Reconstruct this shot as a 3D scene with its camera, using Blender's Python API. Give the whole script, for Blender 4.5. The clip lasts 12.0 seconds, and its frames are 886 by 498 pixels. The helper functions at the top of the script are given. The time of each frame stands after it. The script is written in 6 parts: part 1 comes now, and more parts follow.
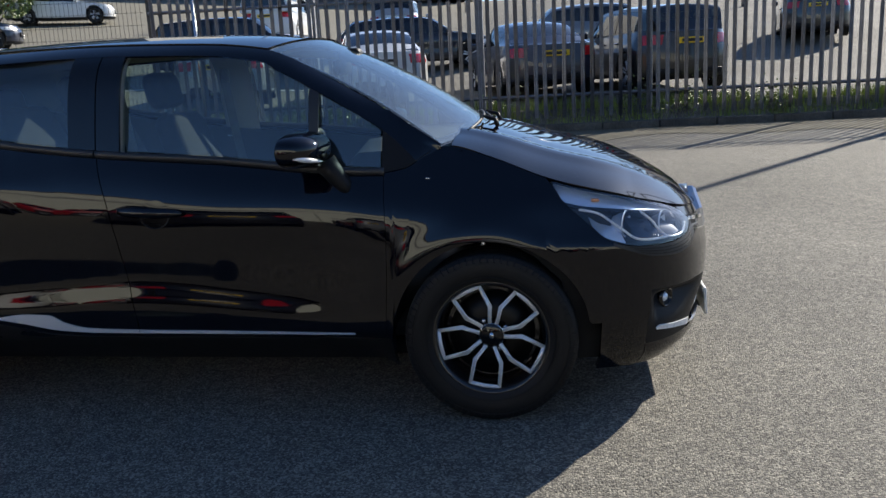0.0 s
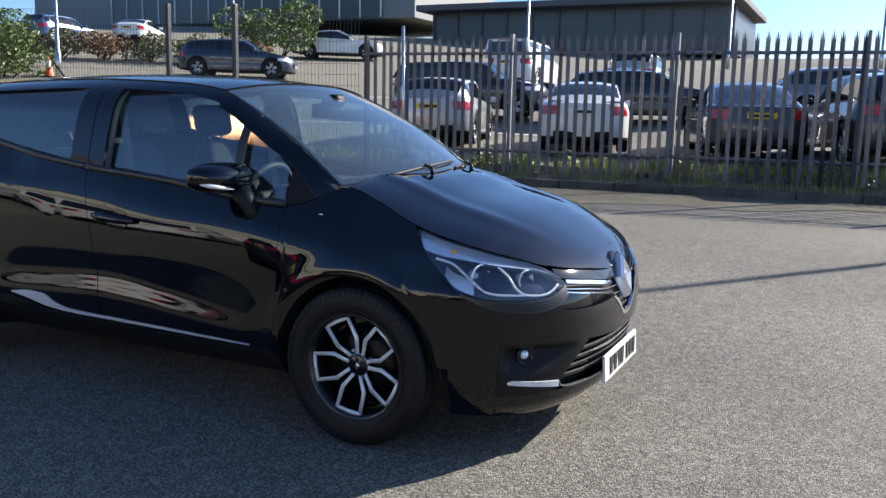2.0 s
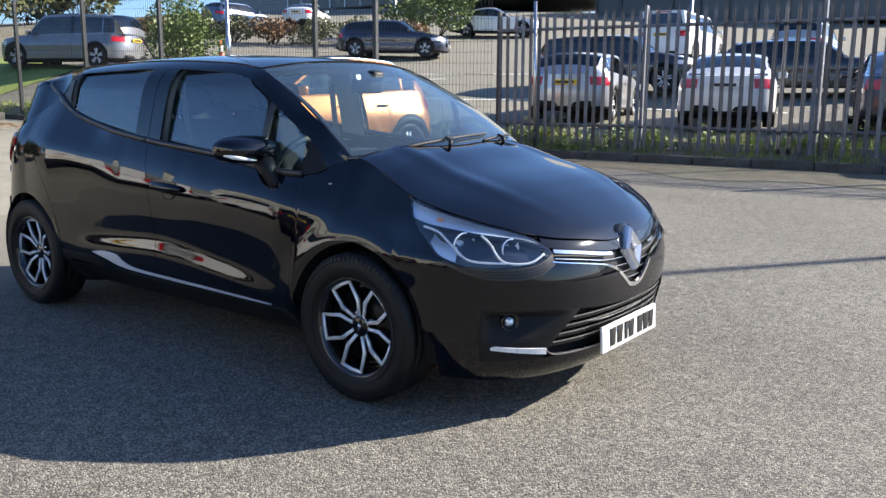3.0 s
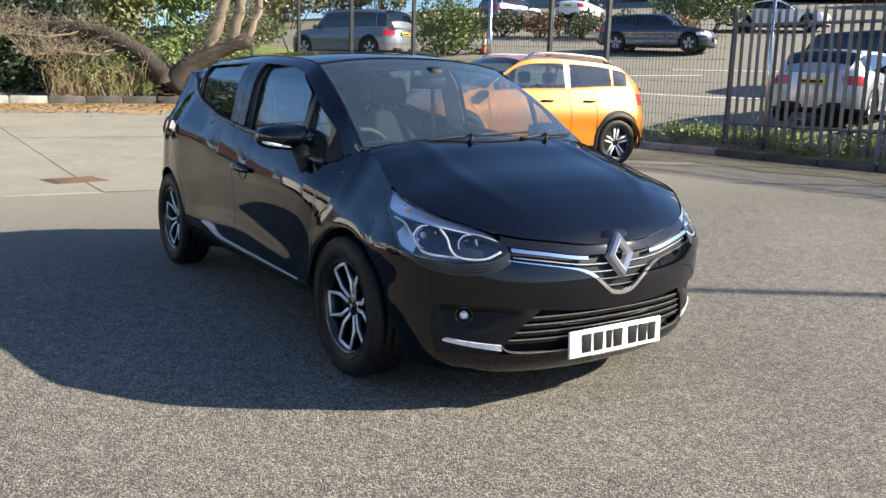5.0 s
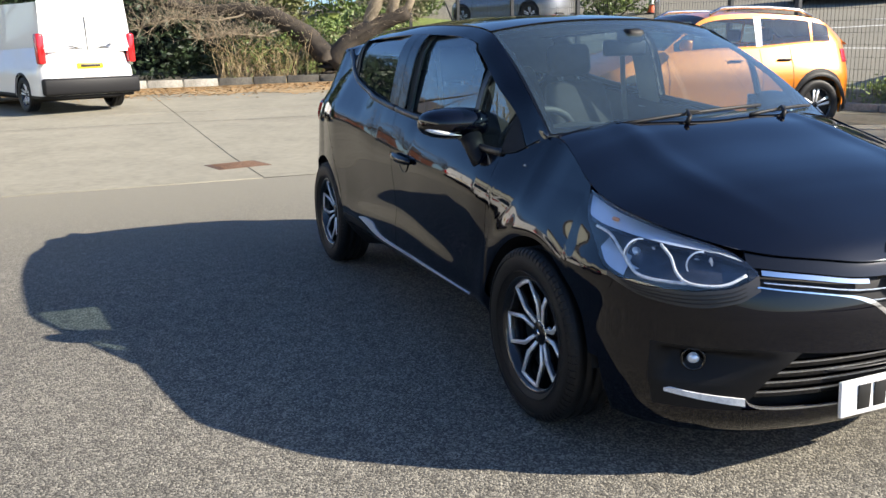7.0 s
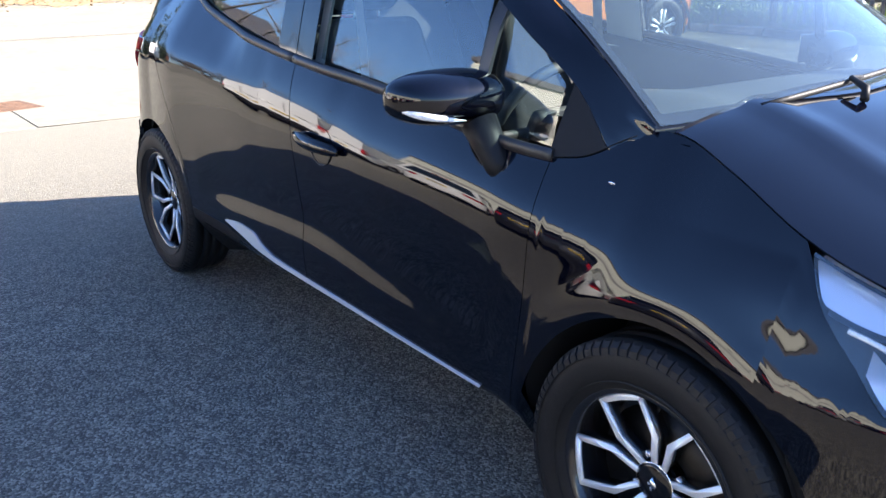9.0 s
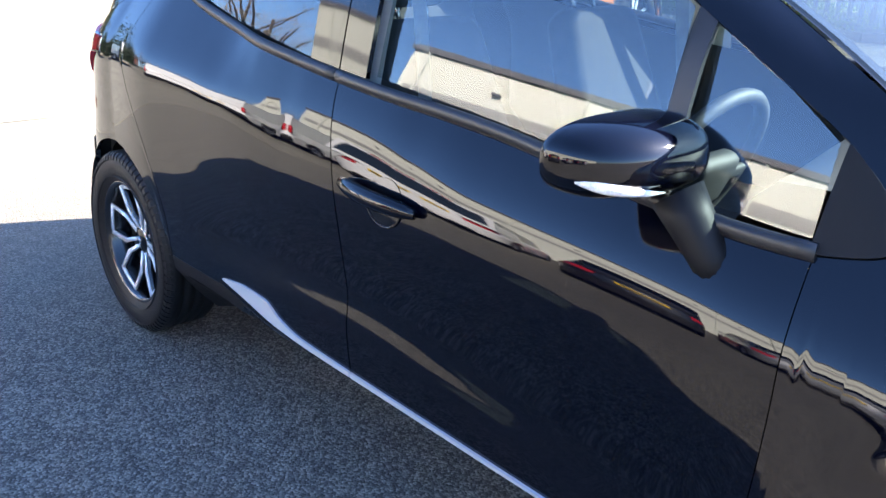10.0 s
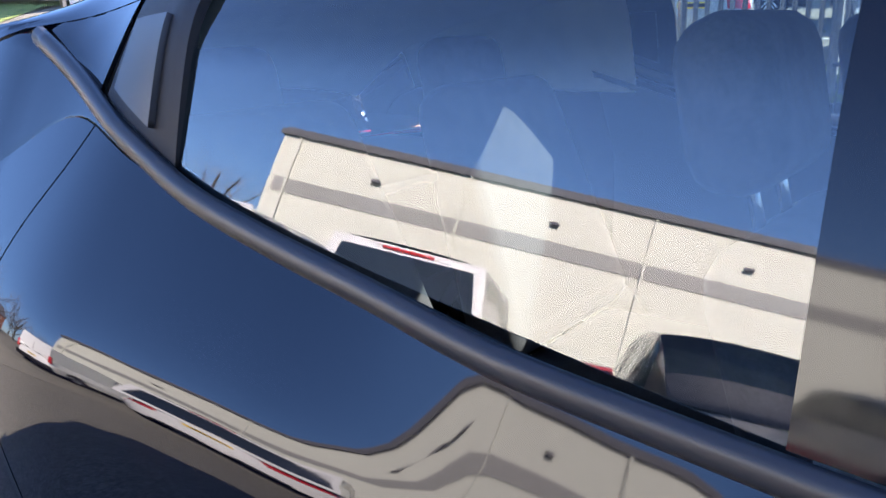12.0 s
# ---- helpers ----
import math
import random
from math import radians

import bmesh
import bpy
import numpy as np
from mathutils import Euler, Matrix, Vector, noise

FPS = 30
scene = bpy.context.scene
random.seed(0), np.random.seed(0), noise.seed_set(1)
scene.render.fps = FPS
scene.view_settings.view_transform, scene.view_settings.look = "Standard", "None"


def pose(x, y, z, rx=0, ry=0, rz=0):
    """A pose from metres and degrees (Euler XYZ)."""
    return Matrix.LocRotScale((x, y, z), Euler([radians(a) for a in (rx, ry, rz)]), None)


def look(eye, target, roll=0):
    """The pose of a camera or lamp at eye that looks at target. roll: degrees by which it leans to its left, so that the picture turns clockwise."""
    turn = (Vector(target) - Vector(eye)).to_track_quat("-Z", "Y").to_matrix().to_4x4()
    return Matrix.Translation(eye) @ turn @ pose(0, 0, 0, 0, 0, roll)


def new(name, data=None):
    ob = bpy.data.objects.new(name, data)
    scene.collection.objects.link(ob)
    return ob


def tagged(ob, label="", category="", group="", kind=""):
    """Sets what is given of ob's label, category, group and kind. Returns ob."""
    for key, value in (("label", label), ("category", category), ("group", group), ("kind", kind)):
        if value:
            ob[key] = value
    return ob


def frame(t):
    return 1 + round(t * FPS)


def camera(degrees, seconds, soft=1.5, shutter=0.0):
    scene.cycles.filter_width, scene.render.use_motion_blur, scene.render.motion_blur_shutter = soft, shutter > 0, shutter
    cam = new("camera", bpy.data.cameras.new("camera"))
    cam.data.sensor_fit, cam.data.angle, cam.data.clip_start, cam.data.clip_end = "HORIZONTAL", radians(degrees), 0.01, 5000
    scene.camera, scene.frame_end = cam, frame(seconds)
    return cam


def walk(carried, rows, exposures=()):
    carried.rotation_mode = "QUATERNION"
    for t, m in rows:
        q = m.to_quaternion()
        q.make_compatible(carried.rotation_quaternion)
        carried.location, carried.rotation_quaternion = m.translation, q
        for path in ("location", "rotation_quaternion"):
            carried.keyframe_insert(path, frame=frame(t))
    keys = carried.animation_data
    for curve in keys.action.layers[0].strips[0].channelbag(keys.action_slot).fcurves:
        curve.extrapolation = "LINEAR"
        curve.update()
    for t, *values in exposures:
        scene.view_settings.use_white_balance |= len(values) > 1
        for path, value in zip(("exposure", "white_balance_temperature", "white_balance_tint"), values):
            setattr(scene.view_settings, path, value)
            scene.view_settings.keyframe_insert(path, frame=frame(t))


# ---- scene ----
cam = camera(55.3, 12.0)
PATH = [
    (0, (1.58, -3.705, 1.28), (1.283, -1.773, 0.851), -2.9),
    (0.5, (1.926, -3.679, 1.274), (1.544, -1.754, 0.882), -2.5),
    (1, (2.298, -3.656, 1.281), (1.816, -1.743, 0.954), -0.9),
    (1.5, (2.645, -3.61, 1.284), (1.966, -1.753, 0.984), 0.4),
    (2, (2.974, -3.51, 1.286), (2.109, -1.735, 0.969), 1.3),
    (2.5, (3.32, -3.409, 1.288), (2.289, -1.731, 0.938), 0.7),
    (3, (3.609, -3.268, 1.278), (2.418, -1.706, 0.905), 0.4),
    (3.2, (3.721, -3.188, 1.283), (2.483, -1.661, 0.916), 0.2),
    (4.8, (4.459, -2.55, 1.314), (2.86, -1.42, 0.906), 2.2),
    (5, (4.518, -2.487, 1.316), (2.891, -1.393, 0.917), 1.6),
    (5.5, (4.565, -2.371, 1.322), (2.856, -1.409, 0.929), 0.6),
    (6, (4.403, -2.306, 1.323), (2.654, -1.439, 0.888), -0.7),
    (6.5, (4.13, -2.265, 1.319), (2.36, -1.466, 0.842), -1.3),
    (6.7, (4.0, -2.247, 1.318), (2.205, -1.499, 0.85), -1.4),
    (8.3, (2.775, -2.055, 1.318), (1.127, -1.088, 0.728), 0.4),
    (8.5, (2.610, -2.036, 1.317), (1.005, -1.029, 0.68), 0.3),
    (9, (2.18, -2.016, 1.325), (0.688, -0.863, 0.657), 0.0),
    (9.5, (1.798, -1.948, 1.312), (0.364, -0.730, 0.632), 1.0),
    (10, (1.381, -1.869, 1.312), (0.004, -0.598, 0.612), 1.4),
    (10.5, (0.973, -1.755, 1.298), (-0.303, -0.388, 0.589), 1.2),
    (11, (0.578, -1.635, 1.287), (-0.696, -0.266, 0.578), 1.6),
    (11.2, (0.405, -1.58, 1.284), (-0.835, -0.165, 0.603), 1.1),
    (11.5, (0.166, -1.482, 1.293), (-0.972, 0.029, 0.644), 0.7),
    (11.6, (0.092, -1.447, 1.294), (-1.014, 0.095, 0.664), 0.6),
    (11.7, (0.021, -1.407, 1.294), (-1.074, 0.156, 0.695), 0.3),
    (11.8, (-0.042, -1.361, 1.296), (-1.149, 0.208, 0.735), -0.3),
    (12, (-0.159, -1.275, 1.301), (-1.3, 0.281, 0.773), -0.9),
]
walk(cam, [(t, look(eye, target, roll)) for t, eye, target, roll in PATH],
     [(0, 0.8, 6350, 10), (0.5, 1.12, 6250, 10), (1.5, 1.2, 6200, 12), (2.5, 1.35, 6250, 12), (3.2, 1.55, 6350, 12), (5, 1.47, 6700, 10), (5.5, 1.45, 6700, 10), (6.5, 1.38, 6650, 10), (8.5, 2.3, 6350, 16), (9.5, 2.8, 6300, 16), (10, 3.1, 6250, 16), (10.5, 3.55, 6550, 24), (11, 3.15, 6400, 22), (12, 3.0, 6250, 22)])

# ---- light ----
SUN = Vector((1.06, 1.47, 1.0)).normalized()
elev, azim = math.asin(SUN.z), math.atan2(SUN.x, SUN.y)
world = bpy.data.worlds.new("sky")
scene.world = world
world.use_nodes = True
wn = world.node_tree
sky = wn.nodes.new("ShaderNodeTexSky")
sky.sky_type, sky.sun_disc = "NISHITA", False
sky.sun_elevation, sky.sun_rotation = elev, azim
sky.air_density, sky.dust_density, sky.ozone_density = 1.0, 1.5, 7.0
sky.altitude = 900
wn.links.new(sky.outputs[0], wn.nodes["Background"].inputs[0])
wn.nodes["Background"].inputs[1].default_value = 0.086
sun = new("sun", bpy.data.lights.new("sun", "SUN"))
sun.data.energy, sun.data.angle, sun.data.color = 5.0, radians(0.55), (1.0, 0.92, 0.79)
sun.matrix_world = look(SUN * 50, (0, 0, 0))


# ---- materials ----
def mat(name, color, rough=0.5, metal=0.0, coat=0.0, vary=0.0, scale=8.0, bump=0.0, bscale=60.0, second=None, spec=0.5, rand=0.0):
    """Principled material with two scales of variation and a fine relief."""
    m = bpy.data.materials.new(name)
    m.use_nodes = True
    n, l = m.node_tree.nodes, m.node_tree.links
    p = n["Principled BSDF"]
    p.inputs["Base Color"].default_value = (*color, 1)
    p.inputs["Roughness"].default_value, p.inputs["Metallic"].default_value = rough, metal
    p.inputs["Coat Weight"].default_value, p.inputs["Coat Roughness"].default_value = coat, 0.02
    p.inputs["Specular IOR Level"].default_value = spec
    tc = n.new("ShaderNodeTexCoord")
    out = None
    if vary or second:
        n1, n2 = n.new("ShaderNodeTexNoise"), n.new("ShaderNodeTexNoise")
        n1.inputs["Scale"].default_value, n2.inputs["Scale"].default_value = scale, scale * 7
        n1.inputs["Detail"].default_value = 6
        for q in (n1, n2):
            l.new(tc.outputs["Object"], q.inputs["Vector"])
        add = n.new("ShaderNodeMath")
        add.operation = "ADD"
        l.new(n1.outputs["Fac"], add.inputs[0])
        l.new(n2.outputs["Fac"], add.inputs[1])
        ramp = n.new("ShaderNodeMapRange")
        ramp.inputs["From Min"].default_value, ramp.inputs["From Max"].default_value = 0.7, 1.3
        l.new(add.outputs[0], ramp.inputs["Value"])
        mix = n.new("ShaderNodeMix")
        mix.data_type = "RGBA"
        b = second or tuple(min(1, c * (1 + vary)) for c in color)
        a = color if second else tuple(c * (1 - vary) for c in color)
        mix.inputs["A"].default_value, mix.inputs["B"].default_value = (*a, 1), (*b, 1)
        l.new(ramp.outputs[0], mix.inputs["Factor"])
        out = mix.outputs["Result"]
        if rand:
            info, hsv, mr = n.new("ShaderNodeObjectInfo"), n.new("ShaderNodeHueSaturation"), n.new("ShaderNodeMapRange")
            mr.inputs["To Min"].default_value, mr.inputs["To Max"].default_value = 1 - rand, 1 + rand
            l.new(info.outputs["Random"], mr.inputs["Value"])
            l.new(mr.outputs[0], hsv.inputs["Value"])
            l.new(out, hsv.inputs["Color"])
            out = hsv.outputs[0]
        l.new(out, p.inputs["Base Color"])
    if bump:
        nb, bp = n.new("ShaderNodeTexNoise"), n.new("ShaderNodeBump")
        nb.inputs["Scale"].default_value, nb.inputs["Detail"].default_value = bscale, 4
        l.new(tc.outputs["Object"], nb.inputs["Vector"])
        bp.inputs["Strength"].default_value, bp.inputs["Distance"].default_value = bump, 0.01
        l.new(nb.outputs["Fac"], bp.inputs["Height"])
        l.new(bp.outputs[0], p.inputs["Normal"])
    return m


def asphalt_mat(name, dark, light, stone, hue=None):
    """Worn asphalt: pale chippings in dark binder, broad wear and stains."""
    m = bpy.data.materials.new(name)
    m.use_nodes = True
    n, l = m.node_tree.nodes, m.node_tree.links
    p = n["Principled BSDF"]
    p.inputs["Roughness"].default_value = 0.85
    p.inputs["Specular IOR Level"].default_value = 0.3
    tc = n.new("ShaderNodeTexCoord")
    vo, big, mid = n.new("ShaderNodeTexVoronoi"), n.new("ShaderNodeTexNoise"), n.new("ShaderNodeTexNoise")
    vo.inputs["Scale"].default_value = 150
    big.inputs["Scale"].default_value, big.inputs["Detail"].default_value = 0.35, 5
    mid.inputs["Scale"].default_value, mid.inputs["Detail"].default_value = 14, 6
    for q in (vo, big, mid):
        l.new(tc.outputs["Object"], q.inputs["Vector"])
    rp = n.new("ShaderNodeValToRGB")
    rp.color_ramp.elements[0].color, rp.color_ramp.elements[1].color = (*dark, 1), (*stone, 1)
    rp.color_ramp.elements[0].position, rp.color_ramp.elements[1].position = 0.25, 0.95
    e = rp.color_ramp.elements.new(0.6)
    e.color = (*light, 1)
    sep = n.new("ShaderNodeSeparateColor")
    l.new(vo.outputs["Color"], sep.inputs[0])
    l.new(sep.outputs[0], rp.inputs[0])
    mx = n.new("ShaderNodeMix")
    mx.data_type, mx.blend_type = "RGBA", "MULTIPLY"
    mx.inputs["Factor"].default_value = 1
    mr = n.new("ShaderNodeMapRange")
    mr.inputs["From Min"].default_value, mr.inputs["From Max"].default_value = 0.3, 0.7
    mr.inputs["To Min"].default_value, mr.inputs["To Max"].default_value = 0.78, 1.18
    l.new(big.outputs["Fac"], mr.inputs["Value"])
    l.new(rp.outputs[0], mx.inputs["A"])
    l.new(mr.outputs[0], mx.inputs["B"])
    m2 = n.new("ShaderNodeMix")
    m2.data_type, m2.blend_type = "RGBA", "MULTIPLY"
    m2.inputs["Factor"].default_value = 1
    r2 = n.new("ShaderNodeMapRange")
    r2.inputs["From Min"].default_value, r2.inputs["From Max"].default_value = 0.3, 0.7
    r2.inputs["To Min"].default_value, r2.inputs["To Max"].default_value = 0.8, 1.15
    l.new(mid.outputs["Fac"], r2.inputs["Value"])
    l.new(mx.outputs["Result"], m2.inputs["A"])
    l.new(r2.outputs[0], m2.inputs["B"])
    last = m2.outputs["Result"]
    # Grades to a paler colour towards -x, hiding the edge with the concrete.
    if hue:
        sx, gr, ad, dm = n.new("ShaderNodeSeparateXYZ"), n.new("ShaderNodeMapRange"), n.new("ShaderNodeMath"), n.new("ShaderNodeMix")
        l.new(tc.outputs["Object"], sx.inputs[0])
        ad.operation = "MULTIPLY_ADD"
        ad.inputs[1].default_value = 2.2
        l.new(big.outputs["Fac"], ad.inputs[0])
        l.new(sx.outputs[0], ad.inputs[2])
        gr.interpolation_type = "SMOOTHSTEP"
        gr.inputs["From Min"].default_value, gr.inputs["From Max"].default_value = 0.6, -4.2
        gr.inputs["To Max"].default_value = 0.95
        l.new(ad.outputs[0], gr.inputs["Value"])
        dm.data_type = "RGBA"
        dm.inputs["B"].default_value = (*hue, 1)
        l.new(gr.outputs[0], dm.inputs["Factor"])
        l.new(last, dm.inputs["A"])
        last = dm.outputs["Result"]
    l.new(last, p.inputs["Base Color"])
    bp = n.new("ShaderNodeBump")
    bp.inputs["Strength"].default_value, bp.inputs["Distance"].default_value = 0.6, 0.006
    l.new(vo.outputs["Distance"], bp.inputs["Height"])
    bp.invert = True
    l.new(bp.outputs[0], p.inputs["Normal"])
    return m


def glass_mat(name, tint, rough=0.0, ior=1.95, haze=0.0):
    """A thin pane: clear tinted body with the gloss of glass."""
    m = bpy.data.materials.new(name)
    m.use_nodes = True
    n, l = m.node_tree.nodes, m.node_tree.links
    n.remove(n["Principled BSDF"])
    tr, gl, fr, mx, pw, mr = (n.new("ShaderNode" + k) for k in ("BsdfTransparent", "BsdfGlossy", "LayerWeight", "MixShader", "Math", "MapRange"))
    tr.inputs[0].default_value = (*tint, 1)
    gl.inputs["Roughness"].default_value = rough
    fr.inputs["Blend"].default_value = 0.5
    f0 = ((ior - 1) / (ior + 1)) ** 2
    pw.operation = "POWER"
    pw.inputs[1].default_value = 4.0
    mr.inputs["To Min"].default_value = f0
    l.new(fr.outputs["Facing"], pw.inputs[0])
    l.new(pw.outputs[0], mr.inputs["Value"])
    l.new(mr.outputs[0], mx.inputs[0])
    l.new(tr.outputs[0], mx.inputs[1])
    l.new(gl.outputs[0], mx.inputs[2])
    out = mx
    if haze:
        df, out = n.new("ShaderNodeBsdfDiffuse"), n.new("ShaderNodeMixShader")
        df.inputs[0].default_value = (0.55, 0.78, 0.88, 1)
        nz, hr = n.new("ShaderNodeTexNoise"), n.new("ShaderNodeMapRange")
        nz.inputs["Scale"].default_value = 5
        hr.inputs["To Min"].default_value, hr.inputs["To Max"].default_value = haze * 0.6, haze * 1.4
        l.new(nz.outputs["Fac"], hr.inputs["Value"])
        l.new(hr.outputs[0], out.inputs[0])
        l.new(mx.outputs[0], out.inputs[1])
        l.new(df.outputs[0], out.inputs[2])
    l.new(out.outputs[0], n["Material Output"].inputs["Surface"])
    return m


M = {
    "asphalt": asphalt_mat("asphalt", (0.075, 0.07, 0.06), (0.155, 0.145, 0.122), (0.28, 0.26, 0.21), hue=(0.21, 0.195, 0.152)),
    "lot": asphalt_mat("lot_asphalt", (0.07, 0.07, 0.068), (0.12, 0.12, 0.115), (0.2, 0.19, 0.18)),
    "concrete": mat("concrete", (0.225, 0.208, 0.158), 0.9, vary=0.16, scale=1.2, bump=0.35, bscale=120),
    "kerb": mat("kerb_concrete", (0.3, 0.28, 0.24), 0.9, vary=0.3, scale=5, bump=0.4, bscale=90, rand=0.15),
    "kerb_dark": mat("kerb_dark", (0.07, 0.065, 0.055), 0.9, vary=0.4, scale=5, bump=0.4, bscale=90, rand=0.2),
    "paint": mat("black_paint", (0.0011, 0.0014, 0.0042), 0.03, spec=0.5),
    "gloss_black": mat("gloss_black", (0.005, 0.005, 0.006), 0.05),
    "plastic": mat("black_plastic", (0.011, 0.011, 0.012), 0.5, bump=0.1, bscale=700, spec=0.18),
    "rubber": mat("tyre_rubber", (0.008, 0.008, 0.0085), 0.55, vary=0.3, scale=20, bump=0.12, bscale=250, spec=0.28),
    "trim": mat("weather_strip", (0.02, 0.02, 0.022), 0.38),
    # Near-black colour that stands for shade in gaps, wheel wells and closed insides.
    "void": mat("shade_black", (0.004, 0.004, 0.004), 0.9),
    "chrome": mat("chrome", (0.78, 0.79, 0.8), 0.07, 1.0),
    "badge_chrome": mat("badge_chrome", (0.86, 0.87, 0.89), 0.16, 0.7),
    "moss": mat("mossy_grit", (0.085, 0.075, 0.042), 0.95, second=(0.16, 0.142, 0.1), scale=1.6, bump=0.5, bscale=70),
    "satin": mat("satin_silver", (0.5, 0.51, 0.53), 0.25, 0.9),
    "sill_satin": mat("sill_satin", (0.62, 0.64, 0.68), 0.35, 0.35),
    "alloy": mat("machined_alloy", (0.88, 0.89, 0.91), 0.3, 0.35, vary=0.06, scale=60),
    "wheel_black": mat("wheel_black", (0.008, 0.008, 0.009), 0.25, coat=0.6),
    "disc": mat("brake_disc", (0.02, 0.019, 0.018), 0.4, 0.9, vary=0.2, scale=30),
    "lens": glass_mat("lamp_lens", (0.95, 0.97, 0.99), ior=2.0),
    "glass": glass_mat("car_glass", (0.56, 0.66, 0.66), ior=2.1, haze=0.006),
    "screen": glass_mat("windscreen_glass", (0.66, 0.77, 0.76), ior=2.15, haze=0.03),
    "dark_glass": glass_mat("privacy_glass", (0.10, 0.12, 0.12)),
    # Blue in this silver paints in the sky's reflection.
    "reflector": mat("lamp_reflector_sky_tint", (0.78, 0.87, 1.0), 0.16, 0.5),
    "lamp_dark": mat("lamp_bezel", (0.055, 0.062, 0.08), 0.2, 0.6, vary=0.5, scale=40),
    "drl": mat("drl_lens", (0.75, 0.76, 0.78), 0.18, vary=0.3, scale=60),
    "amber": mat("amber_lens", (0.75, 0.32, 0.12), 0.2),
    "red_lens": mat("red_lens", (0.5, 0.01, 0.012), 0.15, coat=0.8),
    "plate_w": mat("plate_white", (0.8, 0.8, 0.78), 0.35),
    "plate_y": mat("plate_yellow", (0.85, 0.55, 0.02), 0.35),
    "ink": mat("plate_black", (0.01, 0.01, 0.01), 0.4),
    "seat": mat("seat_cloth", (0.03, 0.03, 0.032), 0.9, vary=0.3, scale=30, bump=0.05, bscale=300),
    "seat_pale": mat("pale_seat_cloth", (0.25, 0.25, 0.24), 0.9, vary=0.2, scale=30, bump=0.05, bscale=300),
    "dash": mat("dash_plastic", (0.035, 0.037, 0.038), 0.6, bump=0.15, bscale=500),
    "pale_trim": mat("pale_headlining", (0.5, 0.5, 0.47), 0.85, vary=0.08, scale=20),
    "mirror": mat("mirror_glass", (0.85, 0.86, 0.87), 0.02, 1.0),
    "fence": mat("galvanised_dark", (0.17, 0.175, 0.19), 0.5, 0.35, vary=0.3, scale=6, bump=0.1, bscale=80, rand=0.25),
    "post": mat("post_black", (0.02, 0.021, 0.021), 0.45, vary=0.3, scale=6),
    "grass": mat("grass", (0.12, 0.19, 0.03), 0.8, second=(0.30, 0.34, 0.08), scale=5),
    "white_line": mat("white_road_paint", (0.7, 0.7, 0.66), 0.8, vary=0.2, scale=6),
    "rust": mat("rusty_cast_iron", (0.12, 0.07, 0.045), 0.8, 0.3, vary=0.4, scale=12, bump=0.5, bscale=60),
    "litter": mat("litter_dust", (0.25, 0.205, 0.13), 0.95, second=(0.36, 0.235, 0.1), scale=2.2, bump=0.4, bscale=60),
    "dirt": mat("leaf_litter", (0.30, 0.18, 0.075), 0.95, vary=0.5, scale=9, bump=0.5, bscale=40),
}


# ---- shape helpers ----
def curve(pts):
    """A smooth function through (x, y) pairs that does not overshoot."""
    xs, ys = [p[0] for p in pts], [p[1] for p in pts]
    d = [(ys[i + 1] - ys[i]) / (xs[i + 1] - xs[i]) for i in range(len(xs) - 1)]
    t = [d[0]] + [0 if d[i - 1] * d[i] <= 0 else 2 * d[i - 1] * d[i] / (d[i - 1] + d[i]) for i in range(1, len(d))] + [d[-1]]

    def f(x):
        if x <= xs[0]:
            return ys[0]
        if x >= xs[-1]:
            return ys[-1]
        i = 0
        while x > xs[i + 1]:
            i += 1
        h = xs[i + 1] - xs[i]
        s = (x - xs[i]) / h
        return (2 * s**3 - 3 * s * s + 1) * ys[i] + (s**3 - 2 * s * s + s) * h * t[i] + (3 * s * s - 2 * s**3) * ys[i + 1] + (s**3 - s * s) * h * t[i + 1]

    return f


def lerp(a, b, s):
    return a + (b - a) * s


def part(name, bm, material, parent=None, label="", smooth=True):
    """Links a bmesh as one mesh object under a thing or a part."""
    me = bpy.data.meshes.new(name)
    bm.normal_update()
    bm.to_mesh(me)
    bm.free()
    for m in material if isinstance(material, (list, tuple)) else (material,):
        me.materials.append(m)
    if smooth:
        me.polygons.foreach_set("use_smooth", [True] * len(me.polygons))
    ob = new(name, me)
    ob.parent = parent
    return tagged(ob, label)


def thing(name, label, category, group="", kind="", at=None):
    ob = new(name)
    ob.empty_display_size = 0.1
    if at is not None:
        ob.matrix_basis = at
    return tagged(ob, label, category, group, kind)


def grid(fn, nu, nv, flip=False, lip=0.0, thick=0.0):
    """A sheet fn(a, b) over the unit square; lip folds its rim inwards, thick gives it a back."""
    bm = bmesh.new()
    us = nu if isinstance(nu, list) else [i / nu for i in range(nu + 1)]
    vs = nv if isinstance(nv, list) else [j / nv for j in range(nv + 1)]
    rows = [[bm.verts.new(fn(a, b)) for b in vs] for a in us]
    for r0, r1 in zip(rows, rows[1:]):
        for j in range(len(vs) - 1):
            q = (r0[j], r1[j], r1[j + 1], r0[j + 1])
            try:
                bm.faces.new(q[::-1] if flip else q)
            except ValueError:
                pass
    bm.normal_update()
    if lip:
        rim = [e for e in bm.edges if e.is_boundary]
        for e in rim:
            e.smooth = False
        normals = {v: v.normal.copy() for e in rim for v in e.verts}
        made = bmesh.ops.extrude_edge_only(bm, edges=rim)["geom"]
        old = {tuple(v.co): n for v, n in normals.items()}
        for v in made:
            if isinstance(v, bmesh.types.BMVert):
                v.co -= old[tuple(v.co)] * lip
    if thick:
        bmesh.ops.solidify(bm, geom=bm.faces[:], thickness=thick)
    return bm


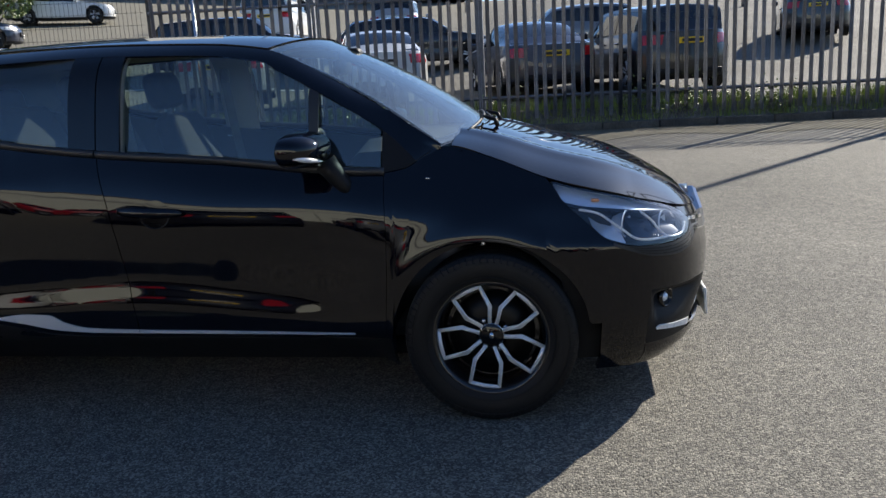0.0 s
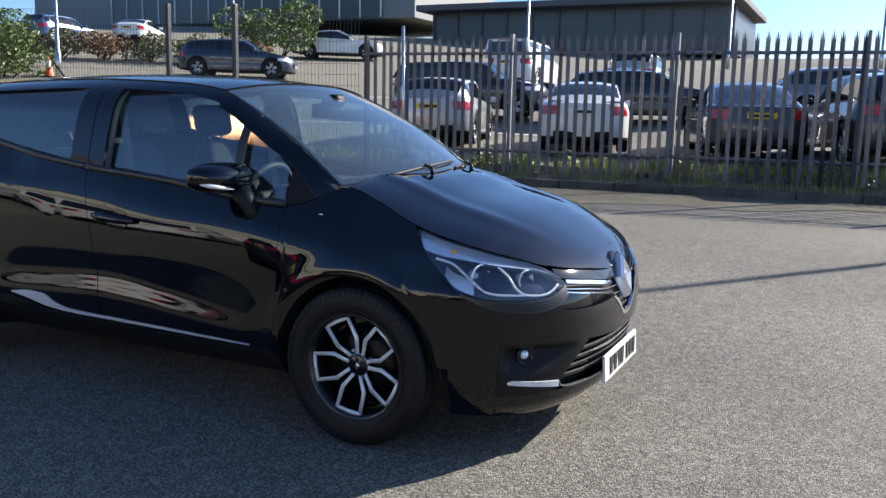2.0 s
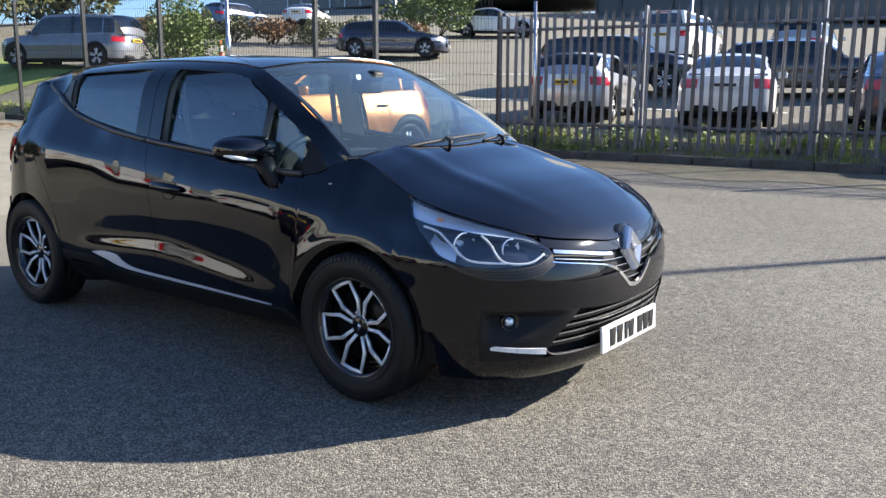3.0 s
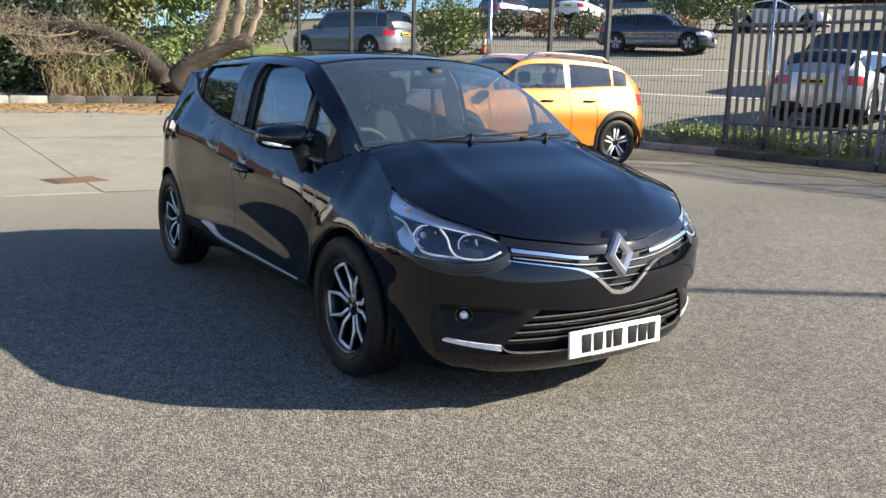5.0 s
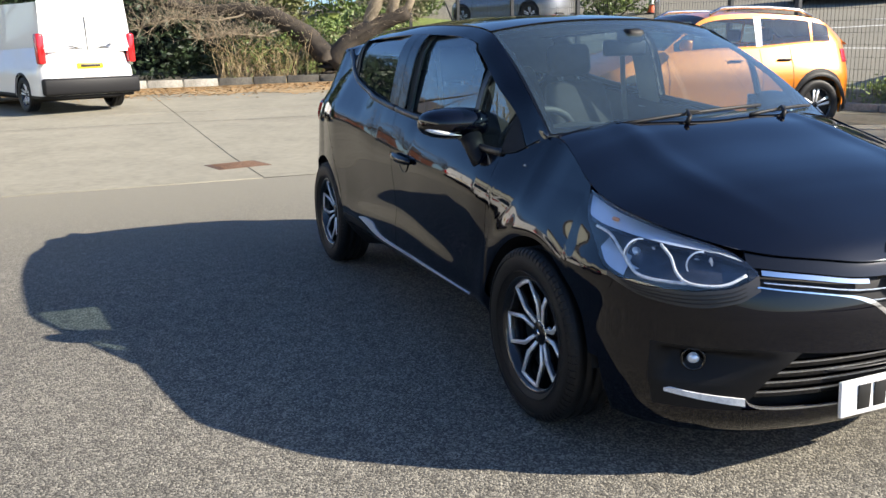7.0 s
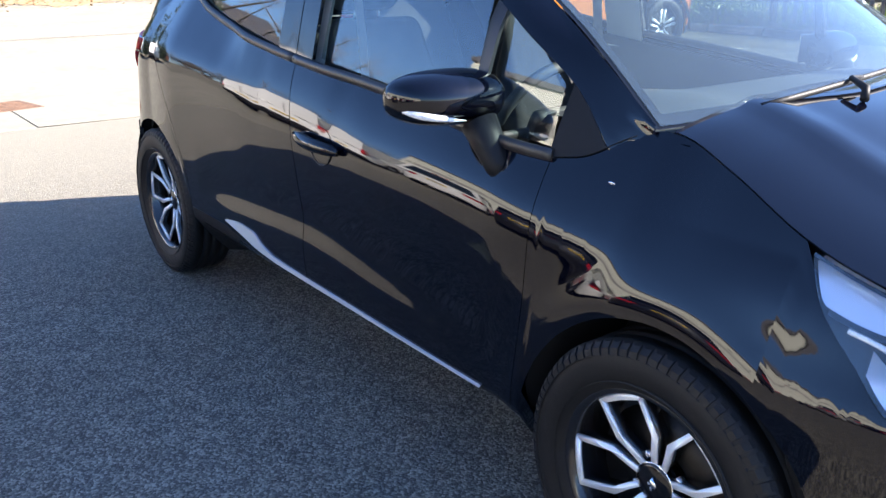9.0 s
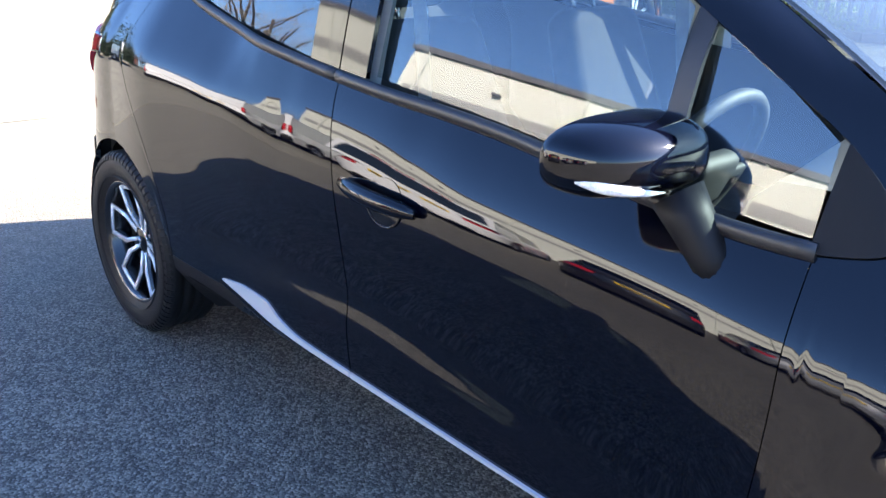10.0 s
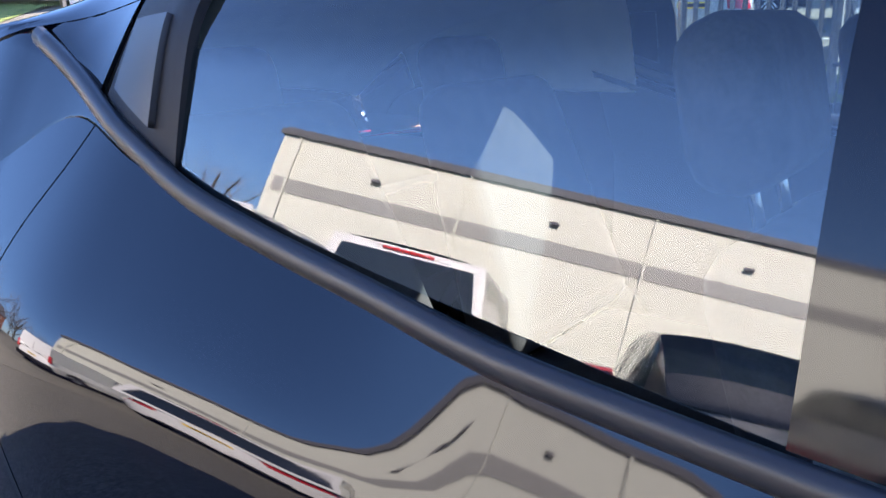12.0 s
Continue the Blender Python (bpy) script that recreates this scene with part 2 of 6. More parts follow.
def joined(*bms):
    """One mesh of several, with their seams closed."""
    me = bpy.data.meshes.new("joined")
    out = bmesh.new()
    for b in bms:
        b.to_mesh(me)
        b.free()
        out.from_mesh(me)
    bpy.data.meshes.remove(me)
    bmesh.ops.remove_doubles(out, verts=out.verts[:], dist=0.0006)
    return out


def whole(bm):
    """bm and its mirror image as one mesh."""
    return joined(mirrored(bm), bm)


def mirrored(bm):
    """A copy of bm on the other side of the plane y = 0."""
    b2 = bm.copy()
    for v in b2.verts:
        v.co.y *= -1
    bmesh.ops.reverse_faces(b2, faces=b2.faces[:])
    return b2


def box(bm, c, size, bevel=0.0, rot=None, segs=2):
    r = bmesh.ops.create_cube(bm, size=1)["verts"]
    bmesh.ops.scale(bm, vec=size, verts=r)
    if bevel:
        es = list({e for v in r for e in v.link_edges})
        r = list({v for f in bmesh.ops.bevel(bm, geom=es, offset=bevel, segments=segs, affect="EDGES", profile=0.5)["faces"] for v in f.verts} | {v for v in r if v.is_valid})
    if rot is not None:
        bmesh.ops.rotate(bm, verts=r, cent=(0, 0, 0), matrix=rot)
    bmesh.ops.translate(bm, verts=r, vec=c)
    return bm


def boxed(c, size, bevel=0.0, rot=None, segs=2):
    return box(bmesh.new(), c, size, bevel, rot, segs)


def tube(bm, pts, radius, sides=8, flat=1.0, caps=True):
    """A round bar along points; radius may be a list. flat squeezes it upwards."""
    pts = [Vector(p) for p in pts]
    rings = []
    for i, p in enumerate(pts):
        d = (pts[min(i + 1, len(pts) - 1)] - pts[max(i - 1, 0)]).normalized()
        side = d.cross(Vector((0, 0, 1)))
        side = side.normalized() if side.length > 1e-3 else Vector((1, 0, 0))
        up = side.cross(d).normalized()
        r = radius[i] if isinstance(radius, (list, tuple)) else radius
        rings.append([bm.verts.new(p + side * r * math.cos(2 * math.pi * k / sides) + up * r * flat * math.sin(2 * math.pi * k / sides)) for k in range(sides)])
    for a, b in zip(rings, rings[1:]):
        for k in range(sides):
            bm.faces.new((a[k], a[(k + 1) % sides], b[(k + 1) % sides], b[k]))
    if caps:
        bm.faces.new(rings[0][::-1])
        bm.faces.new(rings[-1])
    return bm


def lathe(bm, prof, sides=40, axis="y", at=(0, 0, 0)):
    """Turns (radius, along) pairs round an axis."""
    rings = []
    for r, h in prof:
        ring = []
        for k in range(sides):
            c, s = math.cos(2 * math.pi * k / sides) * r, math.sin(2 * math.pi * k / sides) * r
            p = (c, h, s) if axis == "y" else ((h, c, s) if axis == "x" else (c, s, h))
            ring.append(bm.verts.new(Vector(p) + Vector(at)))
        rings.append(ring)
    for a, b in zip(rings, rings[1:]):
        for k in range(sides):
            bm.faces.new((a[k], a[(k + 1) % sides], b[(k + 1) % sides], b[k]))
    bmesh.ops.recalc_face_normals(bm, faces=bm.faces[:])
    return bm


def prism(bm, outline, h0, h1, put):
    """A plate: a 2D outline between two heights, laid by put(a, b, h)."""
    lo, hi = [bm.verts.new(put(a, b, h0)) for a, b in outline], [bm.verts.new(put(a, b, h1)) for a, b in outline]
    fs = [bm.faces.new(lo[::-1]), bm.faces.new(hi)]
    for i in range(len(outline)):
        j = (i + 1) % len(outline)
        fs.append(bm.faces.new((lo[i], lo[j], hi[j], hi[i])))
    bmesh.ops.recalc_face_normals(bm, faces=fs)
    return bm


# ---- car shapes ----
class Shape:
    """A car body: plan outline with rounded ends, a side section, wheel arches and a greenhouse."""

    def __init__(s, half, sect, plan, nose, tail, top, xf, xr, wheels, arch, sill, flare=0.02, m=2.6, n=2.0):
        s.half, s.sect, s.plan, s.nose, s.tail, s.top = half, curve(sect), curve(plan), curve(nose), curve(tail), curve(top)
        s.xf, s.xr, s.wheels, s.arch, s.sill, s.flare, s.m, s.n = xf, xr, wheels, arch, curve(sill), flare, m, n

    def width(s, x, z):
        w = s.half + s.sect(z) + s.plan(x) * (0.55 + 0.45 * min(1, z / 0.8))
        for xw, zw in s.wheels:
            w += s.flare * math.exp(-(((x - xw) / 0.33) ** 2) - ((z - zw - 0.25) / 0.22) ** 2)
        return w

    def at(s, u, z):
        """The right-hand side: u is x between the rounded ends, and runs 1 past them to the middle of nose and tail."""
        if u > s.xf:
            q = min(1.0, u - s.xf) * math.pi / 2
            return Vector((s.xf + (s.nose(z) - s.xf) * math.sin(q) ** (2 / s.m), -s.width(s.xf, z) * max(0, math.cos(q)) ** (2 / s.n), z))
        if u < s.xr:
            q = min(1.0, s.xr - u) * math.pi / 2
            return Vector((s.xr + (s.tail(z) - s.xr) * math.sin(q) ** (2 / s.m), -s.width(s.xr, z) * max(0, math.cos(q)) ** (2 / s.n), z))
        return Vector((u, -s.width(u, z), z))

    def u_of(s, x, z):
        if x > s.xf:
            return s.xf + math.asin(min(1, (x - s.xf) / (s.nose(z) - s.xf)) ** (s.m / 2)) * 2 / math.pi
        if x < s.xr:
            return s.xr - math.asin(min(1, (x - s.xr) / (s.tail(z) - s.xr)) ** (s.m / 2)) * 2 / math.pi
        return x

    def x_of(s, u, z=0.5):
        return s.at(u, z).x

    def low(s, u):
        x = s.x_of(u, 0.3)
        z = s.sill(x)
        for xw, zw in s.wheels:
            if abs(x - xw) < s.arch:
                z = max(z, zw + math.sqrt(s.arch**2 - (x - xw) ** 2))
        return z

    def high(s, u):
        return s.top(s.x_of(u, 0.75))

    def stations(s, a, b, n):
        """Where to cut the skin between a and b, close together where the arches spring."""
        us = [lerp(a, b, i / n) for i in range(n + 1)]
        for xw, _ in s.wheels:
            for k in range(0, 13):
                for sg in (-1, 1):
                    x = xw + sg * s.arch * math.cos(math.pi / 2 * k / 12) * 1.0001
                    u = s.u_of(x, 0.3)
                    if a + 1e-4 < u < b - 1e-4:
                        us.append(u)
        us = sorted(us)
        keep = [us[0]]
        for u in us[1:-1]:
            if u - keep[-1] > 0.002:
                keep.append(u)
        return keep + [b]

    def skin(s, left, right, low, high, nu, nv, lip=0.012, gap=0.0018, push=0.0):
        """A panel between two shut lines (x or u over height) and two edges (height over u)."""
        a, b = left(0.6), right(0.6)
        us = s.stations(a, b, nu)
        fr = [(u - a) / (b - a) for u in us]

        span = {}

        def column(f):
            """The heights at which a line between the two shut lines meets the upper and the lower edge."""
            if f not in span:
                def u_at(z):
                    return lerp(left(z) + gap, right(z) - gap, f)

                zt = high(lerp(a, b, f))
                for _ in range(4):
                    zt = high(u_at(zt))
                z = zt
                while z > low(u_at(z)) and z > 0.05:
                    z -= 0.004
                z0, z1 = z, z + 0.004
                for _ in range(12):
                    m = (z0 + z1) / 2
                    if m > low(u_at(m)):
                        z1 = m
                    else:
                        z0 = m
                span[f] = (min(z1, zt - 1e-4) + gap, zt - gap, u_at)
            return span[f]

        def fn(f, v):
            zb, zt, u_at = column(f)
            z = lerp(zb, zt, v)
            u = u_at(z)
            p = s.at(u, z)
            if push:
                e = s.at(u + 0.01, z) - s.at(u - 0.01, z)
                nrm = e.cross(Vector((0, 0, 1))).normalized()
                p += nrm * push
            return p

        return grid(fn, fr, nv, lip=lip)


def const(v):
    return lambda q: v


def both(name, bm, material, parent, label=""):
    """The right-hand part and its twin on the left."""
    other = mirrored(bm)
    return part(name, bm, material, parent, label), part(name, other, material, parent, label)


class Hatch(Shape):
    """The black hatchback's own flanks: a rising shoulder, a scooped door above the sill crease, a lamp corner that leans back."""

    # where the shoulder has turned to a slope of 0.4, how soft the turn is, and the slope above it
    TURN = staticmethod(curve([(-1.5, 0.965), (-1.3, 0.978), (-1.1, 0.973), (-0.93, 0.958), (-0.75, 0.940), (-0.6, 0.927), (-0.5, 0.932), (-0.41, 0.940), (-0.3, 0.946), (-0.2, 0.939), (-0.1, 0.930), (0.05, 0.912), (0.15, 0.885), (0.3, 0.856), (0.42, 0.846), (0.66, 0.832), (0.94, 0.803), (1.06, 0.785), (1.22, 0.765), (1.35, 0.785), (1.5, 0.81)]))
    SOFT = staticmethod(curve([(-1.3, 0.03), (-0.78, 0.024), (-0.6, 0.026), (-0.5, 0.038), (-0.41, 0.055), (-0.3, 0.073), (0.05, 0.078), (0.3, 0.05), (0.66, 0.038), (1.5, 0.038)]))
    LEAN = staticmethod(curve([(-1.3, 0.68), (-0.78, 0.65), (-0.6, 0.56), (-0.53, 0.47), (-0.46, 0.405), (-0.33, 0.41), (-0.2, 0.50), (0.1, 0.7), (0.3, 0.8), (0.8, 0.8), (1.0, 0.6), (1.2, 0.7), (1.5, 0.7)]))
    CREASE = staticmethod(curve([(-0.75, 0.405), (-0.36, 0.433), (-0.03, 0.449), (0.47, 0.403), (0.9, 0.331)]))
    SCOOP = staticmethod(curve([(-0.85, 0.0), (-0.55, 0.011), (0.0, 0.0145), (0.5, 0.0115), (0.95, 0.0)]))

    def width(s, x, z):
        d, lean = s.SOFT(x), s.LEAN(x)
        u = (z - s.TURN(x)) / d
        if u < -1:
            drop = 0.2 * math.exp(u + 1)
        elif u < 0:
            drop = 0.5 + 0.4 * u + 0.1 * u * u
        else:
            e = (lean - 0.4) / 0.2
            drop = 0.5 + lean * u - (lean - 0.4) * e * (1 - math.exp(-u / e))
        w = s.sect(min(z, 0.7)) - d * drop
        w += s.half + s.plan(x) * (0.55 + 0.45 * min(1, z / 0.8))
        # front arch: a raised lip that follows the wheel; rear arch: a broad swell
        (xw, zw), (xb, zb) = s.wheels
        w += 0.010 * math.exp(-(((x - xw) / 0.33) ** 2) - ((z - zw - 0.25) / 0.22) ** 2)
        w += 0.013 * math.exp(-(((math.hypot(x - xw, z - zw) - 0.372) / 0.062) ** 2))
        w += s.flare * math.exp(-(((x - xb) / 0.33) ** 2) - ((z - zb - 0.25) / 0.22) ** 2)
        d = s.SCOOP(x)
        if d > 0:
            a = min(1, max(0, (z - s.CREASE(x)) / 0.10))
            b = min(1, max(0, (z - s.CREASE(x) - 0.08) / 0.30))
            w -= d * a * a * (3 - 2 * a) * (1 - b * b * (3 - 2 * b))
        # the sill turns in under the doors
        e = min(1, max(0, (0.98 - abs(x)) / 0.12))
        w -= 0.9 * e * max(0, 0.328 - z)
        f = min(1, max(0, (x - 1.15) / 0.35)) * min(1, max(0, (z - 0.64) / 0.2))
        # haunch over the rear wheel
        q = math.exp(-(((x + 1.2) / 0.32) ** 2))
        w += q * 0.016 * math.exp(-(((z - 0.86) / 0.2) ** 2))
        return w - 0.04 * f


# ---- the black hatchback ----
HX, RR = 1.2945, 0.311
hero = Hatch(
    0.842,
    [(0.13, -0.10), (0.17, -0.07), (0.24, -0.035), (0.31, -0.012), (0.345, 0.0), (0.40, 0.003), (0.5, 0.001), (0.64, 0.002), (0.70, 0.001)],
    [(-1.3, -0.025), (-1.0, 0.0), (-0.5, 0.0), (0.3, 0.0), (0.8, -0.004), (1.13, -0.038), (1.3, -0.035), (1.5, -0.03)],
    [(0.12, 1.98), (0.17, 2.06), (0.22, 2.10), (0.33, 2.115), (0.42, 2.135), (0.52, 2.14), (0.6, 2.125), (0.66, 2.10), (0.72, 2.055), (0.78, 1.98)],
    [(0.15, -1.8), (0.25, -1.88), (0.45, -1.92), (0.7, -1.87), (0.95, -1.79), (1.05, -1.74)],
    [(-1.9, 0.995), (-1.6, 1.015), (-1.35, 1.10), (-1.15, 1.19), (-1.0, 1.152), (-0.85, 1.106), (-0.6, 1.060), (-0.148, 1.003), (0.3, 0.965), (0.9, 0.905), (0.99, 0.915), (1.08, 0.962), (1.14, 0.985), (1.3, 0.942), (1.5, 0.868), (1.57, 0.849), (1.68, 0.824), (1.775, 0.800), (1.88, 0.761), (1.925, 0.735), (1.969, 0.711), (2.0, 0.694), (2.017, 0.674)],
    1.5, -1.3, [(HX, RR), (-HX, RR)], 0.352, [(-1.9, 0.22), (-1.3, 0.2), (-0.9, 0.17), (0.9, 0.165), (1.7, 0.165), (2.1, 0.15)], 0.024, 2.8, 2.3,
)
ZBELT = curve([(-1.35, 1.30), (-1.18, 1.235), (-1.0, 1.165), (-0.85, 1.115), (-0.6, 1.067), (-0.148, 1.008), (0.3, 0.970), (0.9, 0.910), (1.13, 0.905)])
CANT_Z = curve([(-1.72, 1.12), (-1.62, 1.23), (-1.5, 1.30), (-1.3, 1.352), (-1.0, 1.388), (-0.3, 1.408), (0.2, 1.393), (0.47, 1.362), (0.7, 1.255), (0.92, 1.127), (1.13, 0.992)])
CANT_Y = curve([(-1.72, 0.42), (-1.5, 0.485), (-1.3, 0.515), (-0.3, 0.545), (0.3, 0.555), (0.47, 0.568), (0.8, 0.612), (1.13, 0.664)])


def house_side(x, z):
    """The glass side above the belt: nearly upright at the belt, leaning in towards the roof."""
    z0 = min(hero.top(x), CANT_Z(x) - 1e-3)
    y0, y1, zt = abs(hero.at(hero.u_of(x, z0), z0).y), CANT_Y(x), CANT_Z(x)
    zb = min(max(z0, ZBELT(x)), zt - 0.02)
    yb = max(y1 + 0.02, y0 - 0.5 * (zb - z0))
    if z < zb:
        return Vector((x, -lerp(y0, yb, max(0, z - z0) / max(1e-4, zb - z0)), z))
    s = min(1, (z - zb) / max(0.02, zt - zb))
    c = lerp(0.25, 0.50, min(1, max(0, (x + 0.75) / 1.1)))
    k = max(min(1, max(0, (-x - 0.95) / 0.3)), min(1, max(0, (x - 0.78) / 0.2)))
    return Vector((x, -lerp(yb, y1, lerp(c * s + 0.10 * s * s + (0.90 - c) * s**8, s, k)), z))


def house_patch(xl, xr, zl, zh, nu, nv, push=0.0, lip=0.0, gap=0.0):
    def fn(a, b):
        x = lerp(xl(0.5), xr(0.5), a)
        for _ in range(2):
            z = lerp(zl(x) + gap, zh(x) - gap, b)
            x = lerp(xl(z) + gap, xr(z) - gap, a)
        p = house_side(x, lerp(zl(x) + gap, zh(x) - gap, b))
        p.y -= push
        return p

    return grid(fn, nu, nv, lip=lip)


def pane_patch(x0, x1, zl, zh, nu, nv, push=0.0, toe=0.0):
    """A window pane: straight along the car, bowed only upwards, as rolled glass is."""
    spots = [(lerp(x0, x1, i / 12), j / 8) for i in range(13) for j in range(9)]
    spots = [house_side(x, lerp(zl(x), zh(x), v)) for x, v in spots]
    k, *_ = np.linalg.lstsq(np.array([[1, p.z, max(0, p.z - 1.26) ** 2] for p in spots]), np.array([p.y + toe * p.x for p in spots]), rcond=None)

    def fn(a, b):
        x = lerp(x0, x1, a)
        z = lerp(zl(x), zh(x), b)
        return Vector((x, k[0] - toe * x + k[1] * z + k[2] * max(0, z - 1.26) ** 2 + 0.12 * (z - 1.1) ** 2 - push, z))

    return grid(fn, nu, nv)


def wheel(parent, at, side, tyre_r, rim_r, width, turn=0.0, style="petal", bright=None, phase=260.8):
    """Tyre, rim, spokes and hub, at a hub's place; side -1: the right-hand side."""
    o = side * width / 2
    x, y, z = at
    rot = Matrix.Translation(Vector(at)) @ Matrix.Rotation(turn, 4, "Z")
    bm = bmesh.new()
    w = width / 2
    prof = [(rim_r - 0.004, -w * 0.82), (rim_r + 0.012, -w * 0.93), (lerp(rim_r, tyre_r, 0.55), -w * 1.02), (tyre_r - 0.016, -w * 0.94), (tyre_r - 0.004, -w * 0.82)]
    n = 4
    for k in range(n):
        c = lerp(-w * 0.8, w * 0.8, (k + 0.5) / n)
        hw = w * 0.8 / n
        prof += [(tyre_r, c - hw * 0.82), (tyre_r, c + hw * 0.82), (tyre_r - 0.007, c + hw * 0.86), (tyre_r - 0.007, c + hw * 1.1)]
    prof = prof[:-2] + [(tyre_r - 0.004, w * 0.82), (tyre_r - 0.016, w * 0.94), (lerp(rim_r, tyre_r, 0.55), w * 1.02), (rim_r + 0.012, w * 0.93), (rim_r - 0.004, w * 0.82)]
    lathe(bm, prof, 64)
    bm.transform(rot)
    tyre = part("tyre", bm, M["rubber"], parent)
    if style == "petal":
        bm = bmesh.new()
        for k in range(76):
            for sg in (-1, 1):
                a0, a1 = 2 * math.pi * (k + 0.12) / 76, 2 * math.pi * (k + 0.80) / 76
                ring = []
                for r, y in [(tyre_r + 0.0008, w * 0.74), (tyre_r - 0.004, w * 0.86), (tyre_r - 0.014, w * 0.965), (tyre_r - 0.028, w * 0.995)]:
                    ring.append([bm.verts.new((r * math.cos(a + 0.02 * (y / w - 0.74)), sg * y, r * math.sin(a + 0.02 * (y / w - 0.74)))) for a in (a0, a1)] + [bm.verts.new(((r - 0.006) * math.cos(a), sg * (y - 0.004), (r - 0.006) * math.sin(a))) for a in (a0, a1)])
                for p, q in zip(ring, ring[1:]):
                    for m in ((0, 1), (0, 2), (1, 3)):
                        bm.faces.new((p[m[0]], p[m[1]], q[m[1]], q[m[0]]))
        bmesh.ops.recalc_face_normals(bm, faces=bm.faces[:])
        bm.transform(rot)
        tagged(part("shoulder_tread", bm, M["rubber"], tyre, smooth=False), kind="stuff")
        bm = bmesh.new()
        for r in (rim_r + 0.018, lerp(rim_r, tyre_r, 0.72)):
            for sg in (-1, 1):
                lathe(bm, [(r - 0.0012, sg * w * 0.97), (r, sg * w * 1.024), (r + 0.0012, sg * w * 0.97)], 64)
        bm.transform(rot)
        part("sidewall_rib", bm, M["rubber"], tyre)
    bm = bmesh.new()
    lathe(bm, [(rim_r, w * 0.84 * side), (rim_r - 0.008, w * 0.86 * side), (rim_r - 0.016, w * 0.7 * side), (rim_r - 0.03, w * 0.3 * side), (rim_r - 0.03, -w * 0.8 * side)], 56)
    lathe(bm, [(rim_r - 0.04, -w * 0.15 * side), (0.04, -w * 0.1 * side)], 40)
    bm.transform(rot)
    rim = part("rim", bm, M["wheel_black"], parent)
    bm = bmesh.new()
    lathe(bm, [(rim_r - 0.055, w * 0.0), (rim_r - 0.055, side * w * 0.12), (0.06, side * w * 0.12)], 40)
    bm.transform(rot)
    part("brake_disc", bm, M["disc"], rim)
    face = side * w * 0.74

    def put(dish):
        def f(a, b, h):
            r = math.hypot(a, b)
            return Vector((a, face - side * (dish * (1 - r / rim_r) + 0.008) + side * h, b))
        return f

    R = rim_r - (0.020 if style == "petal" else 0.006)
    if style == "petal":
        for k in range(5):
            ang = radians(phase) + k * 2 * math.pi / 5

            def rot2(p):
                c, s = math.cos(ang), math.sin(ang)
                return (p[0] * c - p[1] * s, p[0] * s + p[1] * c)

            arms = [[(0.040, sg * 0.022), (0.066, sg * 0.036), (0.097, sg * 0.056), (R - 0.002, sg * 0.060)] for sg in (1, -1)]
            inn = [[(0.044, sg * 0.009), (0.071, sg * 0.023), (0.102, sg * 0.041), (R - 0.013, sg * 0.046)] for sg in (1, -1)]
            bm = bmesh.new()
            for o_, i_ in zip(arms, inn):
                prism(bm, [rot2(p) for p in o_ + i_[::-1]], 0.0, 0.006, put(0.035))
            prism(bm, [rot2(p) for p in [arms[0][3], (R + 0.003, 0.0), arms[1][3], inn[1][3], (R - 0.010, 0.0), inn[0][3]]], 0.0, 0.0055, put(0.035))
            bm.transform(rot)
            part("spoke", bm, M["alloy"], rim, "machined silver spoke loop")
            bm = bmesh.new()
            for o_, i_ in zip(arms, inn):
                prism(bm, [rot2(p) for p in o_ + i_[::-1]], -0.030, -0.0005, put(0.035))
            bm.transform(rot)
            part("spoke_back", bm, M["wheel_black"], rim)
    else:
        for k in range(5):
            ang = math.pi / 2 + k * 2 * math.pi / 5

            def rot2(p):
                c, s = math.cos(ang), math.sin(ang)
                return (p[0] * c - p[1] * s, p[0] * s + p[1] * c)

            bm = bmesh.new()
            for sg in (-1, 1):
                prism(bm, [rot2(p) for p in [(0.03, sg * 0.008), (0.03, sg * 0.028), (R, sg * 0.055), (R, sg * 0.02)]], -0.02, 0.004, put(0.03))
            bm.transform(rot)
            part("spoke", bm, bright or M["alloy"], rim)
    bm = bmesh.new()
    lathe(bm, [(0.046, face - side * 0.05), (0.044, face - side * 0.032), (0.036, face - side * 0.027), (0.0005, face - side * 0.025)], 28)
    bm.transform(rot)
    part("hub_cap", bm, M["gloss_black"], rim)
    if style == "petal":
        bm = bmesh.new()
        dm = [(0, 0.017), (0.011, 0), (0, -0.017), (-0.011, 0)]
        prism(bm, dm, 0, 0.002, lambda a, b, h: Vector((a, face - side * 0.024 + side * h, b)))
        lathe(bm, [(0.045, face - side * 0.033), (0.047, face - side * 0.030), (0.044, face - side * 0.029)], 28)
        bm.transform(rot)
        part("hub_badge", bm, M["chrome"], rim)
        for k in range(4):
            a = k * math.pi / 2 + 0.5
            bm = lathe(bmesh.new(), [(0.009, face - side * 0.05), (0.009, face - side * 0.036), (0.0005, face - side * 0.035)], 8, at=(0.058 * math.cos(a), 0, 0.058 * math.sin(a)))
            bm.transform(rot)
            part("wheel_bolt", bm, M["satin"], rim)
    return tyre


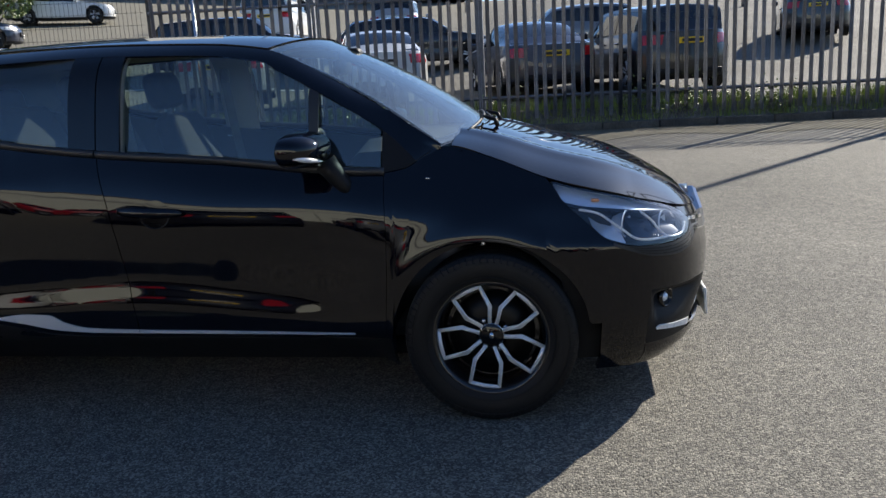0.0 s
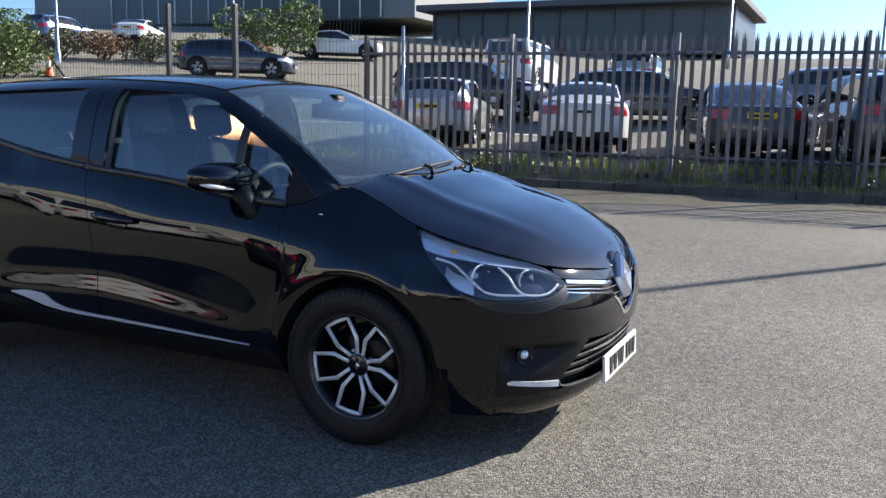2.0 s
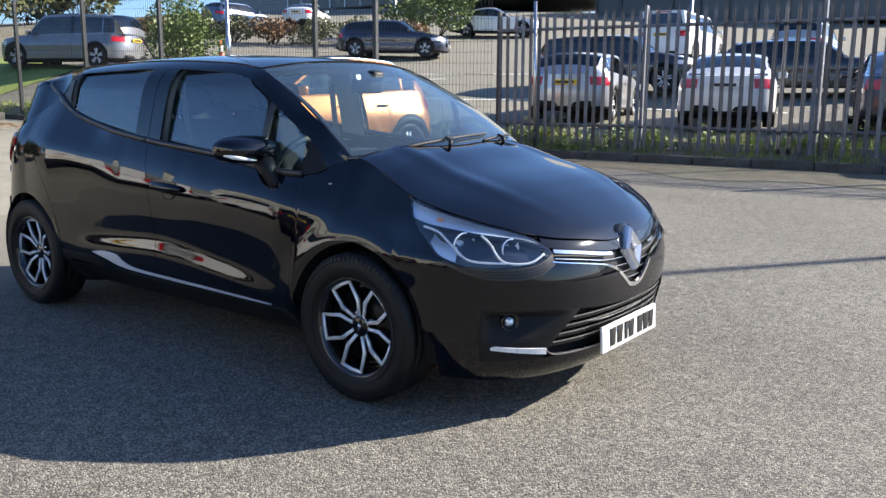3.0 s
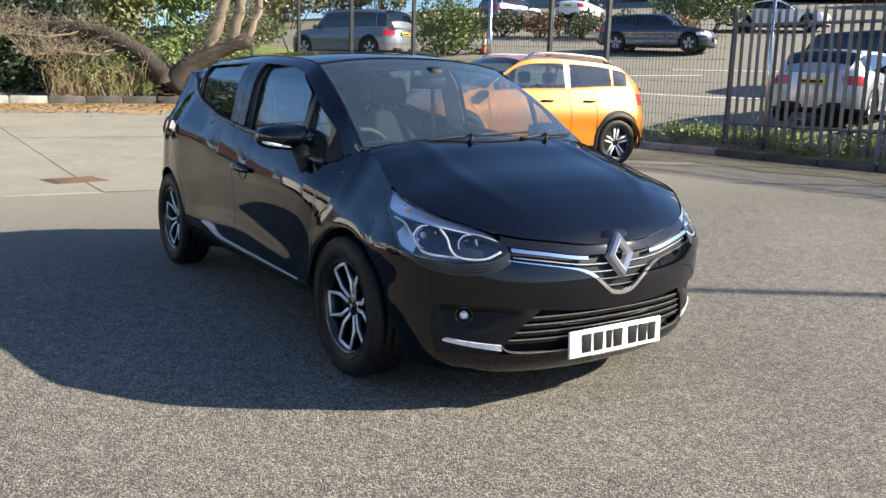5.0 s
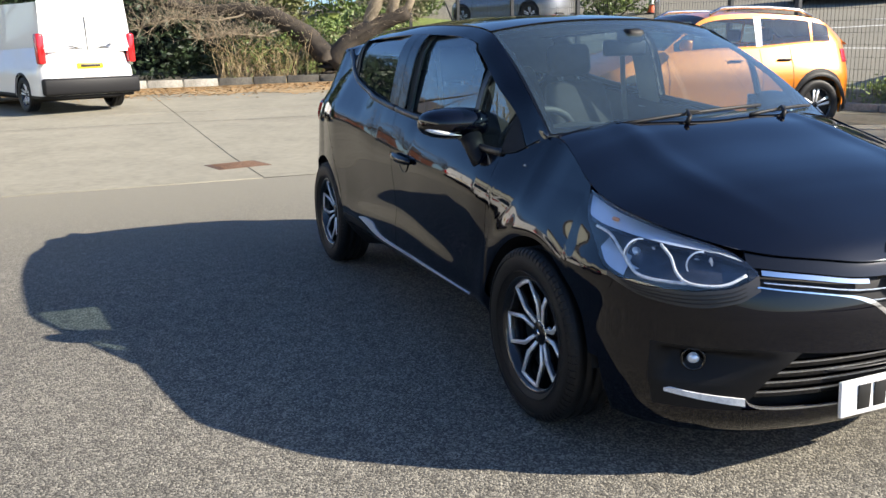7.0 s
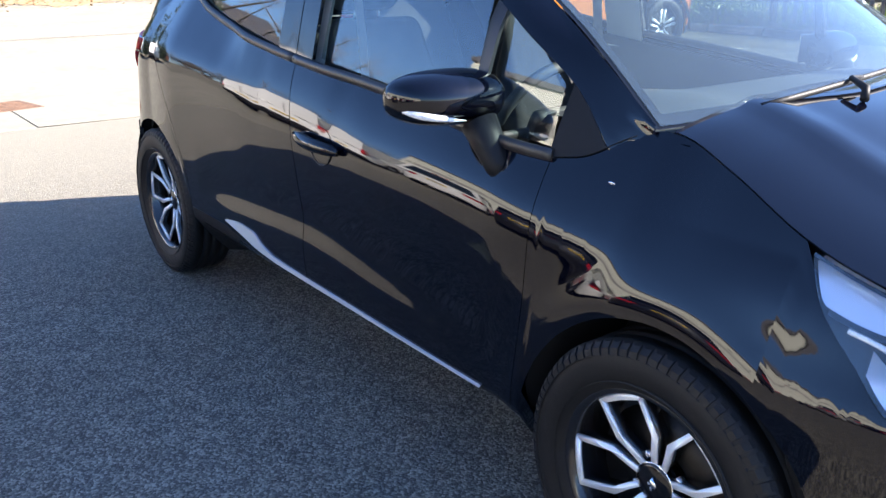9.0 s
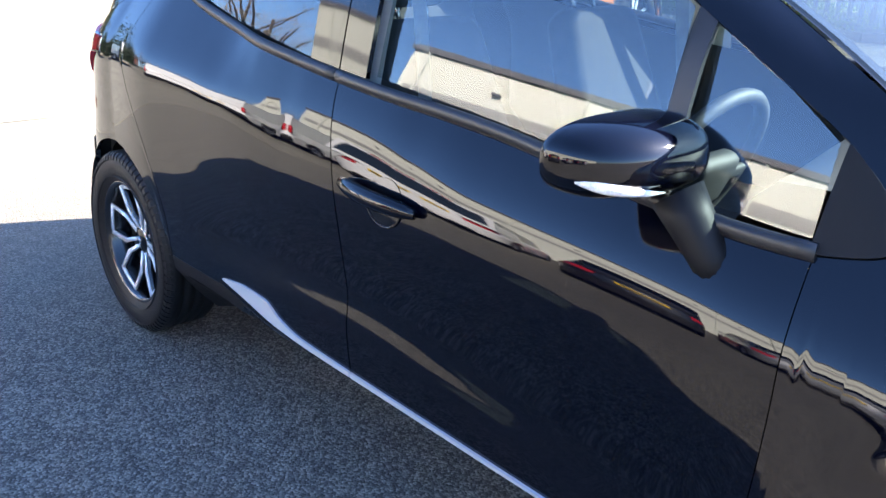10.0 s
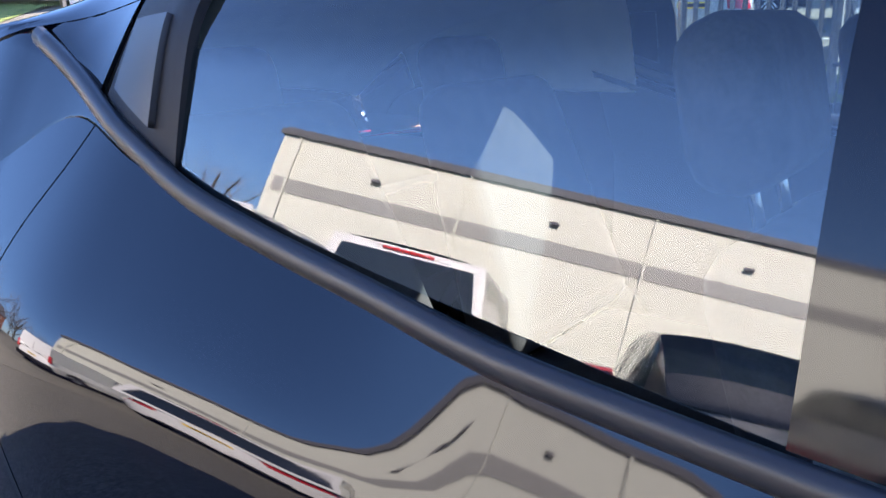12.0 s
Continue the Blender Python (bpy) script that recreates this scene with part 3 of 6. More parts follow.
car = thing("hatchback_car", "glossy black five-door hatchback with silver-spoked wheels standing on the asphalt", "car")
DF = curve([(0.17, 0.90), (0.3, 0.915), (0.5, 0.928), (0.7, 0.935), (0.92, 0.925)])  # front shut line of the front door
DB = curve([(0.17, -0.022), (0.357, -0.036), (0.5, -0.056), (0.81, -0.106), (1.02, -0.158), (1.06, -0.160)])
DR = curve([(0.17, -0.93), (0.36, -0.935), (0.48, -0.952), (0.6, -0.995), (0.75, -1.075), (0.87, -1.15), (0.95, -1.185), (1.05, -1.165), (1.15, -1.115), (1.22, -1.085)])
WB = curve([(0.5, 1.62), (0.58, 1.66), (0.66, 1.70), (0.8, 1.74)])  # wing to bumper
UEND_F, UEND_R = hero.xf + 1.0, hero.xr - 1.0

HL_LOW = curve([(1.522, 0.852), (1.565, 0.797), (1.64, 0.722), (1.702, 0.655), (1.804, 0.626), (1.9, 0.620), (1.965, 0.630), (1.99, 0.650), (2.0, 0.666)])
HL_TOP = curve([(1.522, 0.857), (1.571, 0.846), (1.68, 0.824), (1.80, 0.798), (1.919, 0.757), (1.965, 0.730), (1.985, 0.705), (2.0, 0.670)])


def hx(u):
    return hero.x_of(u, 0.7)


def hl_low(u):
    return HL_LOW(hx(u))


def hl_top(u):
    return HL_TOP(hx(u))


def inner_skin(a, b):
    u = lerp(UEND_R, UEND_F, a)
    p = hero.at(u, lerp(max(hero.low(u), 0.2), hero.high(u) - 0.03, b))
    return Vector((p.x * 0.975, p.y * 0.955, p.z))


both("inner_body", grid(inner_skin, 100, 6), M["void"], car)
# doors, wings, bumpers
door_f, _ = both("front_door", hero.skin(DB, DF, hero.low, hero.high, 60, 56), M["paint"], car)
door_r, _ = both("rear_door", hero.skin(DR, DB, hero.low, hero.high, 56, 56), M["paint"], car)
both("front_wing", joined(hero.skin(DF, lambda z: 1.5 + 0 * z, hero.low, hero.high, 40, 50, gap=0.0, lip=0), hero.skin(const(1.5), WB, lambda u: max(hero.low(u), 0.36), lambda u: min(hero.high(u), hl_low(u) if hx(u) > 1.524 else 9), 16, 40, gap=0.0, lip=0)), M["paint"], car)
both("rear_quarter", hero.skin(const(UEND_R), DR, lambda u: max(hero.low(u), 0.24), hero.high, 70, 40), M["paint"], car)
both("rear_bumper", hero.skin(const(UEND_R), const(-1.5), hero.low, const(0.62), 40, 16, push=0.006), M["paint"], car)
# bonnet: between the two upper edges of the wings, crowned
CROWN = curve([(1.13, 0.045), (1.35, 0.075), (1.6, 0.088), (1.8, 0.082), (1.95, 0.058), (2.03, 0.034), (2.09, 0.004)])


def bonnet_at(a, b, lift=0.0):
    u = lerp(1.16, UEND_F, a)
    p = hero.at(u, hero.high(u))
    v = 2 * b - 1
    crease = 0.008 * math.exp(-(((abs(v) - 0.62) / 0.07) ** 2)) * min(1, max(0, (2.0 - p.x) * 3))
    return Vector((p.x, p.y * -v, p.z + CROWN(p.x) * (1 - abs(v) ** 3.0) + crease + lift))


part("bonnet", grid(lambda a, b: bonnet_at(min(a, 0.998), b, 0.0005), 60, 48, flip=True, lip=0.004), M["paint"], car)
# front bumper with its openings


U_OUT = 1.80  # where the fog scoop begins
UB = 2.122  # the lamp's inner tip
UG = lambda z: lerp(2.085, 2.19, (z - 0.27) / 0.14)  # the lower grille's slanted end
NOSE_LOW = curve([(U_OUT, 0.462), (2.1, 0.452), (2.3, 0.428), (UEND_F, 0.412)])
NOSE_TOP = curve([(UB, 0.632), (2.18, 0.622), (2.246, 0.611), (2.34, 0.590), (2.396, 0.562), (2.441, 0.512), (2.475, 0.474), (UEND_F, 0.466)])
GRILLE_FOOT = 0.252


def bumper_top(u):
    return min(hl_low(u), 0.632 if u > 2.05 else 9) if u < UB else NOSE_TOP(u)


def step(v):
    v = min(1, max(0, v))
    return v * v * (3 - 2 * v)


def normal_at(u, z):
    return (hero.at(u + 0.01, z) - hero.at(u - 0.01, z)).cross(Vector((0, 0, 1))).normalized()


def scoop(a, b):
    """The hollow round the fog light: a sharp brow above, a ramp towards the grille."""
    z = lerp(GRILLE_FOOT, NOSE_LOW(2.0), b)
    u = lerp(U_OUT, UG(z), a)
    z = lerp(GRILLE_FOOT, NOSE_LOW(u), b)
    d = 0.055 * step((NOSE_LOW(u) - 0.002 - z) / 0.035) * step((z - 0.300) / 0.13) * step((u - U_OUT) / 0.07) * step((UG(z) - u) / 0.22)
    return hero.at(u, z) - normal_at(u, z) * d


side_b = hero.skin(lambda z: WB(z), const(U_OUT), hero.low, bumper_top, 24, [0, 0.1, 0.2, 0.3, 0.4, 0.5, 0.6, 0.7, 0.8, 0.9, 1], gap=0.0, lip=0)
beam_b = hero.skin(const(U_OUT), const(UEND_F), NOSE_LOW, bumper_top, 60, 18, gap=0.0, lip=0)
lip_b = hero.skin(const(U_OUT), const(UEND_F), hero.low, const(GRILLE_FOOT), 40, 10, gap=0.0, lip=0)
scoop_b = grid(scoop, 40, 30)
for b_ in (side_b, beam_b, lip_b, scoop_b):
    rim = [e for e in b_.edges if e.is_boundary and all(v.co.y < -1e-4 for v in e.verts)]
    n0 = {tuple(v.co): v.normal.copy() for e in rim for v in e.verts}
    for e in rim:
        e.smooth = False
    for v in bmesh.ops.extrude_edge_only(b_, edges=rim)["geom"]:
        if isinstance(v, bmesh.types.BMVert):
            v.co -= n0[tuple(v.co)] * 0.02
part("front_bumper", whole(joined(side_b, beam_b, lip_b)), M["paint"], car, "black front bumper wrapping round the nose")
# Matt instead of the bumper's gloss, so the hollow looks shaded.
both("fog_recess", scoop_b, M["plastic"], car, "hollow round the fog light, matt black in place of shade")
# upper grille: a dark nose, the chrome bar, thin slats, and the bumper's bright edge
part("grille_backing", whole(hero.skin(const(UB - 0.02), const(UEND_F), lambda u: NOSE_TOP(u) - 0.02, lambda u: hero.high(u) + 0.002, 40, 10, gap=0.0, push=-0.03)), M["plastic"], car)
BAR = curve([(UB, 0.671), (2.25, 0.652), (2.396, 0.627), (UEND_F, 0.622)])
part("nose_band", whole(hero.skin(const(UB - 0.03), const(UEND_F), lambda u: BAR(u) + 0.010, lambda u: hero.high(u) - 0.004, 30, 8, gap=0.0, push=-0.006, lip=0.02)), M["gloss_black"], car)
both("grille_bar", hero.skin(const(UB + 0.004), const(2.396), lambda u: BAR(u) - 0.006, lambda u: BAR(u) + 0.007, 24, 4, gap=0.0, push=0.003, lip=0.012), M["chrome"], car, "bright chrome grille bar")
for k, u0 in enumerate((UB + 0.015, 2.36, 2.41, 2.435)):
    part("grille_slat", whole(hero.skin(const(u0), const(UEND_F), lambda u, k=k: BAR(u) - 0.030 - 0.030 * k, lambda u, k=k: BAR(u) - 0.0265 - 0.030 * k, 20, 2, gap=0.0, push=-0.016, lip=0.004)), M["satin"], car)
part("grille_surround", whole(hero.skin(const(UB - 0.01), const(UEND_F), lambda u: NOSE_TOP(u) - 0.001, lambda u: NOSE_TOP(u) + lerp(0.003, 0.017, step((u - 2.30) / 0.14)), 60, 4, gap=0.0, push=0.003, lip=0.012)), M["chrome"], car, "chrome grille surround dipping round the badge")
# lower grille
part("lower_grille_backing", whole(hero.skin(const(2.05), const(UEND_F), const(0.245), const(0.45), 40, 10, gap=0.0, push=-0.05)), M["void"], car)
for k, z in enumerate((0.402, 0.370, 0.338, 0.306)):
    part("lower_slat", whole(hero.skin(const(UG(z) - 0.005), const(UEND_F), const(z), const(z + 0.0045), 30, 2, gap=0.0, push=-0.008, lip=0.004)), M["satin"], car)
    part("slat_body", whole(hero.skin(const(UG(z) - 0.005), const(UEND_F), const(z - 0.014), const(z - 0.0005), 30, 2, gap=0.0, push=-0.012, lip=0.02)), M["gloss_black"], car)
FOOT = curve([(2.088, 0.285), (2.10, 0.266), (2.13, 0.255), (2.2, 0.250), (UEND_F, 0.248)])
part("grille_foot", whole(hero.skin(const(2.088), const(UEND_F), FOOT, lambda u: FOOT(u) + 0.006, 40, 2, gap=0.0, push=0.001, lip=0.008)), M["satin"], car, "satin strip under the lower grille")
both("daytime_light", hero.skin(const(1.848), const(2.086), lambda u: lerp(0.302, 0.266, (u - 1.848) / 0.238), lambda u: lerp(0.310, 0.318, min(1, (u - 1.848) / 0.02)) - 0.026 * (u - 1.848) / 0.238, 24, 4, gap=0.0, push=0.004, lip=0.015), M["drl"], car, "clear daytime running light strip")
for sg in (-1, 1):
    bm = bmesh.new()
    lathe(bm, [(0.037, -0.01), (0.036, 0.014), (0.031, 0.014), (0.029, 0.004), (0.015, -0.006), (0.0005, 0.006)], 24, axis="x")
    spot = hero.at(hero.u_of(1.955, 0.405), 0.405) - normal_at(hero.u_of(1.955, 0.405), 0.405) * 0.048
    put_fog = Matrix.Translation((spot.x, sg * abs(spot.y), spot.z)) @ Matrix.Rotation(sg * radians(38), 4, "Z")
    bm.transform(put_fog)
    fog = part("fog_light", bm, M["gloss_black"], car, "round clear fog light")
    bm = lathe(bmesh.new(), [(0.018, 0.002), (0.012, 0.009), (0.0005, 0.012)], 20, axis="x")
    bm.transform(put_fog)
    part("fog_lens", bm, M["reflector"], fog)
# number plate with plain bars in place of its characters
plate = part("number_plate", boxed((2.124, 0, 0.278), (0.012, 0.52, 0.111), 0.003, Matrix.Rotation(radians(-3), 3, "Y")), M["plate_w"], car, "white number plate with dark bars")
for y0, wd in [(-0.17, 0.05), (-0.105, 0.05), (-0.045, 0.03), (0.005, 0.05), (0.09, 0.05), (0.15, 0.05), (0.205, 0.045)]:
    part("bar", boxed((2.1315, y0, 0.278), (0.003, wd, 0.078), 0.001), M["ink"], plate)
part("plate_foot", boxed((2.118, 0, 0.2175), (0.014, 0.26, 0.008), 0.002), M["chrome"], car)
# badge: a hollow lozenge
bm = bmesh.new()
for s_out, s_in, x0, x1 in [(1.0, 0.56, 2.118, 2.150)]:
    o = [(0, 0.098), (0.072, 0), (0, -0.098), (-0.072, 0)]
    vs = []
    for i in range(4):
        vs.append([bm.verts.new((x0, o[i][0], o[i][1])), bm.verts.new((x1 - 0.004, o[i][0] * 0.93, o[i][1] * 0.93)), bm.verts.new((x1 + 0.008, o[i][0] * 0.76, o[i][1] * 0.76)), bm.verts.new((x1 - 0.004, o[i][0] * 0.5, o[i][1] * 0.5)), bm.verts.new((x0, o[i][0] * 0.44, o[i][1] * 0.44))])
    for i in range(4):
        a, b = vs[i], vs[(i + 1) % 4]
        for k in range(4):
            bm.faces.new((a[k], b[k], b[k + 1], a[k + 1]))
bmesh.ops.recalc_face_normals(bm, faces=bm.faces[:])
bm.transform(Matrix.Translation((2.098, 0, 0.622)) @ Matrix.Rotation(radians(-16), 4, "Y") @ Matrix.Translation((-2.118, 0, 0)))
part("badge", bm, M["badge_chrome"], car, "large chrome lozenge badge", smooth=False)
bm = bmesh.new()
prism(bm, [(0, 0.104), (0.05, 0.094), (0.092, 0.05), (0.098, 0.0), (0.05, -0.08), (0, -0.118), (-0.05, -0.08), (-0.098, 0), (-0.092, 0.05), (-0.05, 0.094)], -0.05, 0.0, lambda a, b, h: Vector((2.099 + h - 0.2 * b * (b > 0) - 0.12 * abs(a), a * 1.12, 0.618 + b * 1.04)))
part("badge_housing", bm, M["gloss_black"], car)
# headlamps
UH0, UH1 = hero.u_of(1.523, 0.7), hero.u_of(1.9995, 0.7)


def lamp_patch(v0, v1, push, nu=30, nv=10, f0=0.0, f1=1.0, lip=0.0):
    def fn(a, b):
        u = lerp(UH0, UH1, lerp(f0, f1, a))
        lo, hi = hl_low(u), hl_top(u)
        z = lerp(lo, hi, lerp(v0, v1, b)) if not callable(v0) else lerp(lo, hi, lerp(v0(lerp(f0, f1, a)), v1(lerp(f0, f1, a)), b))
        p = hero.at(u, z)
        e = hero.at(u + 0.01, z) - hero.at(u - 0.01, z)
        return p + e.cross(Vector((0, 0, 1))).normalized() * push

    return grid(fn, nu, nv, lip=lip)


DIV = curve([(1.58, 0.782), (1.65, 0.768), (1.75, 0.755), (1.868, 0.734), (1.955, 0.714), (1.99, 0.690)])


def lamp_strip(x0, x1, low, high, push, nu=36, nv=4, lip=0.0):
    """A piece of the lamp between two lines (height over x), set in by push(b)."""
    def fn(a, b):
        u = hero.u_of(lerp(x0, x1, a), 0.7)
        x = hx(u)
        z = lerp(low(x), high(x), b)
        return hero.at(u, z) + normal_at(u, z) * push(b)
    return grid(fn, nu, nv, lip=lip)


GUIDES = [
    [(1.629, 0.760), (1.696, 0.745), (1.731, 0.715), (1.762, 0.685), (1.795, 0.653), (1.84, 0.642), (1.905, 0.638)],
    [(1.853, 0.736), (1.873, 0.704), (1.884, 0.667), (1.904, 0.641), (1.938, 0.633), (1.965, 0.638), (1.988, 0.662)],
]
for sg in (-1, 1):
    def sided(bm):
        return bm if sg < 0 else mirrored(bm)

    hl = part("headlight", sided(lamp_patch(0.015, 0.99, 0.0015, 40, 14, lip=0.014)), M["lens"], car, "clear swept-back headlight lens")
    part("lamp_bowl", sided(lamp_patch(0.0, 1.0, -0.05)), M["lamp_dark"], hl)
    part("lamp_rim", sided(lamp_strip(1.524, 1.998, lambda x: HL_TOP(x) - 0.006, HL_TOP, lambda b: 0.001 * b - 0.001, nv=2)), M["gloss_black"], hl)
    part("indicator_band", sided(lamp_strip(1.53, 1.985, lambda x: max(DIV(x) + 0.003, HL_LOW(x)), lambda x: max(HL_TOP(x) - 0.007, DIV(x) + 0.005), lambda b: lerp(-0.010, -0.034, b), nv=8)), M["reflector"], hl)
    part("lamp_divider", sided(lamp_strip(1.59, 1.99, lambda x: DIV(x) - 0.006, lambda x: DIV(x) + 0.003, lambda b: -0.008, lip=0.035)), M["gloss_black"], hl)
    for pts in GUIDES:
        line = [hero.at(hero.u_of(x, 0.7), z) + normal_at(hero.u_of(x, 0.7), z) * -0.010 for x, z in pts]
        fine = []
        for i in range(len(line) - 1):
            p0, p1, p2, p3 = line[max(0, i - 1)], line[i], line[i + 1], line[min(len(line) - 1, i + 2)]
            fine += [p1 * (1 - s) ** 2 * (1 + 2 * s) + p2 * s * s * (3 - 2 * s) + (p2 - p0) * 0.5 * s * (1 - s) ** 2 - (p3 - p1) * 0.5 * s * s * (1 - s) for s in (0, 0.25, 0.5, 0.75)]
        part("light_guide", sided(tube(bmesh.new(), fine + [line[-1]], 0.0048, 6)), M["drl"], hl, "white light guide line")
    part("silver_floor", sided(lamp_strip(1.80, 1.96, lambda x: HL_LOW(x) + 0.012, lambda x: DIV(x) - 0.03, lambda b: lerp(-0.018, -0.046, b))), M["lamp_dark"], hl)
    part("outer_reflector", sided(lamp_strip(1.66, 1.76, lambda x: HL_LOW(x) + 0.006, lambda x: lerp(HL_LOW(x), DIV(x), 0.45), lambda b: lerp(-0.012, -0.045, b))), M["reflector"], hl)
    for x, z, r in [(1.80, 0.700, 0.042), (1.925, 0.684, 0.034)]:
        p = hero.at(hero.u_of(x, 0.7), z)
        bm = bmesh.new()
        lathe(bm, [(r + 0.006, 0.032), (r + 0.002, 0.036), (r * 0.95, 0.018), (r * 0.6, -0.012), (0.013, -0.02), (0.012, 0.01), (0.0005, 0.018)], 28, axis="x")
        bm.transform(Matrix.Translation((p.x - 0.055, sg * (abs(p.y) - 0.032), p.z)) @ Matrix.Rotation(radians(sg * 22), 4, "Z"))
        part("reflector", bm, M["reflector"], hl)
    p = hero.at(hero.u_of(1.72, 0.7), 0.787)
    bm = bmesh.new()
    lathe(bm, [(0.0065, -0.02), (0.006, 0.004), (0.0005, 0.009)], 14, axis="x")
    bm.transform(Matrix.Translation((p.x - 0.008, sg * (abs(p.y) - 0.010), p.z)))
    part("indicator_bulb", bm, M["amber"], hl)
    # the slatted dark piece under the lamp
    SEAL = curve([(1.70, 0.640), (1.73, 0.630), (1.83, 0.588), (1.92, 0.574), (1.975, 0.590), (2.0, 0.622)])
    part("lamp_seal", sided(lamp_strip(1.715, 2.0, SEAL, lambda x: HL_LOW(x) - 0.001, lambda b: 0.002, lip=0.01)), M["trim"], car)
    for k in range(3):
        part("seal_rib", sided(lamp_strip(1.76 + 0.02 * k, 1.985, lambda x, k=k: lerp(HL_LOW(x), SEAL(x), 0.25 * (k + 1)) - 0.0012, lambda x, k=k: lerp(HL_LOW(x), SEAL(x), 0.25 * (k + 1)) + 0.0012, lambda b: 0.0045, nv=1, lip=0.004)), M["plastic"], car)

# greenhouse
ZG = lambda x: ZBELT(x) + 0.018
RAIL = curve([(-1.35, 0.05), (-1.0, 0.048), (0.2, 0.04), (0.5, 0.044), (0.9, 0.053), (1.0, 0.070), (1.05, 0.085), (1.13, 0.06)])


def zrail(x):
    return CANT_Z(x) - RAIL(x) * (1.0 if x < 0.5 else 1.35)


zlo = lambda x: min(ZG(x), zrail(x) - 0.001)
for nm, xl, xr_, mt in [
    ("front_window", const(-0.071), const(0.655), "glass"),
    ("quarter_light", const(0.685), const(0.915), "glass"),
    ("rear_window", const(-0.918), const(-0.264), "glass"),
]:
    both(nm, pane_patch(xl(0), xr_(0), zlo, lambda x: max(zrail(x), zlo(x) + 0.001), 40, 16, push=-0.008, toe=0.03 if xr_(0) < 0 else 0.015), M[mt], car)
both("window_bar", house_patch(const(0.652), const(0.688), zlo, zrail, 4, 16, push=0.001, lip=0.01), M["trim"], car)
both("door_pillar", house_patch(const(-0.1575), const(-0.068), zlo, lambda x: zrail(x) + 0.01, 6, 20, push=0.002, lip=0.012), M["gloss_black"], car)
both("door_pillar", house_patch(const(-0.268), const(-0.1625), zlo, lambda x: zrail(x) + 0.01, 6, 20, push=0.002, lip=0.012), M["gloss_black"], car)
both("handle_panel", house_patch(const(-1.09), const(-0.915), lambda x: ZG(x), lambda x: zrail(x) + 0.01, 10, 16, push=0.003, lip=0.012), M["plastic"], car)
both("hidden_handle", house_patch(const(-1.065), const(-0.965), lambda x: ZG(x) + 0.02, lambda x: zrail(x) - 0.03, 8, 12, push=0.011, lip=0.01), M["trim"], car)
both("rear_quarter_pane", house_patch(const(-1.30), const(-1.115), lambda x: ZBELT(x) + 0.012, lambda x: max(zrail(x), ZBELT(x) + 0.016), 10, 10, push=0.002, lip=0.006), M["gloss_black"], car)
both("roof_rail", house_patch(const(-1.70), const(1.125), zrail, CANT_Z, 70, 8, push=0.003, lip=0.006), M["paint"], car)
both("window_pillar", house_patch(const(-1.70), const(-0.5), lambda x: hero.top(x) - 0.004, lambda x: max(hero.top(x) + 0.001, min(ZBELT(x) + 0.004, CANT_Z(x) - 0.01)), 50, 14, push=0.0, lip=0.004), M["paint"], car)
both("sail_panel", house_patch(const(0.918), const(1.09), lambda x: hero.top(x) + 0.004, lambda x: max(zrail(x), hero.top(x) + 0.006), 10, 8, push=0.005, lip=0.012), M["plastic"], car)
# belt strips
def belt_strip(x0, x1, r=0.0115):
    bm = bmesh.new()
    pts = []
    for i in range(41):
        x = lerp(x0, x1, i / 40)
        z = ZBELT(x) + 0.004
        p = house_side(x, max(z, hero.top(x)))
        pts.append(Vector((x, p.y - 0.006, z)))
    tube(bm, pts, r, 10, flat=1.25)
    return bm


both("belt_strip", belt_strip(-0.157, 0.928), M["trim"], car)
both("belt_strip", belt_strip(-1.30, -0.164), M["trim"], car)


def roof_at(a, b):
    x = lerp(0.47, -1.70, a)
    v = 2 * b - 1
    return Vector((x + 0.06 * (1 - v * v) * (1 - a) ** 3, CANT_Y(x) * v, CANT_Z(x) + 0.045 * (1 - abs(v) ** 2.4)))


part("roof", grid(roof_at, 50, 32, lip=0.006), M["paint"], car)


def screen_at(a, b, inset=0.0, drop=0.0):
    v = (2 * a - 1) * (1 - inset)
    b = lerp(inset * 0.6, 1 - inset * 0.6, b)
    lo = Vector((1.128 + 0.125 * (1 - v * v), 0.664 * v, 0.990 + 0.022 * (1 - v * v)))
    hi = Vector((0.468 + 0.062 * (1 - v * v), 0.569 * v, 1.363 + 0.044 * (1 - abs(v) ** 2.4)))
    p = lo.lerp(hi, b)
    return p + Vector((0.5, 0, 0.86)) * (0.028 * math.sin(math.pi * b) - drop)


part("windscreen", grid(lambda a, b: screen_at(a, b, 0.012), 32, 20, flip=False), M["screen"], car, "raked clear windscreen")
for inset0, inset1, sd in [(0.0, 0.045, 0), (0.0, 0.045, 1)]:
    part("screen_border", grid(lambda a, b, sd=sd: screen_at((lerp(0.0, 0.022, a) if sd == 0 else lerp(0.978, 1.0, a)), b, 0.0, 0.003), 3, 24), M["gloss_black"], car)
part("screen_border", grid(lambda a, b: screen_at(a, lerp(0.945, 1.0, b), 0.0, 0.003), 32, 3), M["gloss_black"], car)
part("screen_border", grid(lambda a, b: screen_at(a, lerp(0.0, 0.05, b), 0.0, 0.003), 32, 3), M["gloss_black"], car)
# cowl between bonnet and windscreen
part("cowl", grid(lambda a, b: Vector((lerp(1.10, 1.20, b) + 0.12 * (1 - (2 * a - 1) ** 2), 0.66 * (2 * a - 1), 0.968 + 0.028 * (1 - (2 * a - 1) ** 2))), 24, 3, flip=True), M["plastic"], car)
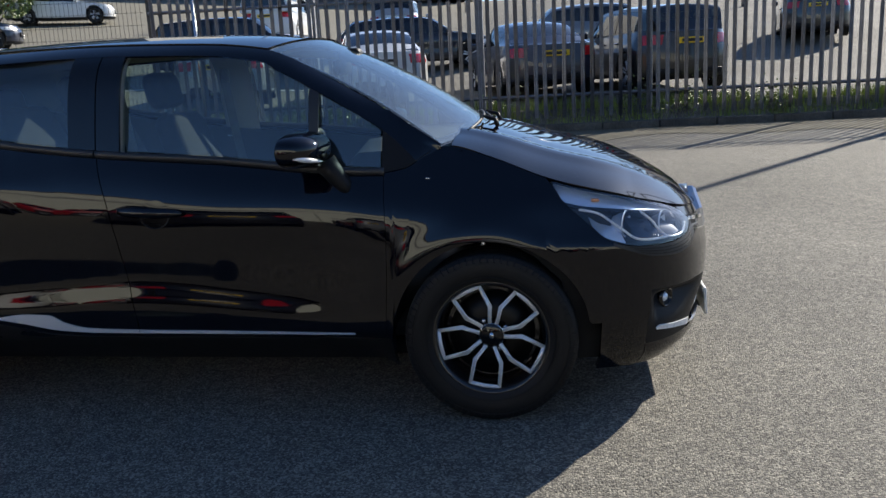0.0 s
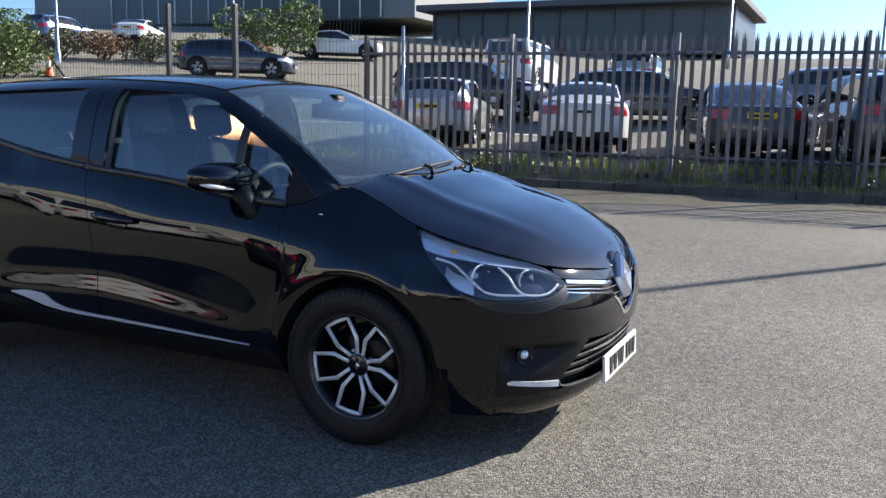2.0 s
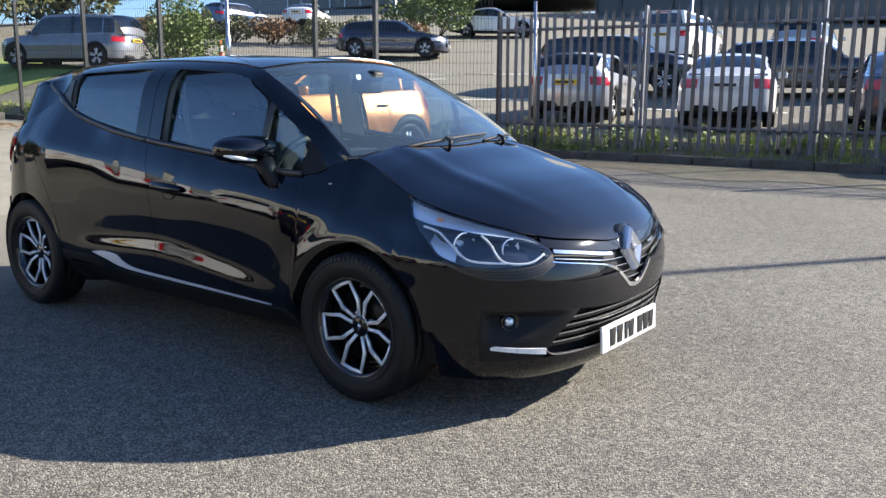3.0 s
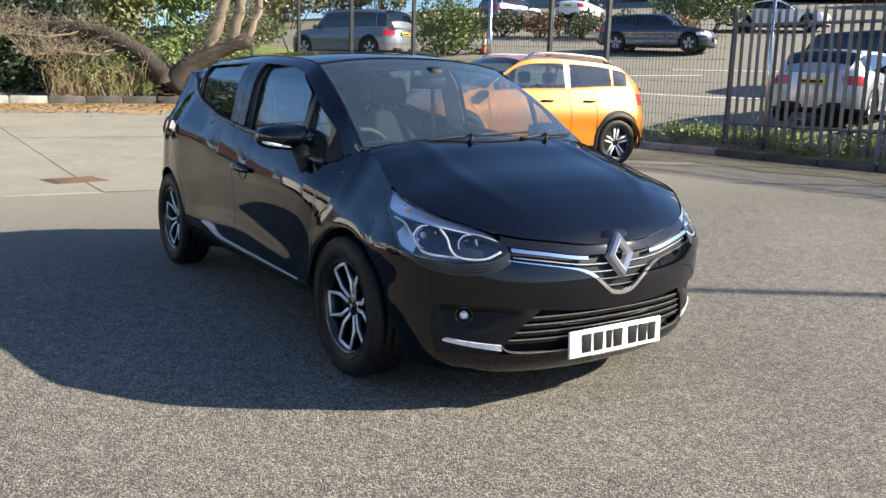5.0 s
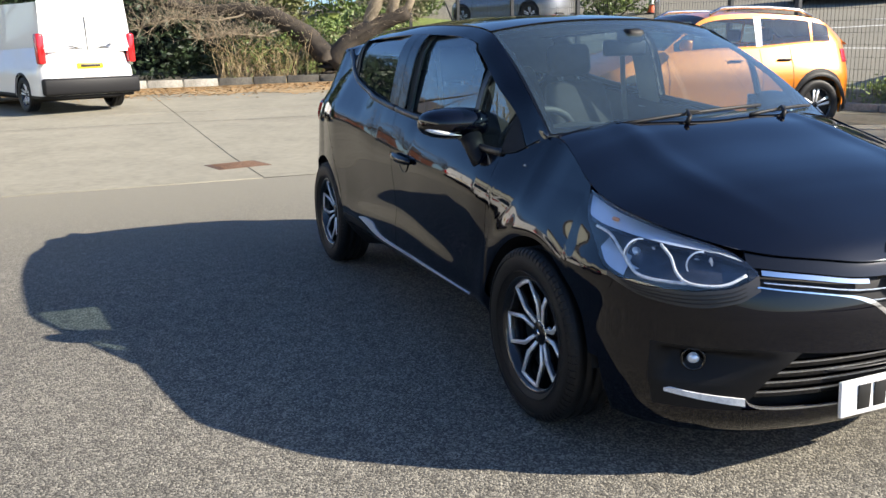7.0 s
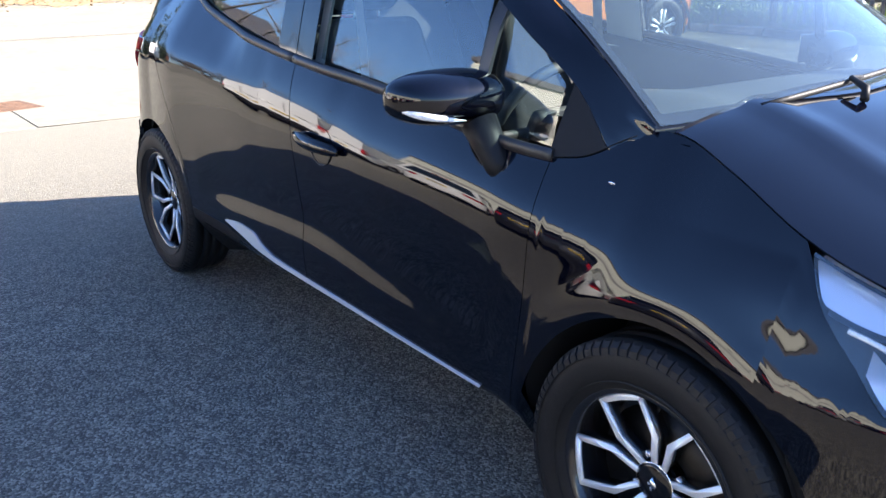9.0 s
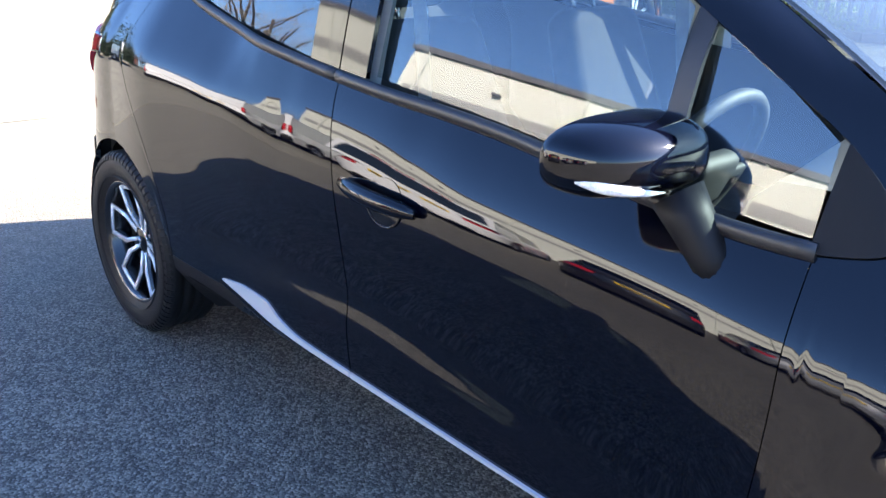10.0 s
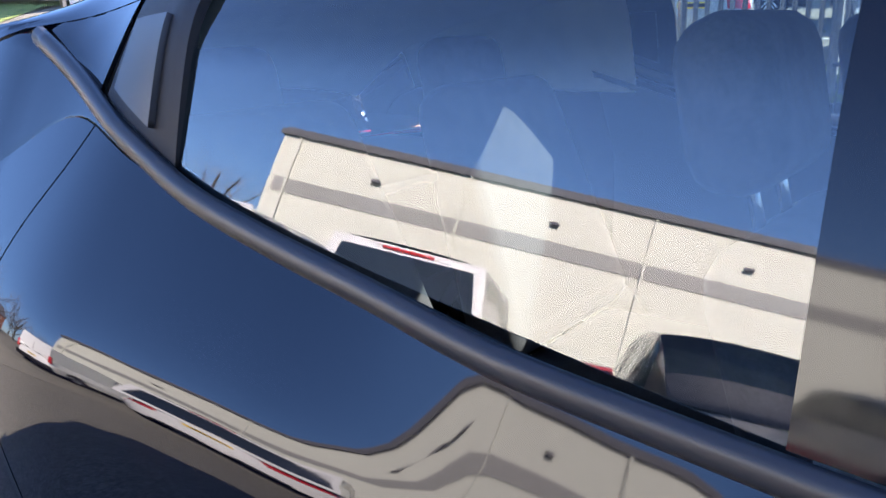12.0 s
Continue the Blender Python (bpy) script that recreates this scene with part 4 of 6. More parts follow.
# wipers
for y0, b0, y1, b1 in [(-0.42, 0.015, 0.26, 0.085), (0.16, 0.02, 0.60, 0.075)]:
    def on_screen(s_, up):
        return screen_at((lerp(y0, y1, s_) / 0.66 + 1) / 2, lerp(b0, b1, s_)) + Vector((0.5, 0, 0.86)) * up
    root_ = on_screen(0.42, 0.0) + Vector((0.075, -0.05, -0.012))
    wp = part("wiper", tube(bmesh.new(), [root_, root_ + Vector((-0.01, 0.02, 0.022)), on_screen(0.42, 0.028), on_screen(0.5, 0.022)], [0.010, 0.009, 0.006, 0.004], 8), M["plastic"], car)
    part("wiper_blade", tube(bmesh.new(), [on_screen(s_ / 8, 0.010 + 0.006 * math.sin(math.pi * s_ / 8)) for s_ in range(9)], 0.0055, 6, flat=1.3), M["rubber"], wp)
# tail
def hatch_at(a, b):
    """The tailgate's screen: from the roof's end down to the tail."""
    top_ = roof_at(1.0, a)
    u = UEND_R + 0.0
    v = 2 * a - 1
    q = hero.at(hero.u_of(-1.70 - 0.075 * (1 - v * v), 1.0), 1.005)
    return top_.lerp(Vector((q.x, math.copysign(abs(q.y) * abs(v), v) if abs(v) > 0.999 else 0.50 * v, 1.005)), b) + Vector((-0.02, 0, 0.0)) * math.sin(math.pi * b)


part("rear_screen", grid(hatch_at, 20, 10), M["gloss_black"], car)
part("rear_shelf", grid(lambda a, b: (lambda p, w: Vector((p.x, -p.y * w, p.z)))(hero.at(lerp(hero.u_of(-1.62, 0.95), UEND_R, a), hero.high(lerp(hero.u_of(-1.62, 0.95), UEND_R, a))), 2 * b - 1), 12, 10, flip=True), M["paint"], car)
TAIL_LOW = lambda u: lerp(0.80, 0.935, step((hero.x_of(u, 0.85) + 1.66) / 0.22))
both("tail_light", hero.skin(const(UEND_R + 0.25), const(hero.u_of(-1.45, 0.85)), TAIL_LOW, lambda u: 1.003 - 0.02 * step((hero.x_of(u, 0.85) + 1.6) / 0.15), 24, 8, gap=0.0, push=0.012, lip=0.03), M["red_lens"], car, "red tail light with a clear band")
both("tail_light_clear", hero.skin(const(UEND_R + 0.25), const(hero.u_of(-1.60, 0.8)), const(0.765), const(0.80), 16, 3, gap=0.0, push=0.012, lip=0.03), M["drl"], car, "clear lower band of the tail light")
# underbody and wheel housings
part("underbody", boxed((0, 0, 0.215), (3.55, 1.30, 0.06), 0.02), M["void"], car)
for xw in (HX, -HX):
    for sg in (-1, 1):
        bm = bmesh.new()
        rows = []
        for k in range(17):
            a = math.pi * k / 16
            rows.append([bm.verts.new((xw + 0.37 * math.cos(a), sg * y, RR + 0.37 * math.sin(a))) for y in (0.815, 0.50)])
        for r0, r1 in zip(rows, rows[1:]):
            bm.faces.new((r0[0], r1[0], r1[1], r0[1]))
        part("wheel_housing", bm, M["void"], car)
        wheel(car, (xw, sg * 0.752, RR), sg, RR, 0.211, 0.195, phase=260.8 if xw > 0 else 97.0)
# side trim strip on the sill, silver, and the crease strip above
STRIP_LO = curve([(-0.62, 0.398), (-0.5, 0.378), (-0.36, 0.352), (-0.2, 0.342), (0.3, 0.336), (0.8, 0.329)])
STRIP_HI = curve([(-0.62, 0.402), (-0.5, 0.416), (-0.40, 0.412), (-0.33, 0.380), (-0.24, 0.360), (-0.1, 0.354), (0.3, 0.347), (0.8, 0.333)])
for x0, x1 in ((-0.62, -0.038), (-0.034, 0.8)):
    both("sill_strip", hero.skin(const(x0), const(x1), STRIP_LO, STRIP_HI, 50, 4, gap=0.0, push=0.006, lip=0.010), M["sill_satin"], car, "silver strip along the sill")
both("sill_cover", hero.skin(const(-0.93), const(0.93), hero.low, lambda u: max(hero.low(u) + 0.01, STRIP_LO(u) - 0.02), 50, 5, gap=0.0, push=0.003, lip=0.010), M["plastic"], car)
# door handles
for x0 in (0.065,):
    bm = bmesh.new()
    pts = []
    for i in range(9):
        s = i / 8
        x = lerp(x0 - 0.122, x0 + 0.122, s)
        z = 0.806 - 0.012 * s
        pts.append(Vector((x, -hero.width(x, z) - 0.012 - 0.017 * math.sin(math.pi * s), z)))
    tube(bm, pts, [0.010, 0.015, 0.017, 0.017, 0.017, 0.017, 0.016, 0.014, 0.009], 12, flat=1.15)
    both("door_handle", bm, M["paint"], car)
    def cup(a, b):
        an = 2 * math.pi * a
        x, z = x0 + 0.012 + 0.058 * b * math.cos(an), 0.790 + 0.052 * b * math.sin(an)
        return Vector((x, -hero.width(x, z) - 0.0014, z))
    both("handle_cup", grid(cup, 28, 3), M["gloss_black"], car)
    both("cup_rim", tube(bmesh.new(), [cup(0.45 + 0.6 * i / 20, 1.0) for i in range(21)], [0.0026] * 21, 8), M["paint"], car)
# door mirrors
def boxy(c, e):
    return math.copysign(abs(c) ** e, c)


for sg in (-1, 1):
    bm = bmesh.new()
    bmesh.ops.create_uvsphere(bm, u_segments=48, v_segments=28, radius=1)
    for v in bm.verts:
        x, y, z = v.co
        out = 0.5 + 0.5 * y  # 1 at the outer end
        hh = lerp(0.070, 0.056, out)
        zz = boxy(z, 0.7) * hh
        xx = boxy(x, 0.85) * 0.095 if x > 0 else -abs(x) ** 0.3 * 0.022
        if x > 0:
            zz *= 1 - 0.2 * x * x
        v.co = (xx - 0.05 * out, boxy(y, 0.72) * 0.14, zz + 0.006 * out)
    bm.transform(Matrix.Translation((0.665, sg * 0.828, 1.003)) @ Matrix.Diagonal((1, sg, 1, 1)))
    if sg < 0:
        bmesh.ops.reverse_faces(bm, faces=bm.faces[:])
    mir = part("door_mirror", bm, M["paint"], car, "gloss black door mirror housing")
    bm = bmesh.new()
    pts = []
    for k in range(13):
        a = lerp(0.0, 0.88, k / 12)
        y = a
        out = 0.5 + 0.5 * y
        cx = math.sqrt(max(0, 1 - y * y)) ** 0.85 * 0.097
        pts.append((0.665 + cx - 0.05 * out - 0.010, sg * (0.828 + boxy(y, 0.72) * 0.137), 0.938 + 0.054 * out))
    tube(bm, pts, [0.001, 0.003, 0.005, 0.006, 0.007, 0.008, 0.009, 0.0095, 0.010, 0.010, 0.009, 0.007, 0.004], 10, flat=1.0)
    part("mirror_indicator", bm, M["drl"], mir, "clear indicator lens")
    bm = bmesh.new()
    tube(bm, [(0.795, sg * 0.776, 0.838), (0.785, sg * 0.782, 0.872), (0.752, sg * 0.783, 0.915), (0.722, sg * 0.786, 0.955)], [0.030, 0.035, 0.040, 0.046], 16, flat=0.9)
    part("mirror_arm", bm, M["plastic"], mir)
    part("mirror_pane", boxed((0.619, sg * 0.824, 1.008), (0.004, 0.20, 0.094), 0.0018, Matrix.Rotation(radians(-sg * 9), 3, "Z")), M["mirror"], mir)
# side badge on the wing
for sg in (-1, 1):
    bm = bmesh.new()
    bmesh.ops.create_uvsphere(bm, u_segments=20, v_segments=10, radius=1)
    bm.transform(Matrix.Translation((1.08, sg * (hero.width(1.08, 0.88) + 0.0), 0.88)) @ Matrix.Diagonal((0.010, 0.002, 0.004, 1)))
    part("side_repeater", bm, M["satin"], car)
# aerial
part("aerial", tube(bmesh.new(), [(-1.18, 0, 1.425), (-1.2, 0, 1.445), (-1.33, 0, 1.58)], [0.016, 0.006, 0.003], 8), M["plastic"], car)
# cabin
part("cabin_floor", boxed((0, 0, 0.30), (2.9, 1.36, 0.05)), M["dash"], car)
part("dashboard", grid(lambda a, b: Vector((lerp(1.24, 0.62, b) - 0.05 * math.sin(math.pi * a) * b, 0.66 * (2 * a - 1), 0.955 + 0.02 * math.sin(math.pi * b) - 0.32 * max(0, b - 0.72) / 0.28 + 0.03 * math.exp(-((2 * a - 1 + 0.55) / 0.25) ** 2) * math.sin(math.pi * b))), 24, 16, flip=True), M["dash"], car)
for x0, y0 in [(0.02, -0.36), (0.02, 0.36), (-0.85, -0.36), (-0.85, 0.36)]:
    front = x0 > -0.5
    bk = boxed((0, 0, 0.31), (0.13, 0.48 if front else 0.58, 0.60), 0.055, segs=3)
    for v in bk.verts:
        v.co.y *= 1 - 0.28 * max(0, v.co.z - 0.2) / 0.4
        v.co.x += 0.03 * abs(v.co.y) * 4
    bk.transform(Matrix.Translation((x0 - 0.20, y0, 0.52 + (0.0 if front else 0.06))) @ Matrix.Rotation(radians(-20), 4, "Y"))
    st = part("seat_back", bk, M["seat"], car)
    hd = boxed((0, 0, 0), (0.10, 0.26, 0.18), 0.045, segs=3)
    hd.transform(Matrix.Translation((x0 - 0.44, y0, 1.215 if front else 1.17)) @ Matrix.Rotation(radians(-12), 4, "Y"))
    part("headrest", hd, M["seat"], st)
    bm = bmesh.new()
    for dy in (-0.05, 0.05):
        tube(bm, [(x0 - 0.405, y0 + dy, 1.06), (x0 - 0.435, y0 + dy, 1.18)], 0.007, 6)
    part("headrest_rods", bm, M["satin"], st)
    cu = boxed((x0 + 0.08, y0, 0.53), (0.54, 0.50, 0.14), 0.05, segs=3)
    part("seat_cushion", cu, M["seat"], car)
bm = bmesh.new()
ringp = [(0.0, 0.185 * math.cos(2 * math.pi * k / 36), 0.185 * math.sin(2 * math.pi * k / 36)) for k in range(37)]
tube(bm, ringp, 0.016, 8, caps=False)
box(bm, (0.02, 0, 0.0), (0.05, 0.15, 0.12), 0.02)
box(bm, (0.012, 0, -0.01), (0.02, 0.34, 0.03), 0.008)
box(bm, (0.012, 0, -0.09), (0.02, 0.03, 0.18), 0.008)
bm.transform(Matrix.Translation((0.50, -0.36, 0.865)) @ Matrix.Rotation(radians(24), 4, "Y"))
part("steering_wheel", bm, M["dash"], car)
part("rear_view_mirror", boxed((0.60, 0.02, 1.285), (0.03, 0.22, 0.07), 0.014), M["plastic"], car)
part("mirror_glass", boxed((0.583, 0.02, 1.285), (0.003, 0.205, 0.058), 0.001), M["mirror"], car)
part("sensor_pod", boxed((0.64, 0.02, 1.335), (0.10, 0.09, 0.06), 0.02), M["plastic"], car)
both("pillar_trim", grid(lambda a, b: house_side(lerp(-0.26, -0.07, a), lerp(0.95, 1.37, b)) + Vector((0, 0.045, 0)), 4, 10), M["pale_trim"], car)
both("pillar_trim", grid(lambda a, b: house_side(lerp(-1.6, -1.0, a), lerp(1.12, 1.34, b)) + Vector((0, 0.05, 0)), 4, 10), M["pale_trim"], car)
part("headlining", grid(lambda a, b: roof_at(a, b) * 0.985 + Vector((0, 0, -0.022)), 16, 12), M["pale_trim"], car)
for sg in (-1, 1):
    bm = grid(lambda a, b: Vector((lerp(-0.17, -0.06, b) + (a - 0.5) * 0.048, sg * lerp(0.545, 0.62, b) - sg * 0.03 * math.sin(math.pi * b), lerp(1.26, 0.42, b))), 2, 14)
    part("seat_belt", bm, M["seat_pale"], car)
    part("belt_anchor", boxed((-0.17, sg * 0.55, 1.27), (0.05, 0.02, 0.07), 0.008), M["seat_pale"], car)
part("parcel_shelf", boxed((-1.45, 0, 0.98), (0.5, 1.1, 0.02), 0.005), M["dash"], car)
both("door_lining", grid(lambda a, b: (lambda p: Vector((p.x, p.y + 0.07, p.z)))(hero.at(lerp(-1.1, 0.9, a), lerp(0.35, hero.top(lerp(-1.1, 0.9, a)) - 0.012, b))), 30, 8, flip=True), M["dash"], car)


# ---- ground ----
def fence_y(x):
    return 10.55 + 0.1 * x


def rise(x, y):
    """The yard is all but level; the ground climbs beyond the fences."""
    d = y - fence_y(x)
    z = 0.022 * min(60.0, max(0.0, -x - 7.0)) + 0.009 * min(9.0, max(0.0, y - 0.5))
    z += 0.34 * min(1.0, max(0.0, (d + 0.12) / 0.25))
    if d > 0.6:
        z += 0.05 * (min(d, 6) - 0.6) + 0.112 * (min(max(d, 6), 55) - 6) + 0.045 * min(40.0, max(0.0, -x - 5.0)) * min(1.0, (d - 0.6) / 3)
    if x < -21.5:
        z = max(z, 0.35 + 0.09 * min(12.0, -x - 21.5))
    return z


def ground_sheet():
    bm = bmesh.new()
    def axis(lo, hi):
        out, v = [], 0.0
        fine = [i * 1.0 for i in range(-30, 31)]
        far = [34, 40, 48, 60, 80, 120, 200, 400, 900, 2500]
        return sorted({-f for f in far} | set(fine) | set(far))
    xs = axis(0, 0)
    ys = sorted(set(axis(0, 0)) | {0.05 - 0.17, 0.0, 0.13, 0.35, 0.6})
    # rows run along the fence line, so that the verge's edge is straight
    rows = [[bm.verts.new((x, y + fence_y(max(-40, min(40, x))), rise(max(-300, min(300, x)), y + fence_y(max(-40, min(40, x)))))) for y in ys] for x in xs]
    for r0, r1 in zip(rows, rows[1:]):
        for j in range(len(ys) - 1):
            bm.faces.new((r0[j], r1[j], r1[j + 1], r0[j + 1]))
    return bm


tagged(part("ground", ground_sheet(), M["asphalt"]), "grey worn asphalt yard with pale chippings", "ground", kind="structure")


# ---- parked cars ----
SECT = [(0.15, -0.06), (0.25, -0.01), (0.40, 0.0), (0.55, -0.01), (0.70, 0.0), (0.80, -0.01), (0.95, -0.06), (1.1, -0.12), (1.3, -0.2)]


def parked_car(name, label, at, paint, length=4.4, width=1.78, height=1.45, kind="hatch", wheel_r=0.32, group="", rails=False, clad=False, plate="plate_y", glass="dark_glass", bright=None, see=False, wb=None, pillar="gloss_black", rear=None, lift=0.0):
    """A parked car facing along its own x, with its parts, standing at a pose."""
    root = thing(name, label, "car" if kind not in ("van", "pickup") else kind, group, at=at)
    L, H, h = length, height, width / 2
    wb = wb or L * (0.62 if kind != "saloon" else 0.60)
    xf_w, xr_w = wb / 2 + 0.02, -wb / 2 + 0.02
    front, back = L * 0.5, -L * 0.5
    tall = {"hatch": 0.0, "saloon": 0.0, "suv": 0.12, "van": 0.25, "pickup": 0.2}[kind]
    zb = 0.90 + tall + 0.02 + lift  # belt
    hood = 0.74 + tall * 1.2
    tailz = {"hatch": zb + 0.03, "saloon": zb + 0.02, "suv": zb + 0.02, "van": zb, "pickup": zb}[kind]
    cowl_x = {"hatch": 0.22, "saloon": 0.18, "suv": 0.22, "van": 0.27, "pickup": 0.24}[kind] * L
    roof_f = cowl_x - {"hatch": 0.15, "saloon": 0.15, "suv": 0.12, "van": 0.10, "pickup": 0.10}[kind] * L
    roof_r = {"hatch": -0.37, "saloon": -0.20, "suv": -0.415, "van": -0.488, "pickup": -0.16}[kind] * L
    roof_r = rear * L if rear else roof_r
    deck = {"hatch": -0.474, "saloon": -0.40, "suv": -0.486, "van": -0.497, "pickup": -0.19}[kind] * L
    s = Shape(h, SECT, [(back, -0.02), (0, 0.0), (front, -0.03)],
              [(0.15, front - 0.1), (0.3, front - 0.02), (0.5, front), (hood - 0.1, front - 0.05), (hood, front - 0.12), (zb + 0.2, front - 0.15)],
              [(0.15, back + 0.1), (0.3, back + 0.02), (0.55, back), (tailz - 0.1, back + 0.03), (tailz + 0.1, back + 0.05)],
              [(back, tailz), (roof_r, zb + (0.07 if kind == "hatch" else 0.04)), (-0.1 * L, zb + 0.015), (0.05 * L, zb), (cowl_x - 0.1, zb - 0.01), (cowl_x + 0.02, zb + 0.015), (lerp(cowl_x, front, 0.6), lerp(zb, hood, 0.55)), (front - 0.1, hood)],
              L * 0.33, -L * (0.34 if kind != "van" else 0.40), [(xf_w, wheel_r), (xr_w, wheel_r)], wheel_r + 0.045, [(back, 0.26), (0, 0.2 + tall * 0.5), (front, 0.2)], 0.018, 2.8 if kind != "van" else 5.0, 2.2 if kind != "van" else 4.0)
    P = M[paint] if isinstance(paint, str) else paint
    a, b = s.xr - 1, s.xf + 1
    both("body_side", s.skin(const(a), const(b), s.low, s.high, 56, 12, lip=0.02, gap=0), P, root)

    def hood_at(f, v):
        p = s.at(lerp(s.u_of(cowl_x, 0.8), b, f), 0)
        u = lerp(s.u_of(cowl_x, 0.8), b, f)
        p = s.at(u, s.high(u))
        w = 2 * v - 1
        return Vector((p.x, -p.y * w, p.z + 0.06 * (1 - f**3) * (1 - w * w)))

    part("bonnet", grid(hood_at, 16, 10), P, root)
    cz, cy = H - 0.07, h - (0.24 if kind != "van" else 0.13)
    ZT = curve([(deck, tailz), (roof_r, cz - (0.085 if kind in ("hatch", "saloon", "suv") else 0.02)), (lerp(roof_r, roof_f, 0.35), cz - 0.018), (lerp(roof_r, roof_f, 0.62), cz), (lerp(roof_r, roof_f, 0.85), cz - 0.01), (roof_f, cz - 0.05), (lerp(roof_f, cowl_x, 0.5), lerp(cz - 0.05, zb, 0.43)), (cowl_x, zb + 0.015)])
    zt = lambda x: ZT(x)
    yd = {"hatch": 0.62, "saloon": 0.8, "suv": 0.62, "van": 0.9, "pickup": 0.8}[kind] * h
    YT = curve([(deck, yd), (roof_r, cy - 0.02), (roof_f, cy), (cowl_x, h - 0.13)])
    yt = lambda x: YT(x)

    def side(x, t):
        z0 = s.top(x)
        z1 = max(z0 + 0.002, zt(x))
        return Vector((x, -lerp(abs(s.at(s.u_of(x, z0), z0).y), yt(x), 0.7 * t + 0.3 * t * t), lerp(z0, z1, t)))

    xm, xb = lerp(roof_r, roof_f, 0.56), cowl_x - 0.13
    xe = lerp(deck, roof_r, {"hatch": 0.72, "suv": 0.72, "saloon": 0.62}.get(kind, 1.0))
    xq = lerp(xe, xm, 0.26)
    spans = [(xe, xq - 0.02), (xq + 0.02, xm - 0.045), (xm + 0.045, xb)]
    if kind == "van":
        spans = [(roof_f - 0.55, xb)]
    elif kind == "pickup":
        spans = [(roof_r + 0.1, xb)]
    cut = sorted({q for sp in spans for q in sp})
    fs = sorted({(q - deck) / (cowl_x - deck) for q in cut} | {k / 30 for k in range(31) if all(abs(k / 30 * (cowl_x - deck) + deck - q) > 0.02 for q in cut)})
    wall = grid(lambda f, t: side(lerp(deck, cowl_x, f), t), fs, [0, 0.07, 0.25, 0.45, 0.65, 0.87, 0.94, 1])
    gone = []
    for f_ in wall.faces:
        xs_, ts_ = [v.co.x for v in f_.verts], sum(v.co.z for v in f_.verts) / 4
        xc = sum(xs_) / 4
        z0, z1 = s.top(xc), max(s.top(xc) + 0.002, zt(xc))
        if any(a_ < xc < b_ for a_, b_ in spans) and 0.06 < (ts_ - z0) / (z1 - z0) < 0.88:
            gone.append(f_)
    bmesh.ops.delete(wall, geom=gone, context="FACES")
    both("pillar_side", wall, P, root)
    for x0, x1 in spans:
        def pane(f, t):
            p = side(lerp(x0, x1, f), lerp(0.06, 0.88, t))
            return Vector((p.x, p.y + 0.004, p.z))
        both("side_window", grid(pane, 14, 6), M[glass], root)
    if kind in ("hatch", "suv", "saloon"):
        both("door_pillar", grid(lambda f, t: side(lerp(xm - 0.05, xm + 0.05, f), lerp(0.05, 0.9, t)) + Vector((0, -0.003, 0)), 3, 6), M[pillar], root)
        for x0 in (xm, cowl_x - 0.02, xr_w + wheel_r + 0.06):
            both("door_seam", s.skin(const(x0 - 0.004), const(x0 + 0.004), s.low, lambda u: s.high(u) - 0.01, 1, 12, lip=0, gap=0, push=0.0015), M["void"], root)

    def roof(f, v):
        x = lerp(roof_f, roof_r, f)
        w = 2 * v - 1
        return Vector((x, yt(x) * w, zt(x) + 0.06 * (1 - abs(w) ** 2.5)))

    part("roof", grid(roof, 16, 12), P, root)

    def screen(f, v, x0, x1, up=0.012):
        x = lerp(x0, x1, f)
        w = (2 * v - 1)
        return Vector((x + 0.07 * (1 - w * w) * (1 if x0 > 0 else -0.4), yt(x) * w, max(s.top(x), zt(x)) + 0.06 * (1 - abs(w) ** 2.5) * (1 - f) + up * (1 - abs(w) ** 6)))

    part("windscreen", grid(lambda f, v: screen(f, v, roof_f, cowl_x + 0.02), 10, 12, flip=True), M[glass], root)
    if kind != "van":
        part("rear_screen", grid(lambda f, v: screen(f, v, roof_r, lerp(roof_r, deck, 0.72 if kind != "saloon" else 0.95)), 8, 12), M["dark_glass"], root)
        part("tailgate", grid(lambda f, v: screen(f, v, lerp(roof_r, deck, 0.68), deck - 0.02, 0.0), 6, 12), P, root)
    else:
        part("rear_door_pair", grid(lambda f, v: Vector((back + 0.04 + 0.05 * (1 - f) ** 2, lerp(cy, h - 0.07, f) * (2 * v - 1), lerp(cz + 0.03, tailz - 0.05, f))), 8, 10), P, root)
        part("door_seam", boxed((back + 0.038, 0, 1.2), (0.02, 0.012, H - 1.0), 0.002), M["void"], root)
        part("rear_bumper", boxed((back + 0.0, 0, 0.48), (0.16, width - 0.03, 0.32), 0.05), M["plastic"], root)
        for sg in (-1, 1):
            part("tail_light", boxed((back + 0.09, sg * (h - 0.085), 1.18), (0.16, 0.15, 0.56), 0.04), M["red_lens"], root)
    if kind == "saloon":
        part("boot_lid", grid(lambda f, v: (lambda p, w: Vector((p.x, -p.y * w, p.z + 0.03 * (1 - w * w) * (1 - f))))(s.at(lerp(s.u_of(deck + 0.05, 0.9), a, f), s.high(lerp(s.u_of(deck + 0.05, 0.9), a, f))), 2 * v - 1), 14, 10, flip=True), P, root)
    if kind in ("hatch", "suv", "van"):
        part("tail_deck", grid(lambda f, v: (lambda p, w: Vector((p.x, -p.y * w, p.z + 0.004)))(s.at(lerp(s.u_of(deck + 0.12, 0.9), a, f), s.high(lerp(s.u_of(deck + 0.12, 0.9), a, f))), 2 * v - 1), 8, 8, flip=True), P, root)
